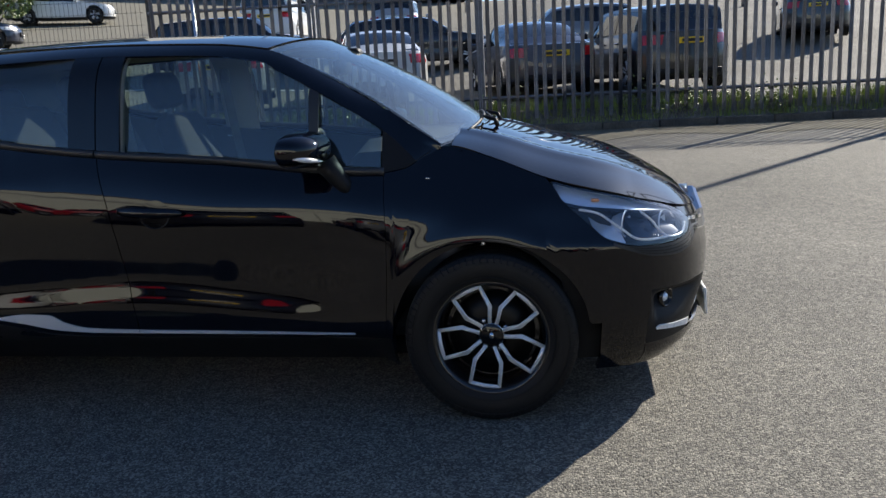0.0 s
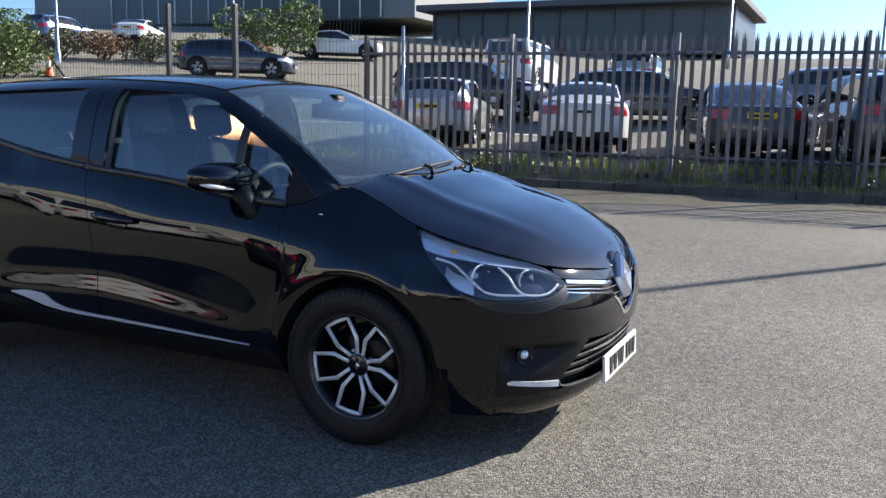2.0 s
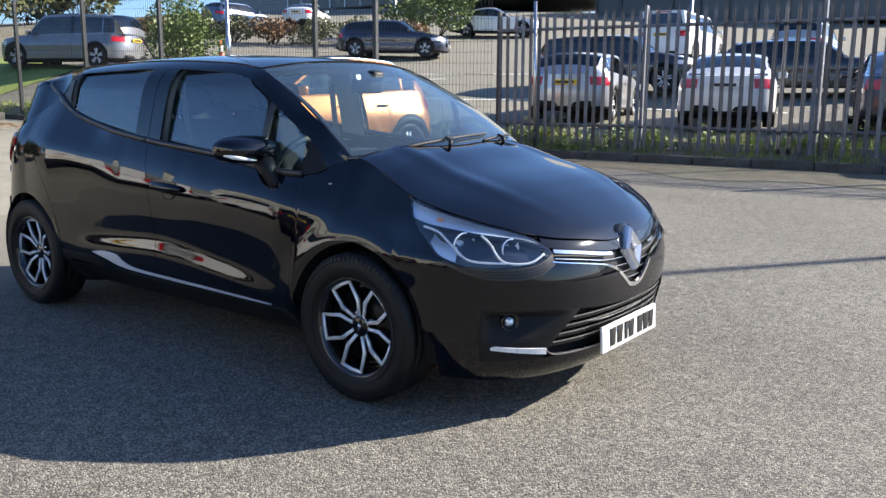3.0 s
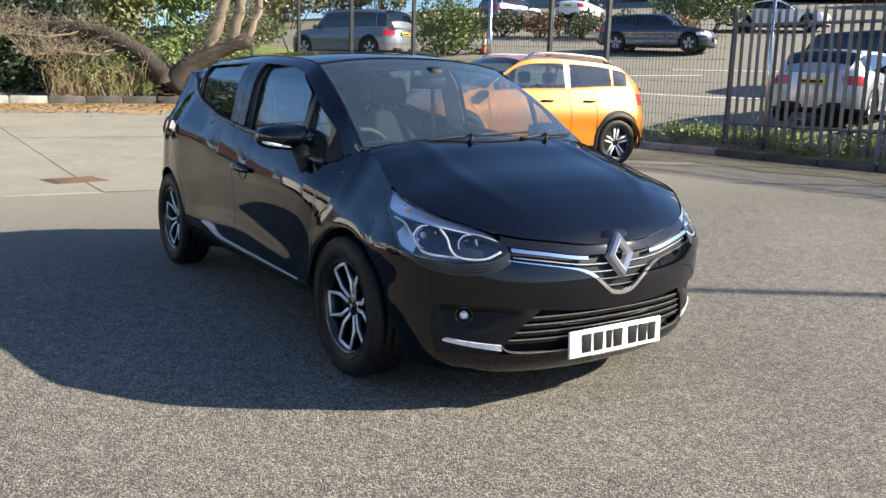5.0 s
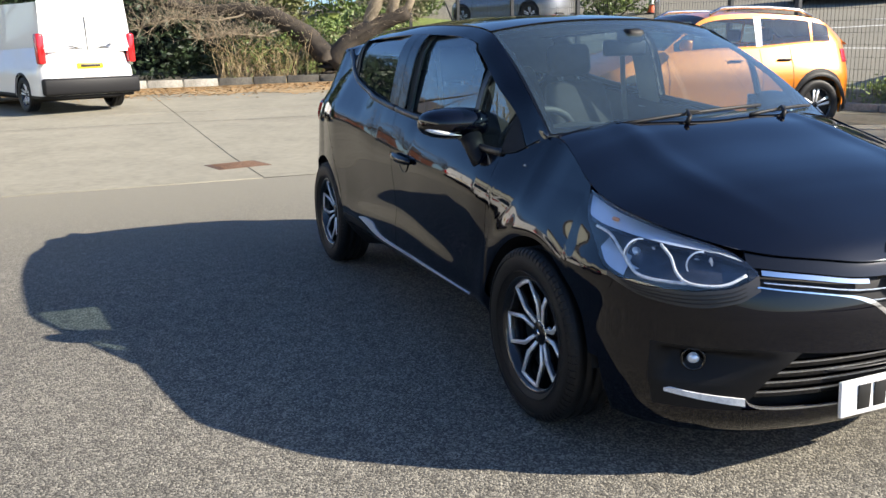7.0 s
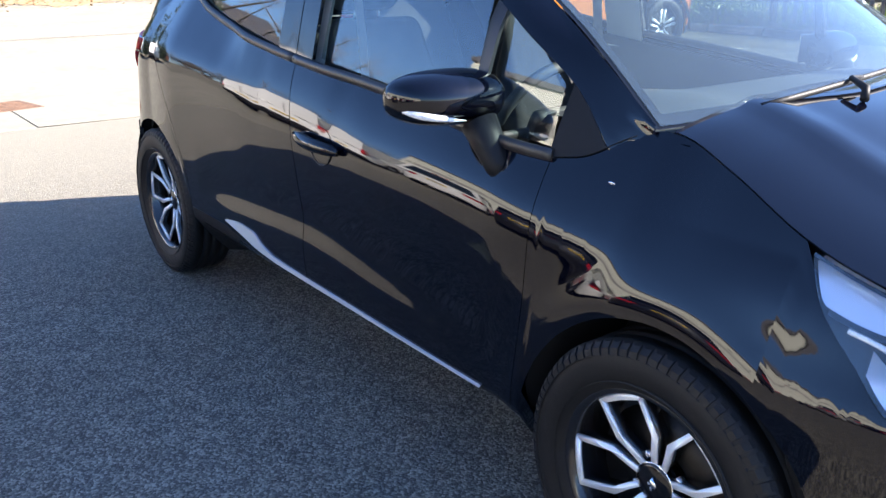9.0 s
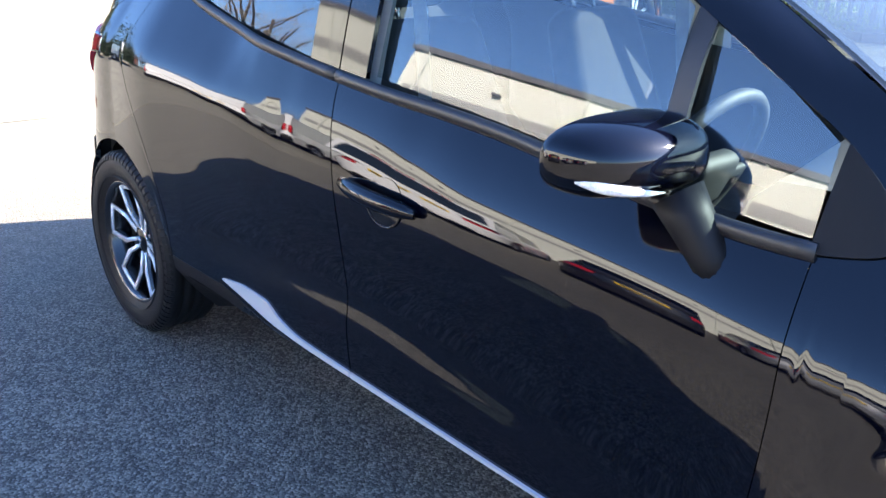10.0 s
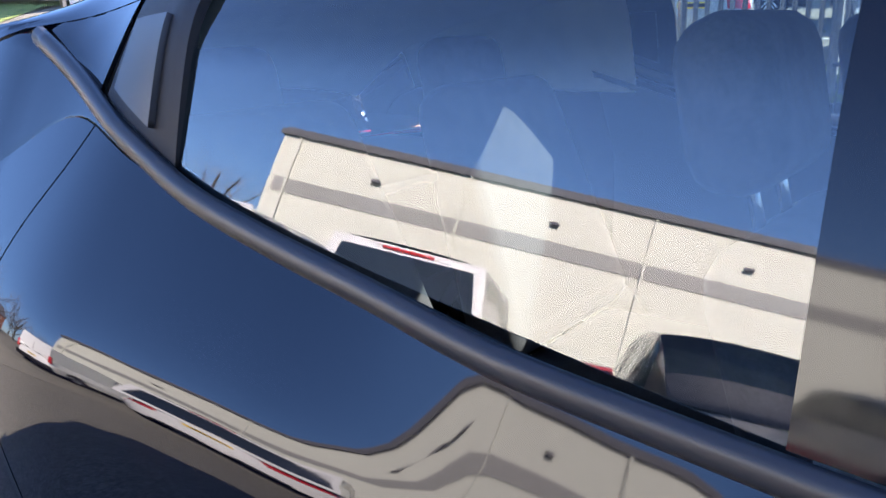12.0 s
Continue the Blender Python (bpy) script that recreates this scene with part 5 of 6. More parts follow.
    if kind == "pickup":
        bed = roof_r - 0.06
        part("canopy", grid(lambda f, v: Vector((lerp(bed, back + 0.15, f), (h - 0.22) * (2 * v - 1), 0)) + Vector((0, 0, H - 0.08 + 0.05 * (1 - abs(2 * v - 1) ** 3))), 4, 12, flip=True, lip=0.0), P, root)
        both("canopy_side", grid(lambda f, v: Vector((lerp(bed, back + 0.15 - 0.1 * v, f), -lerp(h - 0.22, h - 0.10, v), lerp(H - 0.08, zb - 0.02, v))), 4, 4, flip=True), P, root)
        both("canopy_window", grid(lambda f, v: Vector((lerp(bed - 0.1, back + 0.3, f), -lerp(h - 0.20, h - 0.135, v), lerp(H - 0.14, zb + 0.1, v))), 4, 4, flip=True), M["dark_glass"], root)
        part("canopy_back", grid(lambda f, v: Vector((back + 0.15 - 0.1 * f, lerp(h - 0.22, h - 0.10, f) * (2 * v - 1), lerp(H - 0.06, zb - 0.02, f))), 4, 6), P, root)
        part("canopy_rear_window", grid(lambda f, v: Vector((back + 0.13 - 0.07 * f, lerp(h - 0.32, h - 0.2, f) * (2 * v - 1), lerp(H - 0.15, zb + 0.12, f))), 4, 6), M["dark_glass"], root)
        part("high_brake_light", boxed((back + 0.13, 0, H - 0.10), (0.03, 0.5, 0.03), 0.008), M["red_lens"], root)
    # lights, bumpers, plates, mirrors, wheels
    both("headlight", s.skin(const(s.u_of(front - 0.55, 0.6)), const(s.u_of(front - 0.09, 0.6)), lambda u: hood - 0.13, lambda u: min(hood - 0.02, s.high(u) - 0.03), 14, 3, gap=0, push=0.006, lip=0.02), M["drl"], root)
    if kind != "van":
        both("tail_light", s.skin(const(s.xr - 0.64), const(s.u_of(back + (0.38 if kind != "van" else 0.12), 0.75)), lambda u: tailz - 0.22 if kind != "van" else tailz - 0.15, lambda u: tailz - 0.05 if kind != "van" else tailz + 0.0, 12, 4, gap=0, push=0.008, lip=0.02), M["red_lens"], root)
    both("lower_trim", s.skin(const(a), const(b), s.low, lambda u: s.low(u) + (0.10 if clad else 0.05), 56, 2, gap=0, push=0.006, lip=0.01), M["plastic"], root)
    part("front_grille", boxed((front - 0.045, 0, 0.47), (0.05, width * 0.5, 0.16), 0.02), M["plastic"], root)
    part("rear_valance", boxed((back + 0.05, 0, 0.36), (0.06, width * 0.62, 0.10), 0.02), M["plastic"], root)
    pl = part("number_plate", boxed((back - 0.006, 0, tailz - 0.16 if kind != "van" else 0.86), (0.012, 0.5, 0.105), 0.003), M[plate], root)
    part("bar", boxed((back - 0.013, 0, tailz - 0.16 if kind != "van" else 0.86), (0.004, 0.38, 0.055), 0.001), M["ink"], pl)
    fp = part("front_number_plate", boxed((front + 0.004, 0, 0.42), (0.012, 0.5, 0.105), 0.003), M["plate_w"], root)
    part("bar", boxed((front + 0.011, 0, 0.42), (0.004, 0.38, 0.055), 0.001), M["ink"], fp)
    for sg in (-1, 1):
        mb = boxed((xb - 0.05, sg * (h + 0.07), zb + 0.08), (0.1, 0.19, 0.13), 0.035, segs=3)
        part("door_mirror", mb, P, root)
        for x0 in ([xm - 0.35, xm + 0.40] if kind not in ("van", "pickup") else [xm + 0.5]):
            part("door_handle", boxed((x0, sg * (s.width(x0, zb - 0.14) + 0.014), zb - 0.14), (0.2, 0.03, 0.028), 0.010), M["plastic"] if clad else P, root)
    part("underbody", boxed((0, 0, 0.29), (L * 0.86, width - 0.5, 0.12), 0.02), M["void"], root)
    if see:
        part("cabin_floor", boxed((lerp(roof_r, roof_f, 0.45), 0, 0.62), (L * 0.5, width - 0.3, 0.1), 0.02), M["dash"], root)
        for x0 in (0.35, -0.55):
            for sg in (-1, 1):
                part("seat_back", boxed((x0 - 0.2, sg * 0.36, 0.92), (0.16, 0.46, 0.55), 0.06, Matrix.Rotation(radians(-12), 3, "Y")), M["seat"], root)
                part("headrest", boxed((x0 - 0.33, sg * 0.36, 1.30), (0.1, 0.26, 0.17), 0.04), M["seat"], root)
    else:
        # Solid near-black block in place of the shaded cabin behind the panes.
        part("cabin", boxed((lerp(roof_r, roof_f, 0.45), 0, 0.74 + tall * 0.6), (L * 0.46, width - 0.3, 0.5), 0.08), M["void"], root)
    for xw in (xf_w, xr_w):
        # Block filled near-black for the shade round the wheel.
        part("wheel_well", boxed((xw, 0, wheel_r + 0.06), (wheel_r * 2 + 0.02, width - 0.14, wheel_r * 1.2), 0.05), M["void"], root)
        for sg in (-1, 1):
            wheel(root, (xw, sg * (h - 0.12), wheel_r), sg, wheel_r, wheel_r * 0.68, 0.21, style="five", bright=bright)
    if clad:
        for xw in (xf_w, xr_w):
            for sg in (-1, 1):
                bm = bmesh.new()
                rows = []
                for k in range(21):
                    an = math.pi * k / 20
                    row = []
                    for rr, off in [(wheel_r + 0.04, 0.012), (wheel_r + 0.07, 0.02), (wheel_r + 0.10, 0.004)]:
                        x, z = xw + rr * math.cos(an), wheel_r + rr * math.sin(an) - (0.06 if k in (0, 20) else 0)
                        row.append(bm.verts.new((x, sg * (s.width(x, max(z, 0.3)) + off), z)))
                    rows.append(row)
                for r0, r1 in zip(rows, rows[1:]):
                    for j in range(2):
                        bm.faces.new((r0[j], r1[j], r1[j + 1], r0[j + 1]))
                part("arch_cladding", bm, M["plastic"], root)
    if rails:
        for sg in (-1, 1):
            pts = [(roof_f - 0.1, sg * (cy - 0.06), zt(roof_f - 0.1) + 0.03)] + [(lerp(roof_f, roof_r, f), sg * (cy - 0.06), zt(lerp(roof_f, roof_r, f)) + 0.085) for f in (0.15, 0.3, 0.5, 0.7, 0.85)] + [(roof_r + 0.05, sg * (cy - 0.06), zt(roof_r + 0.05) + 0.03)]
            part("roof_rack_bar", tube(bmesh.new(), pts, 0.022, 8), M["satin"], root, "silver roof bar")
    return root


PAINTS = {
    "orange": mat("orange_paint", (0.72, 0.22, 0.015), 0.3, 0.25, coat=1.0),
    "white": mat("white_paint", (0.72, 0.72, 0.70), 0.3, coat=1.0),
    "silver": mat("silver_paint", (0.45, 0.46, 0.47), 0.3, 0.5, coat=1.0),
    "grey": mat("grey_paint", (0.22, 0.225, 0.23), 0.3, 0.5, coat=1.0),
    "black": mat("parked_black_paint", (0.008, 0.008, 0.01), 0.3, coat=1.0),
    "navy": mat("navy_paint", (0.012, 0.018, 0.04), 0.3, coat=1.0),
    "blue": mat("blue_paint", (0.06, 0.11, 0.2), 0.3, 0.3, coat=1.0),
    "red": mat("red_paint", (0.35, 0.012, 0.015), 0.3, coat=1.0),
}
M.update(PAINTS)


def stand(x, y, heading, dz=0.0):
    return pose(x, y, rise(x, y) + dz, 0, 0, heading)


# ---- the yard's edges ----
kerb = thing("kerb", "worn concrete kerb stones along the fence", "kerb", kind="structure")
KERB = boxed((0, 0, 0), (0.905, 0.14, 0.2), 0.018)
part("stone", KERB, M["kerb"], kerb)
kerb_mesh = kerb.children[0].data
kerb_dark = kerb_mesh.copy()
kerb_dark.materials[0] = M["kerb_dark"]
kerb.children[0].location = (-26, fence_y(-26) - 0.22, rise(-26, 6) + 0.02)
rnd = random.Random(4)
for i in range(52):
    x = -25 + i * 0.92
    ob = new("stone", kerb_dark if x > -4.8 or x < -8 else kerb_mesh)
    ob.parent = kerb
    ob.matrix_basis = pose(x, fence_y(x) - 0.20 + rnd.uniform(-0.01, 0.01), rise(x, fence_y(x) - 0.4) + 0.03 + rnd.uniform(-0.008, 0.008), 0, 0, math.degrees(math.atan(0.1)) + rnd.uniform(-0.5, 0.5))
west = thing("kerb_west", "low pale concrete kerb below the planted bank", "kerb", kind="structure")
for i in range(16):
    s = i / 15
    x, y = lerp(-21.6, -20.2, s), lerp(-6.5, 7.6, s)
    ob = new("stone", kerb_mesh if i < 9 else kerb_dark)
    ob.parent = west
    ob.matrix_basis = pose(x, y, rise(x, y) + 0.06, 0, 0, 84.3) @ Matrix.Diagonal((1, 1, 1.5, 1))

fence = thing("palisade_fence", "dark galvanised steel palisade fence with pointed pales", "fence")
bm = bmesh.new()
hp, wp_ = 2.42, 0.034
sec = [(-wp_, 0.0), (-wp_ * 0.55, 0.012), (-wp_ * 0.2, 0.0), (wp_ * 0.2, 0.0), (wp_ * 0.55, 0.012), (wp_, 0.0)]
rowsv = []
for z, k in [(0.05, 1.0), (hp - 0.16, 1.0)]:
    rowsv.append([bm.verts.new((x * k, -y, z)) for x, y in sec])
for j in range(5):
    bm.faces.new((rowsv[0][j], rowsv[0][j + 1], rowsv[1][j + 1], rowsv[1][j]))
for a, b, tip in [(0, 1, -0.026), (1, 4, 0.0), (4, 5, 0.026)]:
    t = bm.verts.new((tip * 1.15, 0.006 if tip else -0.004, hp if not tip else hp - 0.03))
    for j in range(a, b):
        bm.faces.new((rowsv[1][j], rowsv[1][j + 1], t))
bmesh.ops.solidify(bm, geom=bm.faces[:], thickness=0.003)
pale0 = part("pale", bm, M["fence"], fence, smooth=False)
X0, X1 = -5.3, 15.0
n = int((X1 - X0) / 0.153)
ang = math.degrees(math.atan(0.1))
for i in range(n):
    x = X0 + 0.10 + i * 0.153
    ob = pale0 if i == 0 else new("pale", pale0.data)
    ob.parent = fence
    ob.matrix_basis = pose(x, fence_y(x) - 0.03, rise(x, fence_y(x)) + rnd.uniform(-0.012, 0.012), rnd.uniform(-0.4, 0.4), rnd.uniform(-0.5, 0.5), ang)
for zr in (0.42, 2.08):
    part("rail", tube(bmesh.new(), [(X0, fence_y(X0) + 0.02, rise(X0, fence_y(X0)) + zr), (X1, fence_y(X1) + 0.02, rise(X1, fence_y(X1)) + zr)], 0.028, 4), M["fence"], fence, smooth=False)
for k in range(8):
    x = X0 + k * 2.75
    part("fence_post", boxed((x, fence_y(x) + 0.07, rise(x, fence_y(x)) + 1.18), (0.055, 0.09, 2.45), 0.006), M["fence"] if k else M["post"], fence, smooth=False)
part("stay_post", tube(bmesh.new(), [(-4.45, fence_y(-4.45) - 0.09, 0.25), (-4.50, fence_y(-4.5) - 0.09, 2.8)], 0.03, 10), M["satin"], fence, "bare steel post")

mesh_fence = thing("mesh_fence", "black posts carrying a fine welded wire mesh", "fence")
for x in (-8.05, -9.6, -14.35, -17.2, -20.1, -23.2):
    z = rise(x, fence_y(x))
    part("fence_post", boxed((x, fence_y(x), z + 1.5), (0.09, 0.09, 3.0), 0.008), M["post"], mesh_fence, smooth=False)
bm = bmesh.new()
def wire(p, q, r):
    p, q = Vector(p), Vector(q)
    d = (q - p).normalized()
    s = d.cross(Vector((0.1, 1, 0.02))).normalized() * r
    t = d.cross(s).normalized() * r
    a = [bm.verts.new(c + o) for c in (p, q) for o in (s, t, -s - t)]
    for k in range(3):
        bm.faces.new((a[k], a[(k + 1) % 3], a[3 + (k + 1) % 3], a[3 + k]))
x = -24.0
while x < -5.4:
    z = rise(x, fence_y(x))
    wire((x, fence_y(x) - 0.03, z + 0.1), (x, fence_y(x) - 0.03, z + 2.9), 0.0028)
    x += 0.075
for k in range(15):
    for x0, x1 in ((-24, -14.35), (-14.35, -8.05), (-8.05, -5.35)):
        wire((x0, fence_y(x0) - 0.03, rise(x0, fence_y(x0)) + 0.1 + 0.2 * k), (x1, fence_y(x1) - 0.03, rise(x1, fence_y(x1)) + 0.1 + 0.2 * k), 0.0028)
tagged(part("wire_mesh", bm, M["post"], mesh_fence, smooth=False), kind="stuff")


# ---- planting ----
def leaf_mat(name, a, b):
    m = mat(name, a, 0.55, second=b, scale=3.0)
    return m


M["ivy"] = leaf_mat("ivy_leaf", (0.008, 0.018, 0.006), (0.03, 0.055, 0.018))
M["laurel"] = leaf_mat("laurel_leaf", (0.06, 0.10, 0.02), (0.16, 0.21, 0.05))
M["hedge"] = leaf_mat("hedge_leaf", (0.07, 0.08, 0.025), (0.15, 0.15, 0.06))
M["brown"] = leaf_mat("brown_leaf", (0.12, 0.06, 0.02), (0.24, 0.13, 0.05))
M["straw"] = leaf_mat("dry_stem", (0.28, 0.2, 0.1), (0.42, 0.32, 0.18))
M["bark"] = mat("bark", (0.022, 0.017, 0.012), 0.9, second=(0.06, 0.046, 0.032), scale=7, bump=0.8, bscale=25)
M["bark_pale"] = mat("pale_bark", (0.17, 0.135, 0.09), 0.9, second=(0.28, 0.23, 0.16), scale=9, bump=0.6, bscale=30)


def leaves(bm, rng, spot, count, size):
    """Small folded leaves strewn where spot(rng) says."""
    for _ in range(count):
        p = spot(rng)
        d = Vector((rng.gauss(0, 1), rng.gauss(0, 1), rng.gauss(0, 0.8))).normalized()
        u = d.cross(Vector((rng.gauss(0, 1), rng.gauss(0, 1), rng.gauss(0, 1)))).normalized()
        s = size * rng.uniform(0.6, 1.4)
        a, b, c, e = p - d * s, p + u * s * 0.5, p + d * s, p - u * s * 0.5
        v = [bm.verts.new(q) for q in (a, b, c, e)]
        bm.faces.new((v[0], v[1], v[2]))
        bm.faces.new((v[0], v[2], v[3]))


def bush(name, label, cx, cy, rx, ry, h, material, count, size, seed, category="bush", base=None, stems=True):
    rng = random.Random(seed)
    z0 = rise(cx, cy) if base is None else base
    lumps = [(rng.uniform(-0.75, 0.75) * rx, rng.uniform(-0.75, 0.75) * ry, rng.uniform(0.25, 0.8) * h, rng.uniform(0.35, 0.6)) for _ in range(12)]

    def spot(r):
        lx, ly, lz, k = r.choice(lumps)
        d = Vector((r.gauss(0, 1), r.gauss(0, 1), r.gauss(0, 1))).normalized() * r.uniform(0.75, 1.0) ** 0.5
        return Vector((cx + lx + d.x * rx * k, cy + ly + d.y * ry * k, z0 + max(0.03, lz + d.z * h * k * 0.55)))

    bm = bmesh.new()
    leaves(bm, rng, spot, count, size)
    root = thing(name, label, category, at=pose(0, 0, 0))
    part("foliage", bm, material, root, smooth=False)
    bm = bmesh.new()
    for k in range(10):
        lx, ly, lz, _ = lumps[k]
        tube(bm, [(cx + lx * 0.3, cy + ly * 0.3, z0 - 0.05), (cx + lx * 0.7, cy + ly * 0.7, z0 + lz * 0.5), (cx + lx, cy + ly, z0 + lz)], [0.03, 0.02, 0.008], 5)
    part("stem_tangle", bm, M["bark"], root)
    return root


def tree(name, label, base, limbs, seed, twigs=260, material="bark", twig_len=0.9, leafy=None):
    """Trunk and limbs along given lines, with thin twigs forking off."""
    rng = random.Random(seed)
    root = thing(name, label, "tree")
    first = True
    ends = []
    for pts, r0, r1, mt in limbs:
        P = [Vector(p) for p in pts]
        smooth_pts, rr = [], []
        for i in range(len(P) - 1):
            for k in range(4):
                s = k / 4
                q = P[i].lerp(P[i + 1], s)
                smooth_pts.append(q + Vector((rng.gauss(0, 1), rng.gauss(0, 1), rng.gauss(0, 1))) * 0.02 * (i + s > 0))
        smooth_pts.append(P[-1])
        n_ = len(smooth_pts)
        rr = [lerp(r0, r1, i / (n_ - 1)) * rng.uniform(0.92, 1.08) for i in range(n_)]
        part("trunk" if first else "limb", tube(bmesh.new(), smooth_pts, rr, 10), M[mt], root)
        first = False
        ends += [(smooth_pts[i], rr[i]) for i in range(n_ // 3, n_)]
    bm = bmesh.new()
    for _ in range(twigs):
        p, r = rng.choice(ends)
        d = Vector((rng.gauss(0, 1), rng.gauss(0, 1), rng.gauss(0.5, 0.7))).normalized()
        L = twig_len * rng.uniform(0.3, 1.2)
        q = [p]
        for k in range(3):
            d = (d + Vector((rng.gauss(0, 0.35), rng.gauss(0, 0.35), rng.gauss(0, 0.3)))).normalized()
            q.append(q[-1] + d * L / 3)
        tube(bm, q, [0.009, 0.006, 0.004, 0.002], 4, caps=False)
    tagged(part("brushwood", bm, M["bark_pale"], root), kind="stuff")
    return root


# grass and weeds on the verge
bm = bmesh.new()
rng = random.Random(9)
for i in range(24000):
    x = rng.uniform(-24, 15)
    d = rng.uniform(-0.08, 0.55)
    if x < -5.2 and rng.random() < 0.5:
        continue
    clump = noise.noise(Vector((x * 1.3, d * 2, 3)))
    if clump < -0.15 and rng.random() < 0.7:
        continue
    y = fence_y(x) + d
    z = rise(x, y) - 0.01
    h = rng.uniform(0.06, 0.20) * (1.2 + clump)
    a = rng.uniform(0, 6.28)
    w = rng.uniform(0.004, 0.012)
    lean = rng.uniform(0.01, 0.07)
    p = Vector((x, y, z))
    u, o = Vector((math.cos(a), math.sin(a), 0)) * w, Vector((math.sin(a), -math.cos(a), 0)) * lean
    v = [bm.verts.new(q) for q in (p - u, p + u, p + o + Vector((0, 0, h)))]
    bm.faces.new(v)
tagged(part("verge_grass", bm, M["grass"], smooth=False), "short sunlit grass and weeds along the fence foot", "grass", kind="stuff")

# low leafy weeds behind the kerb
bm = bmesh.new()
rng = random.Random(14)
for _ in range(46):
    x = rng.uniform(-7.5, 9.0) if rng.random() < 0.5 else rng.uniform(-6.5, -2.0)
    y = fence_y(x) + rng.uniform(-0.06, 0.45)
    r, h = rng.uniform(0.08, 0.2), rng.uniform(0.12, 0.34)
    z = rise(x, y)
    leaves(bm, rng, lambda q: Vector((x + q.gauss(0, r), y + q.gauss(0, r * 0.7), z + abs(q.gauss(0, h * 0.6)))), rng.randint(60, 150), 0.028)
M["weed"] = leaf_mat("weed_leaf", (0.07, 0.11, 0.03), (0.26, 0.32, 0.10))
tagged(part("weeds", bm, M["weed"], smooth=False), "leafy green weeds behind the kerb", "weeds", kind="stuff")

bank = thing("ivy_bank", "dark ivy-clad bank and evergreen thicket above the kerb", "hedge", kind="stuff")
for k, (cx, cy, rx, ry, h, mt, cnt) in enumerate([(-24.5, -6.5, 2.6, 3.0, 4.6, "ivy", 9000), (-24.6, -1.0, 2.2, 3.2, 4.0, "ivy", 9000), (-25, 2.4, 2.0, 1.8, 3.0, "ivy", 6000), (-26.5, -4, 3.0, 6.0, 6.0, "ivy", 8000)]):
    rng = random.Random(20 + k)
    z0 = rise(cx, cy)
    bm = bmesh.new()

    def spot(r):
        d = Vector((r.gauss(0, 1), r.gauss(0, 1), r.gauss(0, 1))).normalized() * r.uniform(0.8, 1.08)
        q = Vector((d.x * rx, d.y * ry, abs(d.z) * h))
        f = 1 + 0.25 * noise.noise(q * 0.9)
        return Vector((cx + q.x * f, cy + q.y * f, z0 + q.z * f - 0.1))

    leaves(bm, rng, spot, cnt, 0.09)
    part("foliage", bm, M[mt], bank, smooth=False)
# Near-black block added inside the ivy to stand for deep shade.
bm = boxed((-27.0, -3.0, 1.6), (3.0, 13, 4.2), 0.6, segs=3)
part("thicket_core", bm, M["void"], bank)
bush("bramble", "tangled green bramble with dry straw stems under the tree", -21.9, 3.6, 0.9, 1.6, 1.5, M["laurel"], 2200, 0.05, 5)
bm = bmesh.new()
rng = random.Random(31)
for _ in range(420):
    x, y = rng.uniform(-22.4, -20.9), rng.uniform(1.6, 5.6)
    z = rise(x, y)
    h = rng.uniform(0.5, 1.5)
    tube(bm, [(x, y, z), (x + rng.gauss(0, 0.12), y + rng.gauss(0, 0.15), z + h * 0.6), (x + rng.gauss(0, 0.3), y + rng.gauss(0, 0.35), z + h)], [0.009, 0.007, 0.003], 4, caps=False)
tagged(part("dry_stems", bm, M["straw"]), "dry straw-coloured stems on the bank", "dry grass", kind="stuff")
tree("leaning_tree", "bare leaning tree with a forked gnarled trunk on the bank", None, [
    ([(-20.9, 4.7, 0.3), (-20.9, 4.75, 0.9), (-21.3, 4.3, 1.55), (-21.8, 3.5, 2.15), (-22.3, 2.7, 2.45), (-22.9, 1.5, 2.45), (-23.2, 0.2, 2.7)], 0.40, 0.12, "bark"),
    ([(-20.9, 4.8, 0.8), (-20.7, 5.4, 1.45), (-20.5, 6.2, 1.95), (-20.2, 7.0, 2.25)], 0.36, 0.2, "bark"),
    ([(-20.6, 5.8, 1.7), (-20.5, 6.1, 2.5), (-20.4, 6.5, 3.7), (-20.4, 6.8, 6.0)], 0.22, 0.12, "bark_pale"),
    ([(-20.4, 6.5, 2.1), (-20.3, 6.75, 3.0), (-20.2, 7.0, 4.2), (-20.2, 7.1, 6.5)], 0.18, 0.1, "bark_pale"),
    ([(-20.3, 6.9, 2.2), (-20.2, 7.3, 3.0), (-20.3, 7.5, 5.0)], 0.14, 0.07, "bark_pale"),
    ([(-21.6, 3.8, 1.95), (-21.4, 3.0, 1.7), (-21.2, 2.0, 1.75), (-21.0, 1.1, 1.6)], 0.035, 0.008, "bark_pale"),
    ([(-22.2, 2.9, 2.4), (-21.9, 1.8, 2.1), (-21.5, 0.6, 2.2), (-21.3, -0.4, 1.9)], 0.03, 0.008, "bark_pale"),
], 12, 1700)
bush("green_shrub", "rounded light-green evergreen shrub in the far car park", -23.9, 16.4, 1.7, 1.5, 2.4, M["laurel"], 5200, 0.07, 41)
bush("green_shrub", "rounded light-green evergreen shrub in the far car park", -23.3, 31.0, 2.4, 2.0, 2.8, M["laurel"], 5200, 0.09, 42)
for k in range(7):
    x, y = lerp(-33, -21.5, k / 6), lerp(21.5, 26.5, k / 6)
    bush("clipped_hedge", "low brownish clipped hedge between parking bays", x, y, 1.3, 0.9, 1.25, M["hedge"] if k % 3 else M["brown"], 1800, 0.07, 50 + k, "hedge")

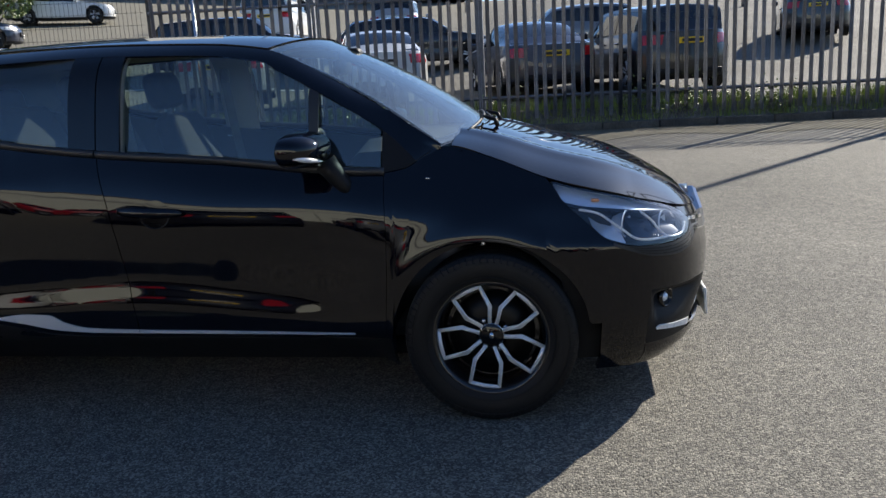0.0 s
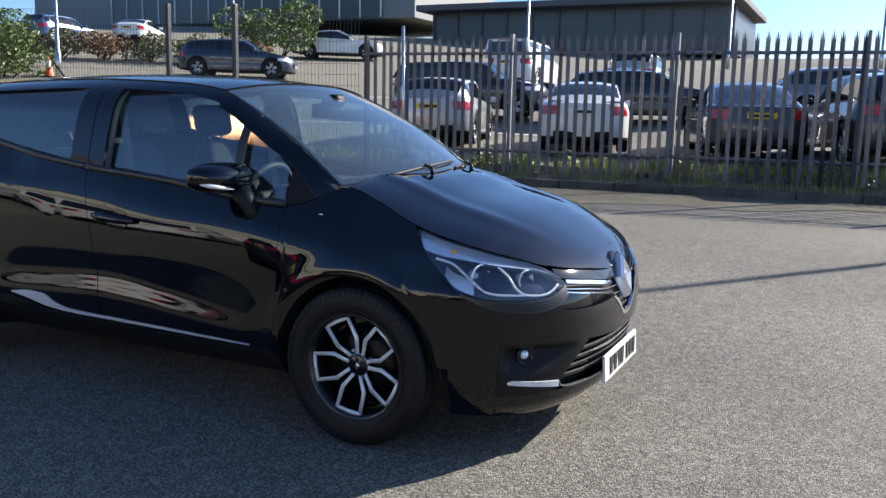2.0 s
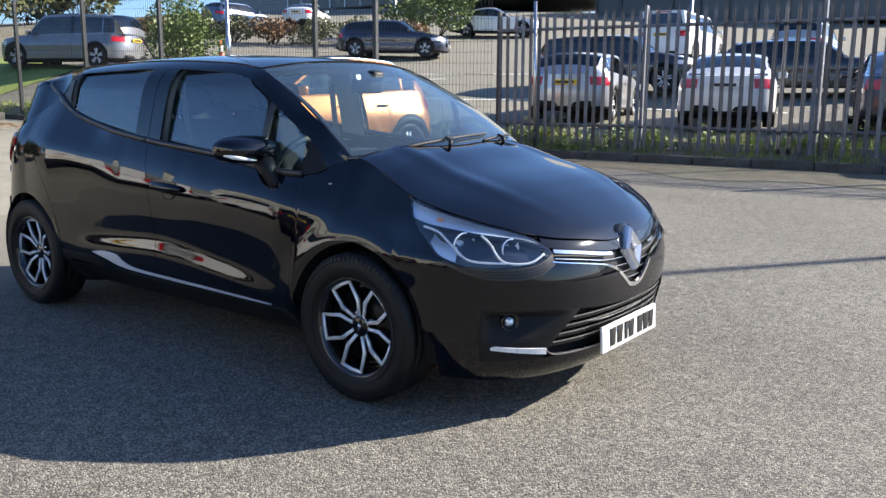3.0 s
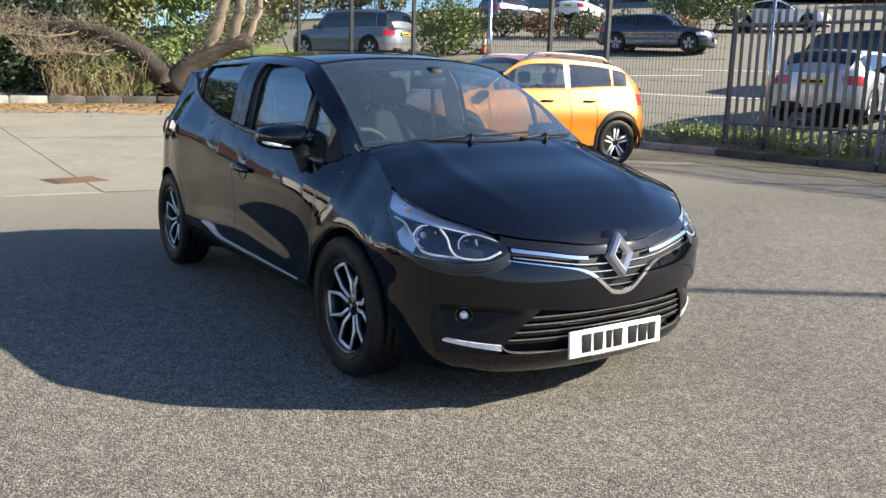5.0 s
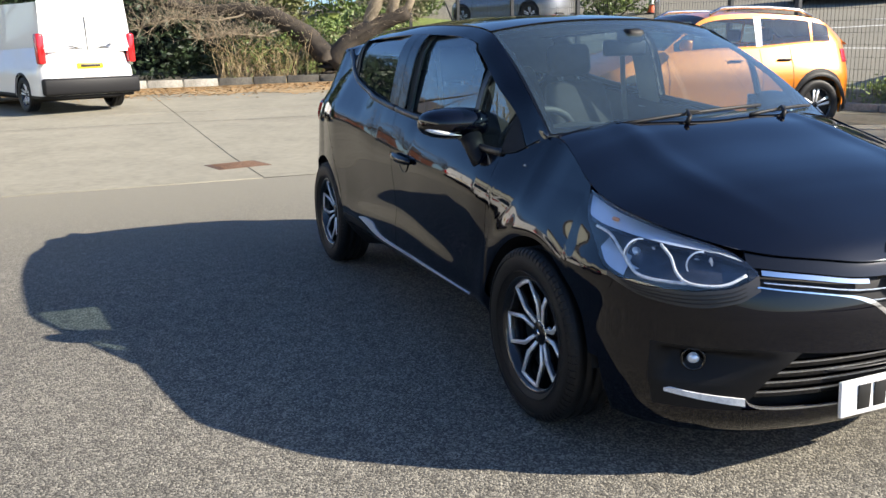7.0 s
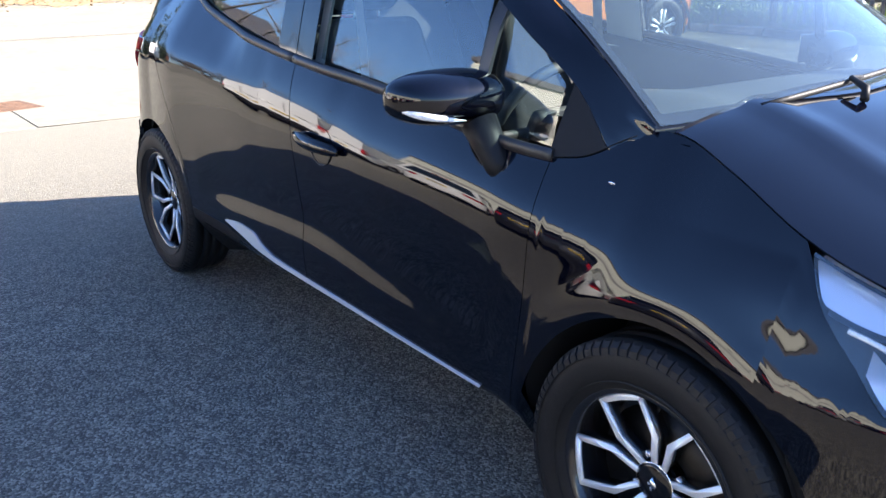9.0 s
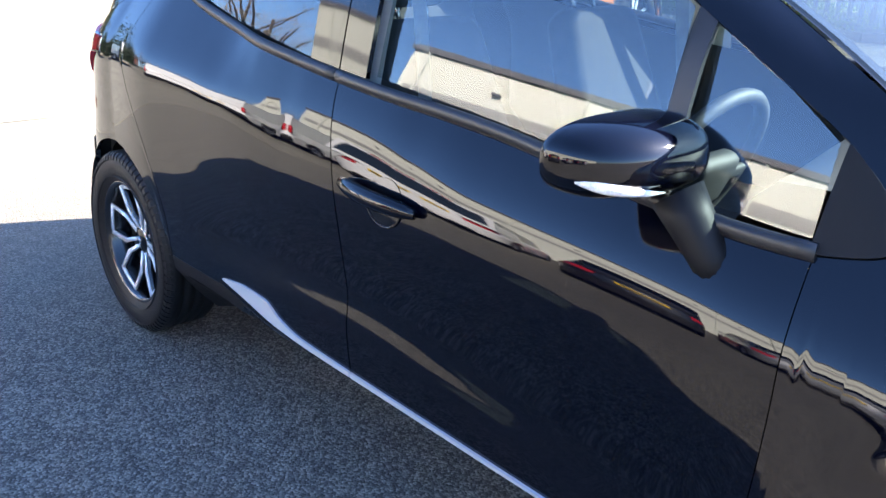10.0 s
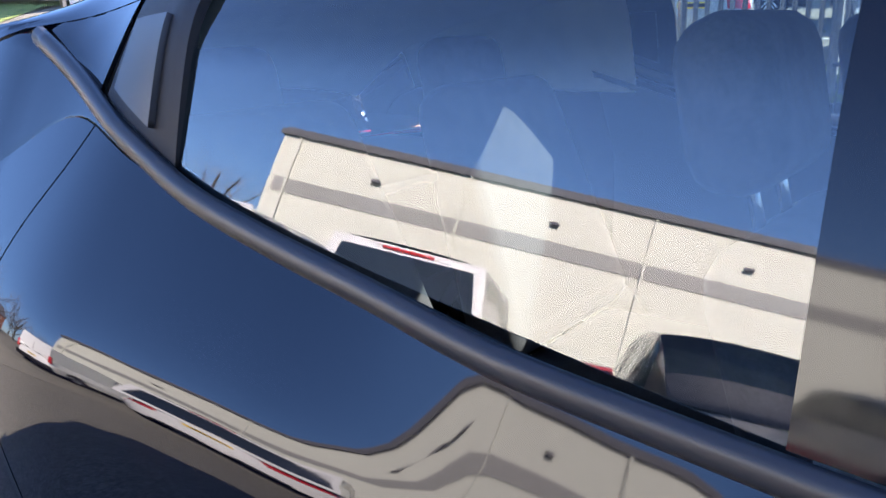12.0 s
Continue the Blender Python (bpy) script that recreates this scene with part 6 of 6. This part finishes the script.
# ---- parked cars round about ----
# The satin silver door pillar imitates sun glare on a glossy one.
parked_car("compact_crossover", "metallic orange compact crossover with silver roof bars by the fence", stand(-5.97, 5.78, 263), "orange", 4.3, 1.92, 1.64, "hatch", 0.35, rails=True, clad=True, glass="glass", see=True, wb=2.72, pillar="satin", rear=-0.33, lift=0.19)
G1 = "cars parked behind the palisade"
parked_car("parked_hatchback", "silver-grey hatchback parked behind the palisade fence", stand(-5.69, 14.27, 106), "silver", 4.3, 1.8, 1.46, "hatch", 0.32, G1)
parked_car("parked_saloon", "white saloon parked behind the palisade fence", stand(-2.43, 14.41, 106), "white", 4.6, 1.78, 1.43, "saloon", 0.32, G1, plate="plate_w")
parked_car("parked_saloon", "black saloon parked behind the palisade fence", stand(0.75, 14.46, 106), "navy", 4.7, 1.82, 1.44, "saloon", 0.33, G1)
parked_car("parked_crossover", "black estate car parked behind the palisade fence", stand(3.14, 14.46, 106), "black", 4.7, 1.88, 1.62, "suv", 0.36, G1)
G2 = "cars parked across the far lane"
parked_car("parked_hatchback", "dark grey estate parked across the lane", stand(-7.4, 19.4, 12), "black", 4.6, 1.85, 1.6, "suv", 0.36, G2)
parked_car("parked_hatchback", "black hatchback parked across the lane", stand(-2.6, 20.4, 15), "black", 4.5, 1.8, 1.45, "hatch", 0.33, G2)
parked_car("parked_hatchback", "dark crossover parked across the lane", stand(2.8, 21.6, 10), "grey", 4.4, 1.8, 1.5, "hatch", 0.33, G2)
parked_car("parked_pickup", "white pickup with a canopy in the far car park", stand(-8.6, 27.0, 95), "white", 5.2, 1.88, 1.8, "pickup", 0.38)
parked_car("parked_crossover", "white crossover in the far car park", stand(-4.2, 26.5, 95), "silver", 4.4, 1.8, 1.6, "suv", 0.34)
parked_car("parked_crossover", "black crossover far beyond the palisade fence", stand(9.0, 24.5, 80), "black", 4.6, 1.85, 1.65, "suv", 0.36)
parked_car("parked_hatchback", "dark navy hatchback in the sloping car park", stand(-18.6, 22.6, 28), "navy", 4.4, 1.8, 1.44, "hatch", 0.33)
parked_car("parked_saloon", "white saloon in the sloping car park", stand(-21.2, 33.5, 28), "white", 4.7, 1.8, 1.44, "saloon", 0.33)
parked_car("parked_offroader", "silver-grey large off-roader parked beyond the mesh fence", stand(-24.4, 12.6, 205), "grey", 4.85, 1.98, 1.8, "suv", 0.38)
parked_car("parked_hatchback", "blue hatchback in the upper car park", stand(-35.0, 28.3, 95), "blue", 4.2, 1.78, 1.46, "hatch", 0.32)
parked_car("parked_saloon", "white coupe in the upper car park", stand(-32.6, 31.4, 120), "white", 4.6, 1.8, 1.38, "saloon", 0.32)
parked_car("parked_van", "white panel van with black bumpers beside the bank", stand(-16.4, -2.85, 203), "white", 4.9, 1.92, 2.12, "van", 0.33)

# ---- the building and cars behind the camera, seen in the paintwork ----
M["cladding"] = mat("cream_cladding", (0.60, 0.61, 0.52), 0.6, vary=0.04, scale=0.4)
M["cladding_dark"] = mat("grey_cladding", (0.22, 0.22, 0.21), 0.6, vary=0.08, scale=1.5)
M["cladding_grey"] = mat("mid_grey_cladding", (0.27, 0.27, 0.25), 0.6, vary=0.06, scale=0.6)
M["brick"] = mat("red_brick", (0.22, 0.085, 0.05), 0.85, vary=0.25, scale=9, bump=0.3, bscale=30)
M["slate"] = mat("roof_slate", (0.09, 0.09, 0.1), 0.7, vary=0.2, scale=4)
M["pane"] = mat("window_pane", (0.06, 0.065, 0.07), 0.3)
M["white_trim"] = mat("white_trim", (0.75, 0.75, 0.73), 0.5)
shed = thing("warehouse", "long cream-clad warehouse with a grey band", "warehouse", at=pose(-20.3, -16.4, 0, 0, 0, -27.5))
YB, HB = 0.0, 7.0
part("wall", boxed((40, YB - 6, HB / 2), (80, 12, HB), 0.02), M["cladding"], shed, smooth=False)
part("band", boxed((40, YB + 0.01, 5.0), (79.6, 0.06, 0.55), 0.01), M["cladding_grey"], shed, smooth=False)
part("gutter", boxed((40, YB + 0.06, HB), (80.2, 0.2, 0.2), 0.02), M["slate"], shed, smooth=False)
part("roof", boxed((40, YB - 6, HB + 0.16), (80, 12, 0.12), 0.02), M["slate"], shed, smooth=False)
for k in range(14):
    part("downpipe", boxed((0.6 + k * 5.4, YB + 0.09, HB / 2), (0.09, 0.1, HB - 0.1), 0.02), M["cladding"], shed, smooth=False)
for k in range(13):
    wl = part("wall_lamp", boxed((3.3 + k * 5.4, YB + 0.12, 5.9), (0.28, 0.2, 0.12), 0.03), M["slate"], shed, smooth=False)
# one row of cars parked with their tails to the yard, before the warehouse
G3 = "cars parked before the warehouse"
parked_car("parked_van", "tall white panel van in the row before the warehouse", pose(-10.4, -8.7, 0, 0, 0, 242), "white", 5.4, 1.98, 2.3, "van", 0.34)
parked_car("parked_pickup", "white pickup with a canopy before the warehouse", pose(-6.35, -8.3, 0, 0, 0, 242), "white", 5.3, 1.92, 1.98, "pickup", 0.38)
parked_car("parked_crossover", "black crossover before the warehouse", pose(-2.55, -7.2, 0, 0, 0, 242), "black", 4.6, 1.86, 1.66, "suv", 0.36, G3)
parked_car("parked_crossover", "grey crossover before the warehouse", pose(-0.1, -9.6, 0, 0, 0, 242), "grey", 4.5, 1.84, 1.6, "suv", 0.34, G3)
parked_car("parked_hatchback", "black hatchback before the warehouse", pose(2.5, -10.9, 0, 0, 0, 242), "black", 4.2, 1.78, 1.46, "hatch", 0.32, G3)
parked_car("parked_hatchback", "silver hatchback before the warehouse", pose(5.1, -12.2, 0, 0, 0, 242), "silver", 4.2, 1.78, 1.46, "hatch", 0.32, G3)
parked_car("parked_hatchback", "red hatchback close to the warehouse wall", pose(-6.3, -14.2, 0, 0, 0, 332), "red", 4.1, 1.76, 1.45, "hatch", 0.32)


def house(x, y, w, d, h, turn, label):
    root = thing("brick_house", label, "house", at=pose(x, y, rise(x, y), 0, 0, turn))
    part("wall", boxed((0, 0, h / 2), (w, d, h), 0.02), M["brick"], root, smooth=False)
    bm = bmesh.new()
    prism(bm, [(-d / 2 - 0.3, h), (d / 2 + 0.3, h), (0, h + d * 0.42)], -w / 2 - 0.2, w / 2 + 0.2, lambda a, b, c: Vector((c, a, b)))
    part("roof", bm, M["slate"], root, smooth=False)
    for sg in (-1, 1):
        for k in range(3):
            for lv in range(2):
                wn_ = part("window", boxed((lerp(-w / 3, w / 3, k / 2), sg * (d / 2 + 0.02), 1.5 + 2.6 * lv), (1.2, 0.1, 1.2), 0.02), M["white_trim"], root, smooth=False)
                part("pane", boxed((lerp(-w / 3, w / 3, k / 2), sg * (d / 2 + 0.075), 1.5 + 2.6 * lv), (1.05, 0.02, 1.05), 0.005), M["pane"], wn_, smooth=False)
    return root


house(-66, -22, 12, 8, 5.6, 80, "red brick house with a slate roof beyond the yard")

for k, (x, y, h) in enumerate([(-34, -12, 9), (-40, -20, 11), (-31, -22, 8), (-46, -12, 10), (-28, -15, 7)]):
    rr = random.Random(100 + k)
    limbs = [([(x, y, 0.2), (x + rr.uniform(-0.3, 0.3), y, h * 0.3), (x + rr.uniform(-0.5, 0.5), y + rr.uniform(-0.5, 0.5), h * 0.8)], 0.24, 0.06, "bark")]
    for q in range(9):
        a, z0 = q * 2.4 + rr.random(), h * rr.uniform(0.25, 0.6)
        L = h * rr.uniform(0.25, 0.4)
        limbs.append(([(x, y, z0), (x + math.cos(a) * L * 0.5, y + math.sin(a) * L * 0.5, z0 + L * 0.45), (x + math.cos(a) * L, y + math.sin(a) * L, z0 + L)], 0.09, 0.02, "bark"))
    tree("bare_tree", "bare winter tree with brown twigs at the yard's far end", None, limbs, 200 + k, 420, twig_len=1.8)
for k in range(5):
    bush("shrub", "brown and green scrub on the bank", -27.5 - 1.5 * k, 6.0 + 1.6 * k, 1.8, 1.4, 1.5, M["hedge"] if k % 2 else M["laurel"], 2600, 0.08, 300 + k)

for k in range(12):
    a = k / 11
    bush("tree_belt", "distant belt of green and brown scrub beyond the car park", lerp(-47, -58, a) + 3 * math.sin(k * 2.1), lerp(-2, 34, a), 3.2, 3.0, 8.5, M["ivy"] if k % 3 == 0 else (M["hedge"] if k % 3 == 1 else M["laurel"]), 4200, 0.22, 400 + k, "scrub")

for k, (x, y) in enumerate([(-38, 0.5), (-39, 6), (-41, 12), (-43, 18)]):
    bush("tree_belt", "belt of green and brown scrub beyond the lawn", x, y, 2.6, 3.4, 5.4, M["hedge"] if k % 2 else M["laurel"], 4200, 0.16, 440 + k, "scrub")

# ---- buildings beyond the car park ----
show = thing("showroom", "low dark-glazed showroom with a flat overhanging roof", "showroom")
sx, sy, sz = -16.2, 62.0, rise(-17, 56)
part("wall", boxed((sx, sy, sz + 1.2), (22, 12, 3.2), 0.05), M["pane"], show, smooth=False)
part("roof", boxed((sx, sy - 0.5, sz + 2.95), (23.4, 14.5, 0.45), 0.05), M["slate"], show, smooth=False)
part("roof_drum", lathe(bmesh.new(), [(2.2, 0.0), (2.3, 0.5), (0.01, 0.6)], 24, "z", (sx + 4, sy, sz + 3.15)), M["slate"], show)
for k in range(12):
    part("mullion", boxed((sx - 11 + 2 * k, sy - 6.05, sz + 1.2), (0.16, 0.14, 3.2), 0.02), M["slate"], show, smooth=False)
hall = thing("industrial_hall", "large grey industrial hall with a glazed front and sign", "industrial hall")
hx_, hy_, hz_ = -52.0, 66.0, rise(-48, 60)
part("wall", boxed((hx_, hy_, hz_ + 4.5), (44, 16, 9.0), 0.05), M["cladding_dark"], hall, smooth=False)
part("fascia", boxed((hx_ + 2, hy_ - 8.1, hz_ + 5.6), (36, 0.4, 2.2), 0.05), M["cladding"], hall, smooth=False)
part("glazing", boxed((hx_ + 4, hy_ - 8.05, hz_ + 2.2), (30, 0.2, 4.2), 0.02), M["pane"], hall, smooth=False)
for k in range(16):
    part("mullion", boxed((hx_ - 11 + 2 * k, hy_ - 8.2, hz_ + 2.2), (0.12, 0.1, 4.2), 0.02), M["white_trim"], hall, smooth=False)
sign = part("sign", boxed((hx_ + 10, hy_ - 8.36, hz_ + 5.7), (9, 0.1, 1.0), 0.02), M["white_trim"], hall, smooth=False)
part("bar", boxed((hx_ + 9, hy_ - 8.45, hz_ + 5.7), (5.5, 0.06, 0.35), 0.01), M["ink"], sign, smooth=False)
part("bar", boxed((hx_ + 13, hy_ - 8.45, hz_ + 5.7), (1.6, 0.06, 0.3), 0.01), M["red"], sign, smooth=False)
for x, y, h in [(-21.2, 16.6, 9), (-13.5, 40, 9), (-30, 36, 9), (-4, 46, 10), (3.5, 44, 9), (10, 40, 8), (9.4, 13.45, 8.2)]:
    z = rise(x, y)
    lp = thing("lamp_post", "tall pale galvanised steel post in the car park", "lamp post")
    part("shaft", tube(bmesh.new(), [(x, y, z), (x, y, z + 1.0), (x, y, z + 1.05), (x, y, z + h)], [0.11, 0.11, 0.07, 0.05], 10), M["satin"], lp)
    part("lamp_head", boxed((x + 0.3, y, z + h), (0.7, 0.25, 0.12), 0.04), M["satin"], lp)
cone = thing("traffic_cone", "orange traffic cone with a white band", "traffic cone", at=pose(-23.0, 17.7, rise(-23, 17.7)))
part("cone_body", lathe(bmesh.new(), [(0.16, 0.04), (0.03, 0.74), (0.001, 0.75)], 16, "z"), mat("cone_orange", (0.8, 0.12, 0.03), 0.5), cone)
part("cone_band", lathe(bmesh.new(), [(0.118, 0.32), (0.075, 0.56)], 16, "z"), M["white_trim"], cone)
part("cone_base", boxed((0, 0, 0.02), (0.4, 0.4, 0.04), 0.01), M["plastic"], cone)
# Aerial haze is put into the hills' pale blue-grey colour.
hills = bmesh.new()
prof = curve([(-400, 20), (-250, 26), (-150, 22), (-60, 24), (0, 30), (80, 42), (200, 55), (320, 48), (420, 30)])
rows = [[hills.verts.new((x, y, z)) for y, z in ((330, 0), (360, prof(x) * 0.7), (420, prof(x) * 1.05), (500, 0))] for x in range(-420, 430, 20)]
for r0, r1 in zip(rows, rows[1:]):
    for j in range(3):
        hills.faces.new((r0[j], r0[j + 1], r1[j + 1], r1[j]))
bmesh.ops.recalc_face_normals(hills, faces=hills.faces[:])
tagged(part("hills", hills, mat("haze_tinted_woods", (0.33, 0.36, 0.385), 0.95, vary=0.25, scale=0.03)), "wooded hills on the skyline, haze painted into their colour", "hills", kind="structure")

# ---- ground details ----
drain = thing("drain_cover", "rusty cast-iron drain cover set in the yard", "drain cover", at=pose(-6.12, -0.58, rise(-6.1, -0.6) + 0.004, 0, 0, 12))
part("cover_frame", boxed((0, 0, 0.0), (0.5, 0.62, 0.012), 0.003), M["rust"], drain)
for k in range(6):
    part("rib", boxed((-0.19 + k * 0.076, 0, 0.009), (0.03, 0.5, 0.008), 0.002), M["rust"], drain)

# concrete slabs at the far end of the yard
apron = thing("concrete_apron", "pale worn concrete slabs with open joints", "paving", kind="structure")
for x0, x1 in ((-13.4, -4.95), (-21.2, -13.42)):
    for y0, y1 in ((-40, -22.02), (-22, -11.02), (-11, -0.52), (-0.5, 8.0)):
        def slab(a, b):
            x = lerp(x0, x1 - 0.015, a)
            y = lerp(y0, min(y1, 99), b) + (0.09 * x + 1.0 if y0 > -1 and b > 0.5 else 0)
            y = min(y, fence_y(x) - 0.35)
            return Vector((x + 0.05 * y, y, rise(x, y) + 0.006))
        part("slab", grid(slab, 8, 8, lip=0.02), M["concrete"], apron)
# dusty litter washed up against the bank's kerb
def litter(a, b):
    x0, y = lerp(-21.25, -20.05, a), lerp(-5.5, 6.6, a)
    x = x0 + b * (3.0 + 0.5 * math.sin(a * 11) + 0.35 * math.sin(a * 37 + 1))
    return Vector((x, y, rise(x, y) + 0.016 + 0.004 * (1 - b)))


tagged(part("litter_strip", grid(litter, 60, 8, flip=True), M["litter"]), "orange-brown dust and leaf litter along the kerb", "litter", kind="stuff")
# lawn beyond the bank
def lawn(a, b):
    x, y = lerp(-42, -23.2, a), lerp(3.5, 13.5, b) + 0.12 * (lerp(-42, -23.2, a) + 23)
    return Vector((x, y, rise(x, y) + 0.03))


tagged(part("lawn", grid(lawn, 20, 12), M["grass"]), "sunlit green lawn beyond the bank", "lawn", kind="structure")
# fallen leaves by the kerb
bm = bmesh.new()
rng = random.Random(77)
for _ in range(9000):
    s = rng.random()
    x, y = lerp(-21.4, -20.0, s) + abs(rng.gauss(0, 1.5)), lerp(-6.5, 7.4, s)
    p = Vector((x + 0.1, y, rise(x, y) + 0.02))
    a = rng.uniform(0, 6.28)
    u, w = Vector((math.cos(a), math.sin(a), rng.uniform(-0.2, 0.3))) * 0.045, Vector((-math.sin(a), math.cos(a), rng.uniform(-0.2, 0.3))) * 0.03
    bm.faces.new([bm.verts.new(q) for q in (p - u, p + w, p + u, p - w)])
tagged(part("fallen_leaves", bm, M["dirt"], smooth=False), "brown fallen leaves along the kerb", "leaves", kind="stuff")
# white bay lines in the far car park
for x0, y0, x1, y1 in [(-12.5, 13.2, -8.6, 16.6), (-8.6, 16.6, -2.0, 17.0), (-16.5, 14.6, -13.0, 18.6), (-14.5, 19.0, -7.5, 24.5), (-19, 13, -16, 17)]:
    n_ = 14
    d = Vector((x1 - x0, y1 - y0, 0)).normalized()
    o = Vector((-d.y, d.x, 0)) * 0.06
    def line(a, b):
        x, y = lerp(x0, x1, a), lerp(y0, y1, a)
        q = Vector((x, y, 0)) + o * (2 * b - 1)
        return Vector((q.x, q.y, rise(q.x, q.y) + 0.02))
    tagged(part("bay_line", grid(line, n_, 1, flip=True), M["white_line"]), "white painted bay line", "road marking", kind="structure")

# thin cable shadows, drawn as dark strips that cross the slabs
for x0, y0, x1, y1 in [(-11.8, -9.0, -11.0, 6.0), (-17.9, -8.0, -16.9, 6.5)]:
    def seam(a, b):
        x, y = lerp(x0, x1, a) + 0.05 * math.sin(9 * a), lerp(y0, y1, a)
        return Vector((x + 0.035 * (b - 0.5), y, rise(x, y) + 0.018))
    tagged(part("tar_seam", grid(seam, 30, 1), M["kerb_dark"]), "thin dark strip painted as a cable shadow on the concrete", "seam", kind="structure")

# mossy grit gathered along the fence kerb
def grit(a, b):
    x = lerp(-8.0, 16.0, a)
    w = 1.7 + 0.35 * math.sin(a * 23) + 0.25 * math.sin(a * 61 + 2)
    y = fence_y(x) - 0.27 - b * w
    return Vector((x, y, rise(x, y) + 0.006 + 0.010 * (x < -4.9)))


tagged(part("mossy_strip", grid(grit, 90, 10), M["moss"]), "brown mossy grit along the fence kerb", "grit", kind="stuff")
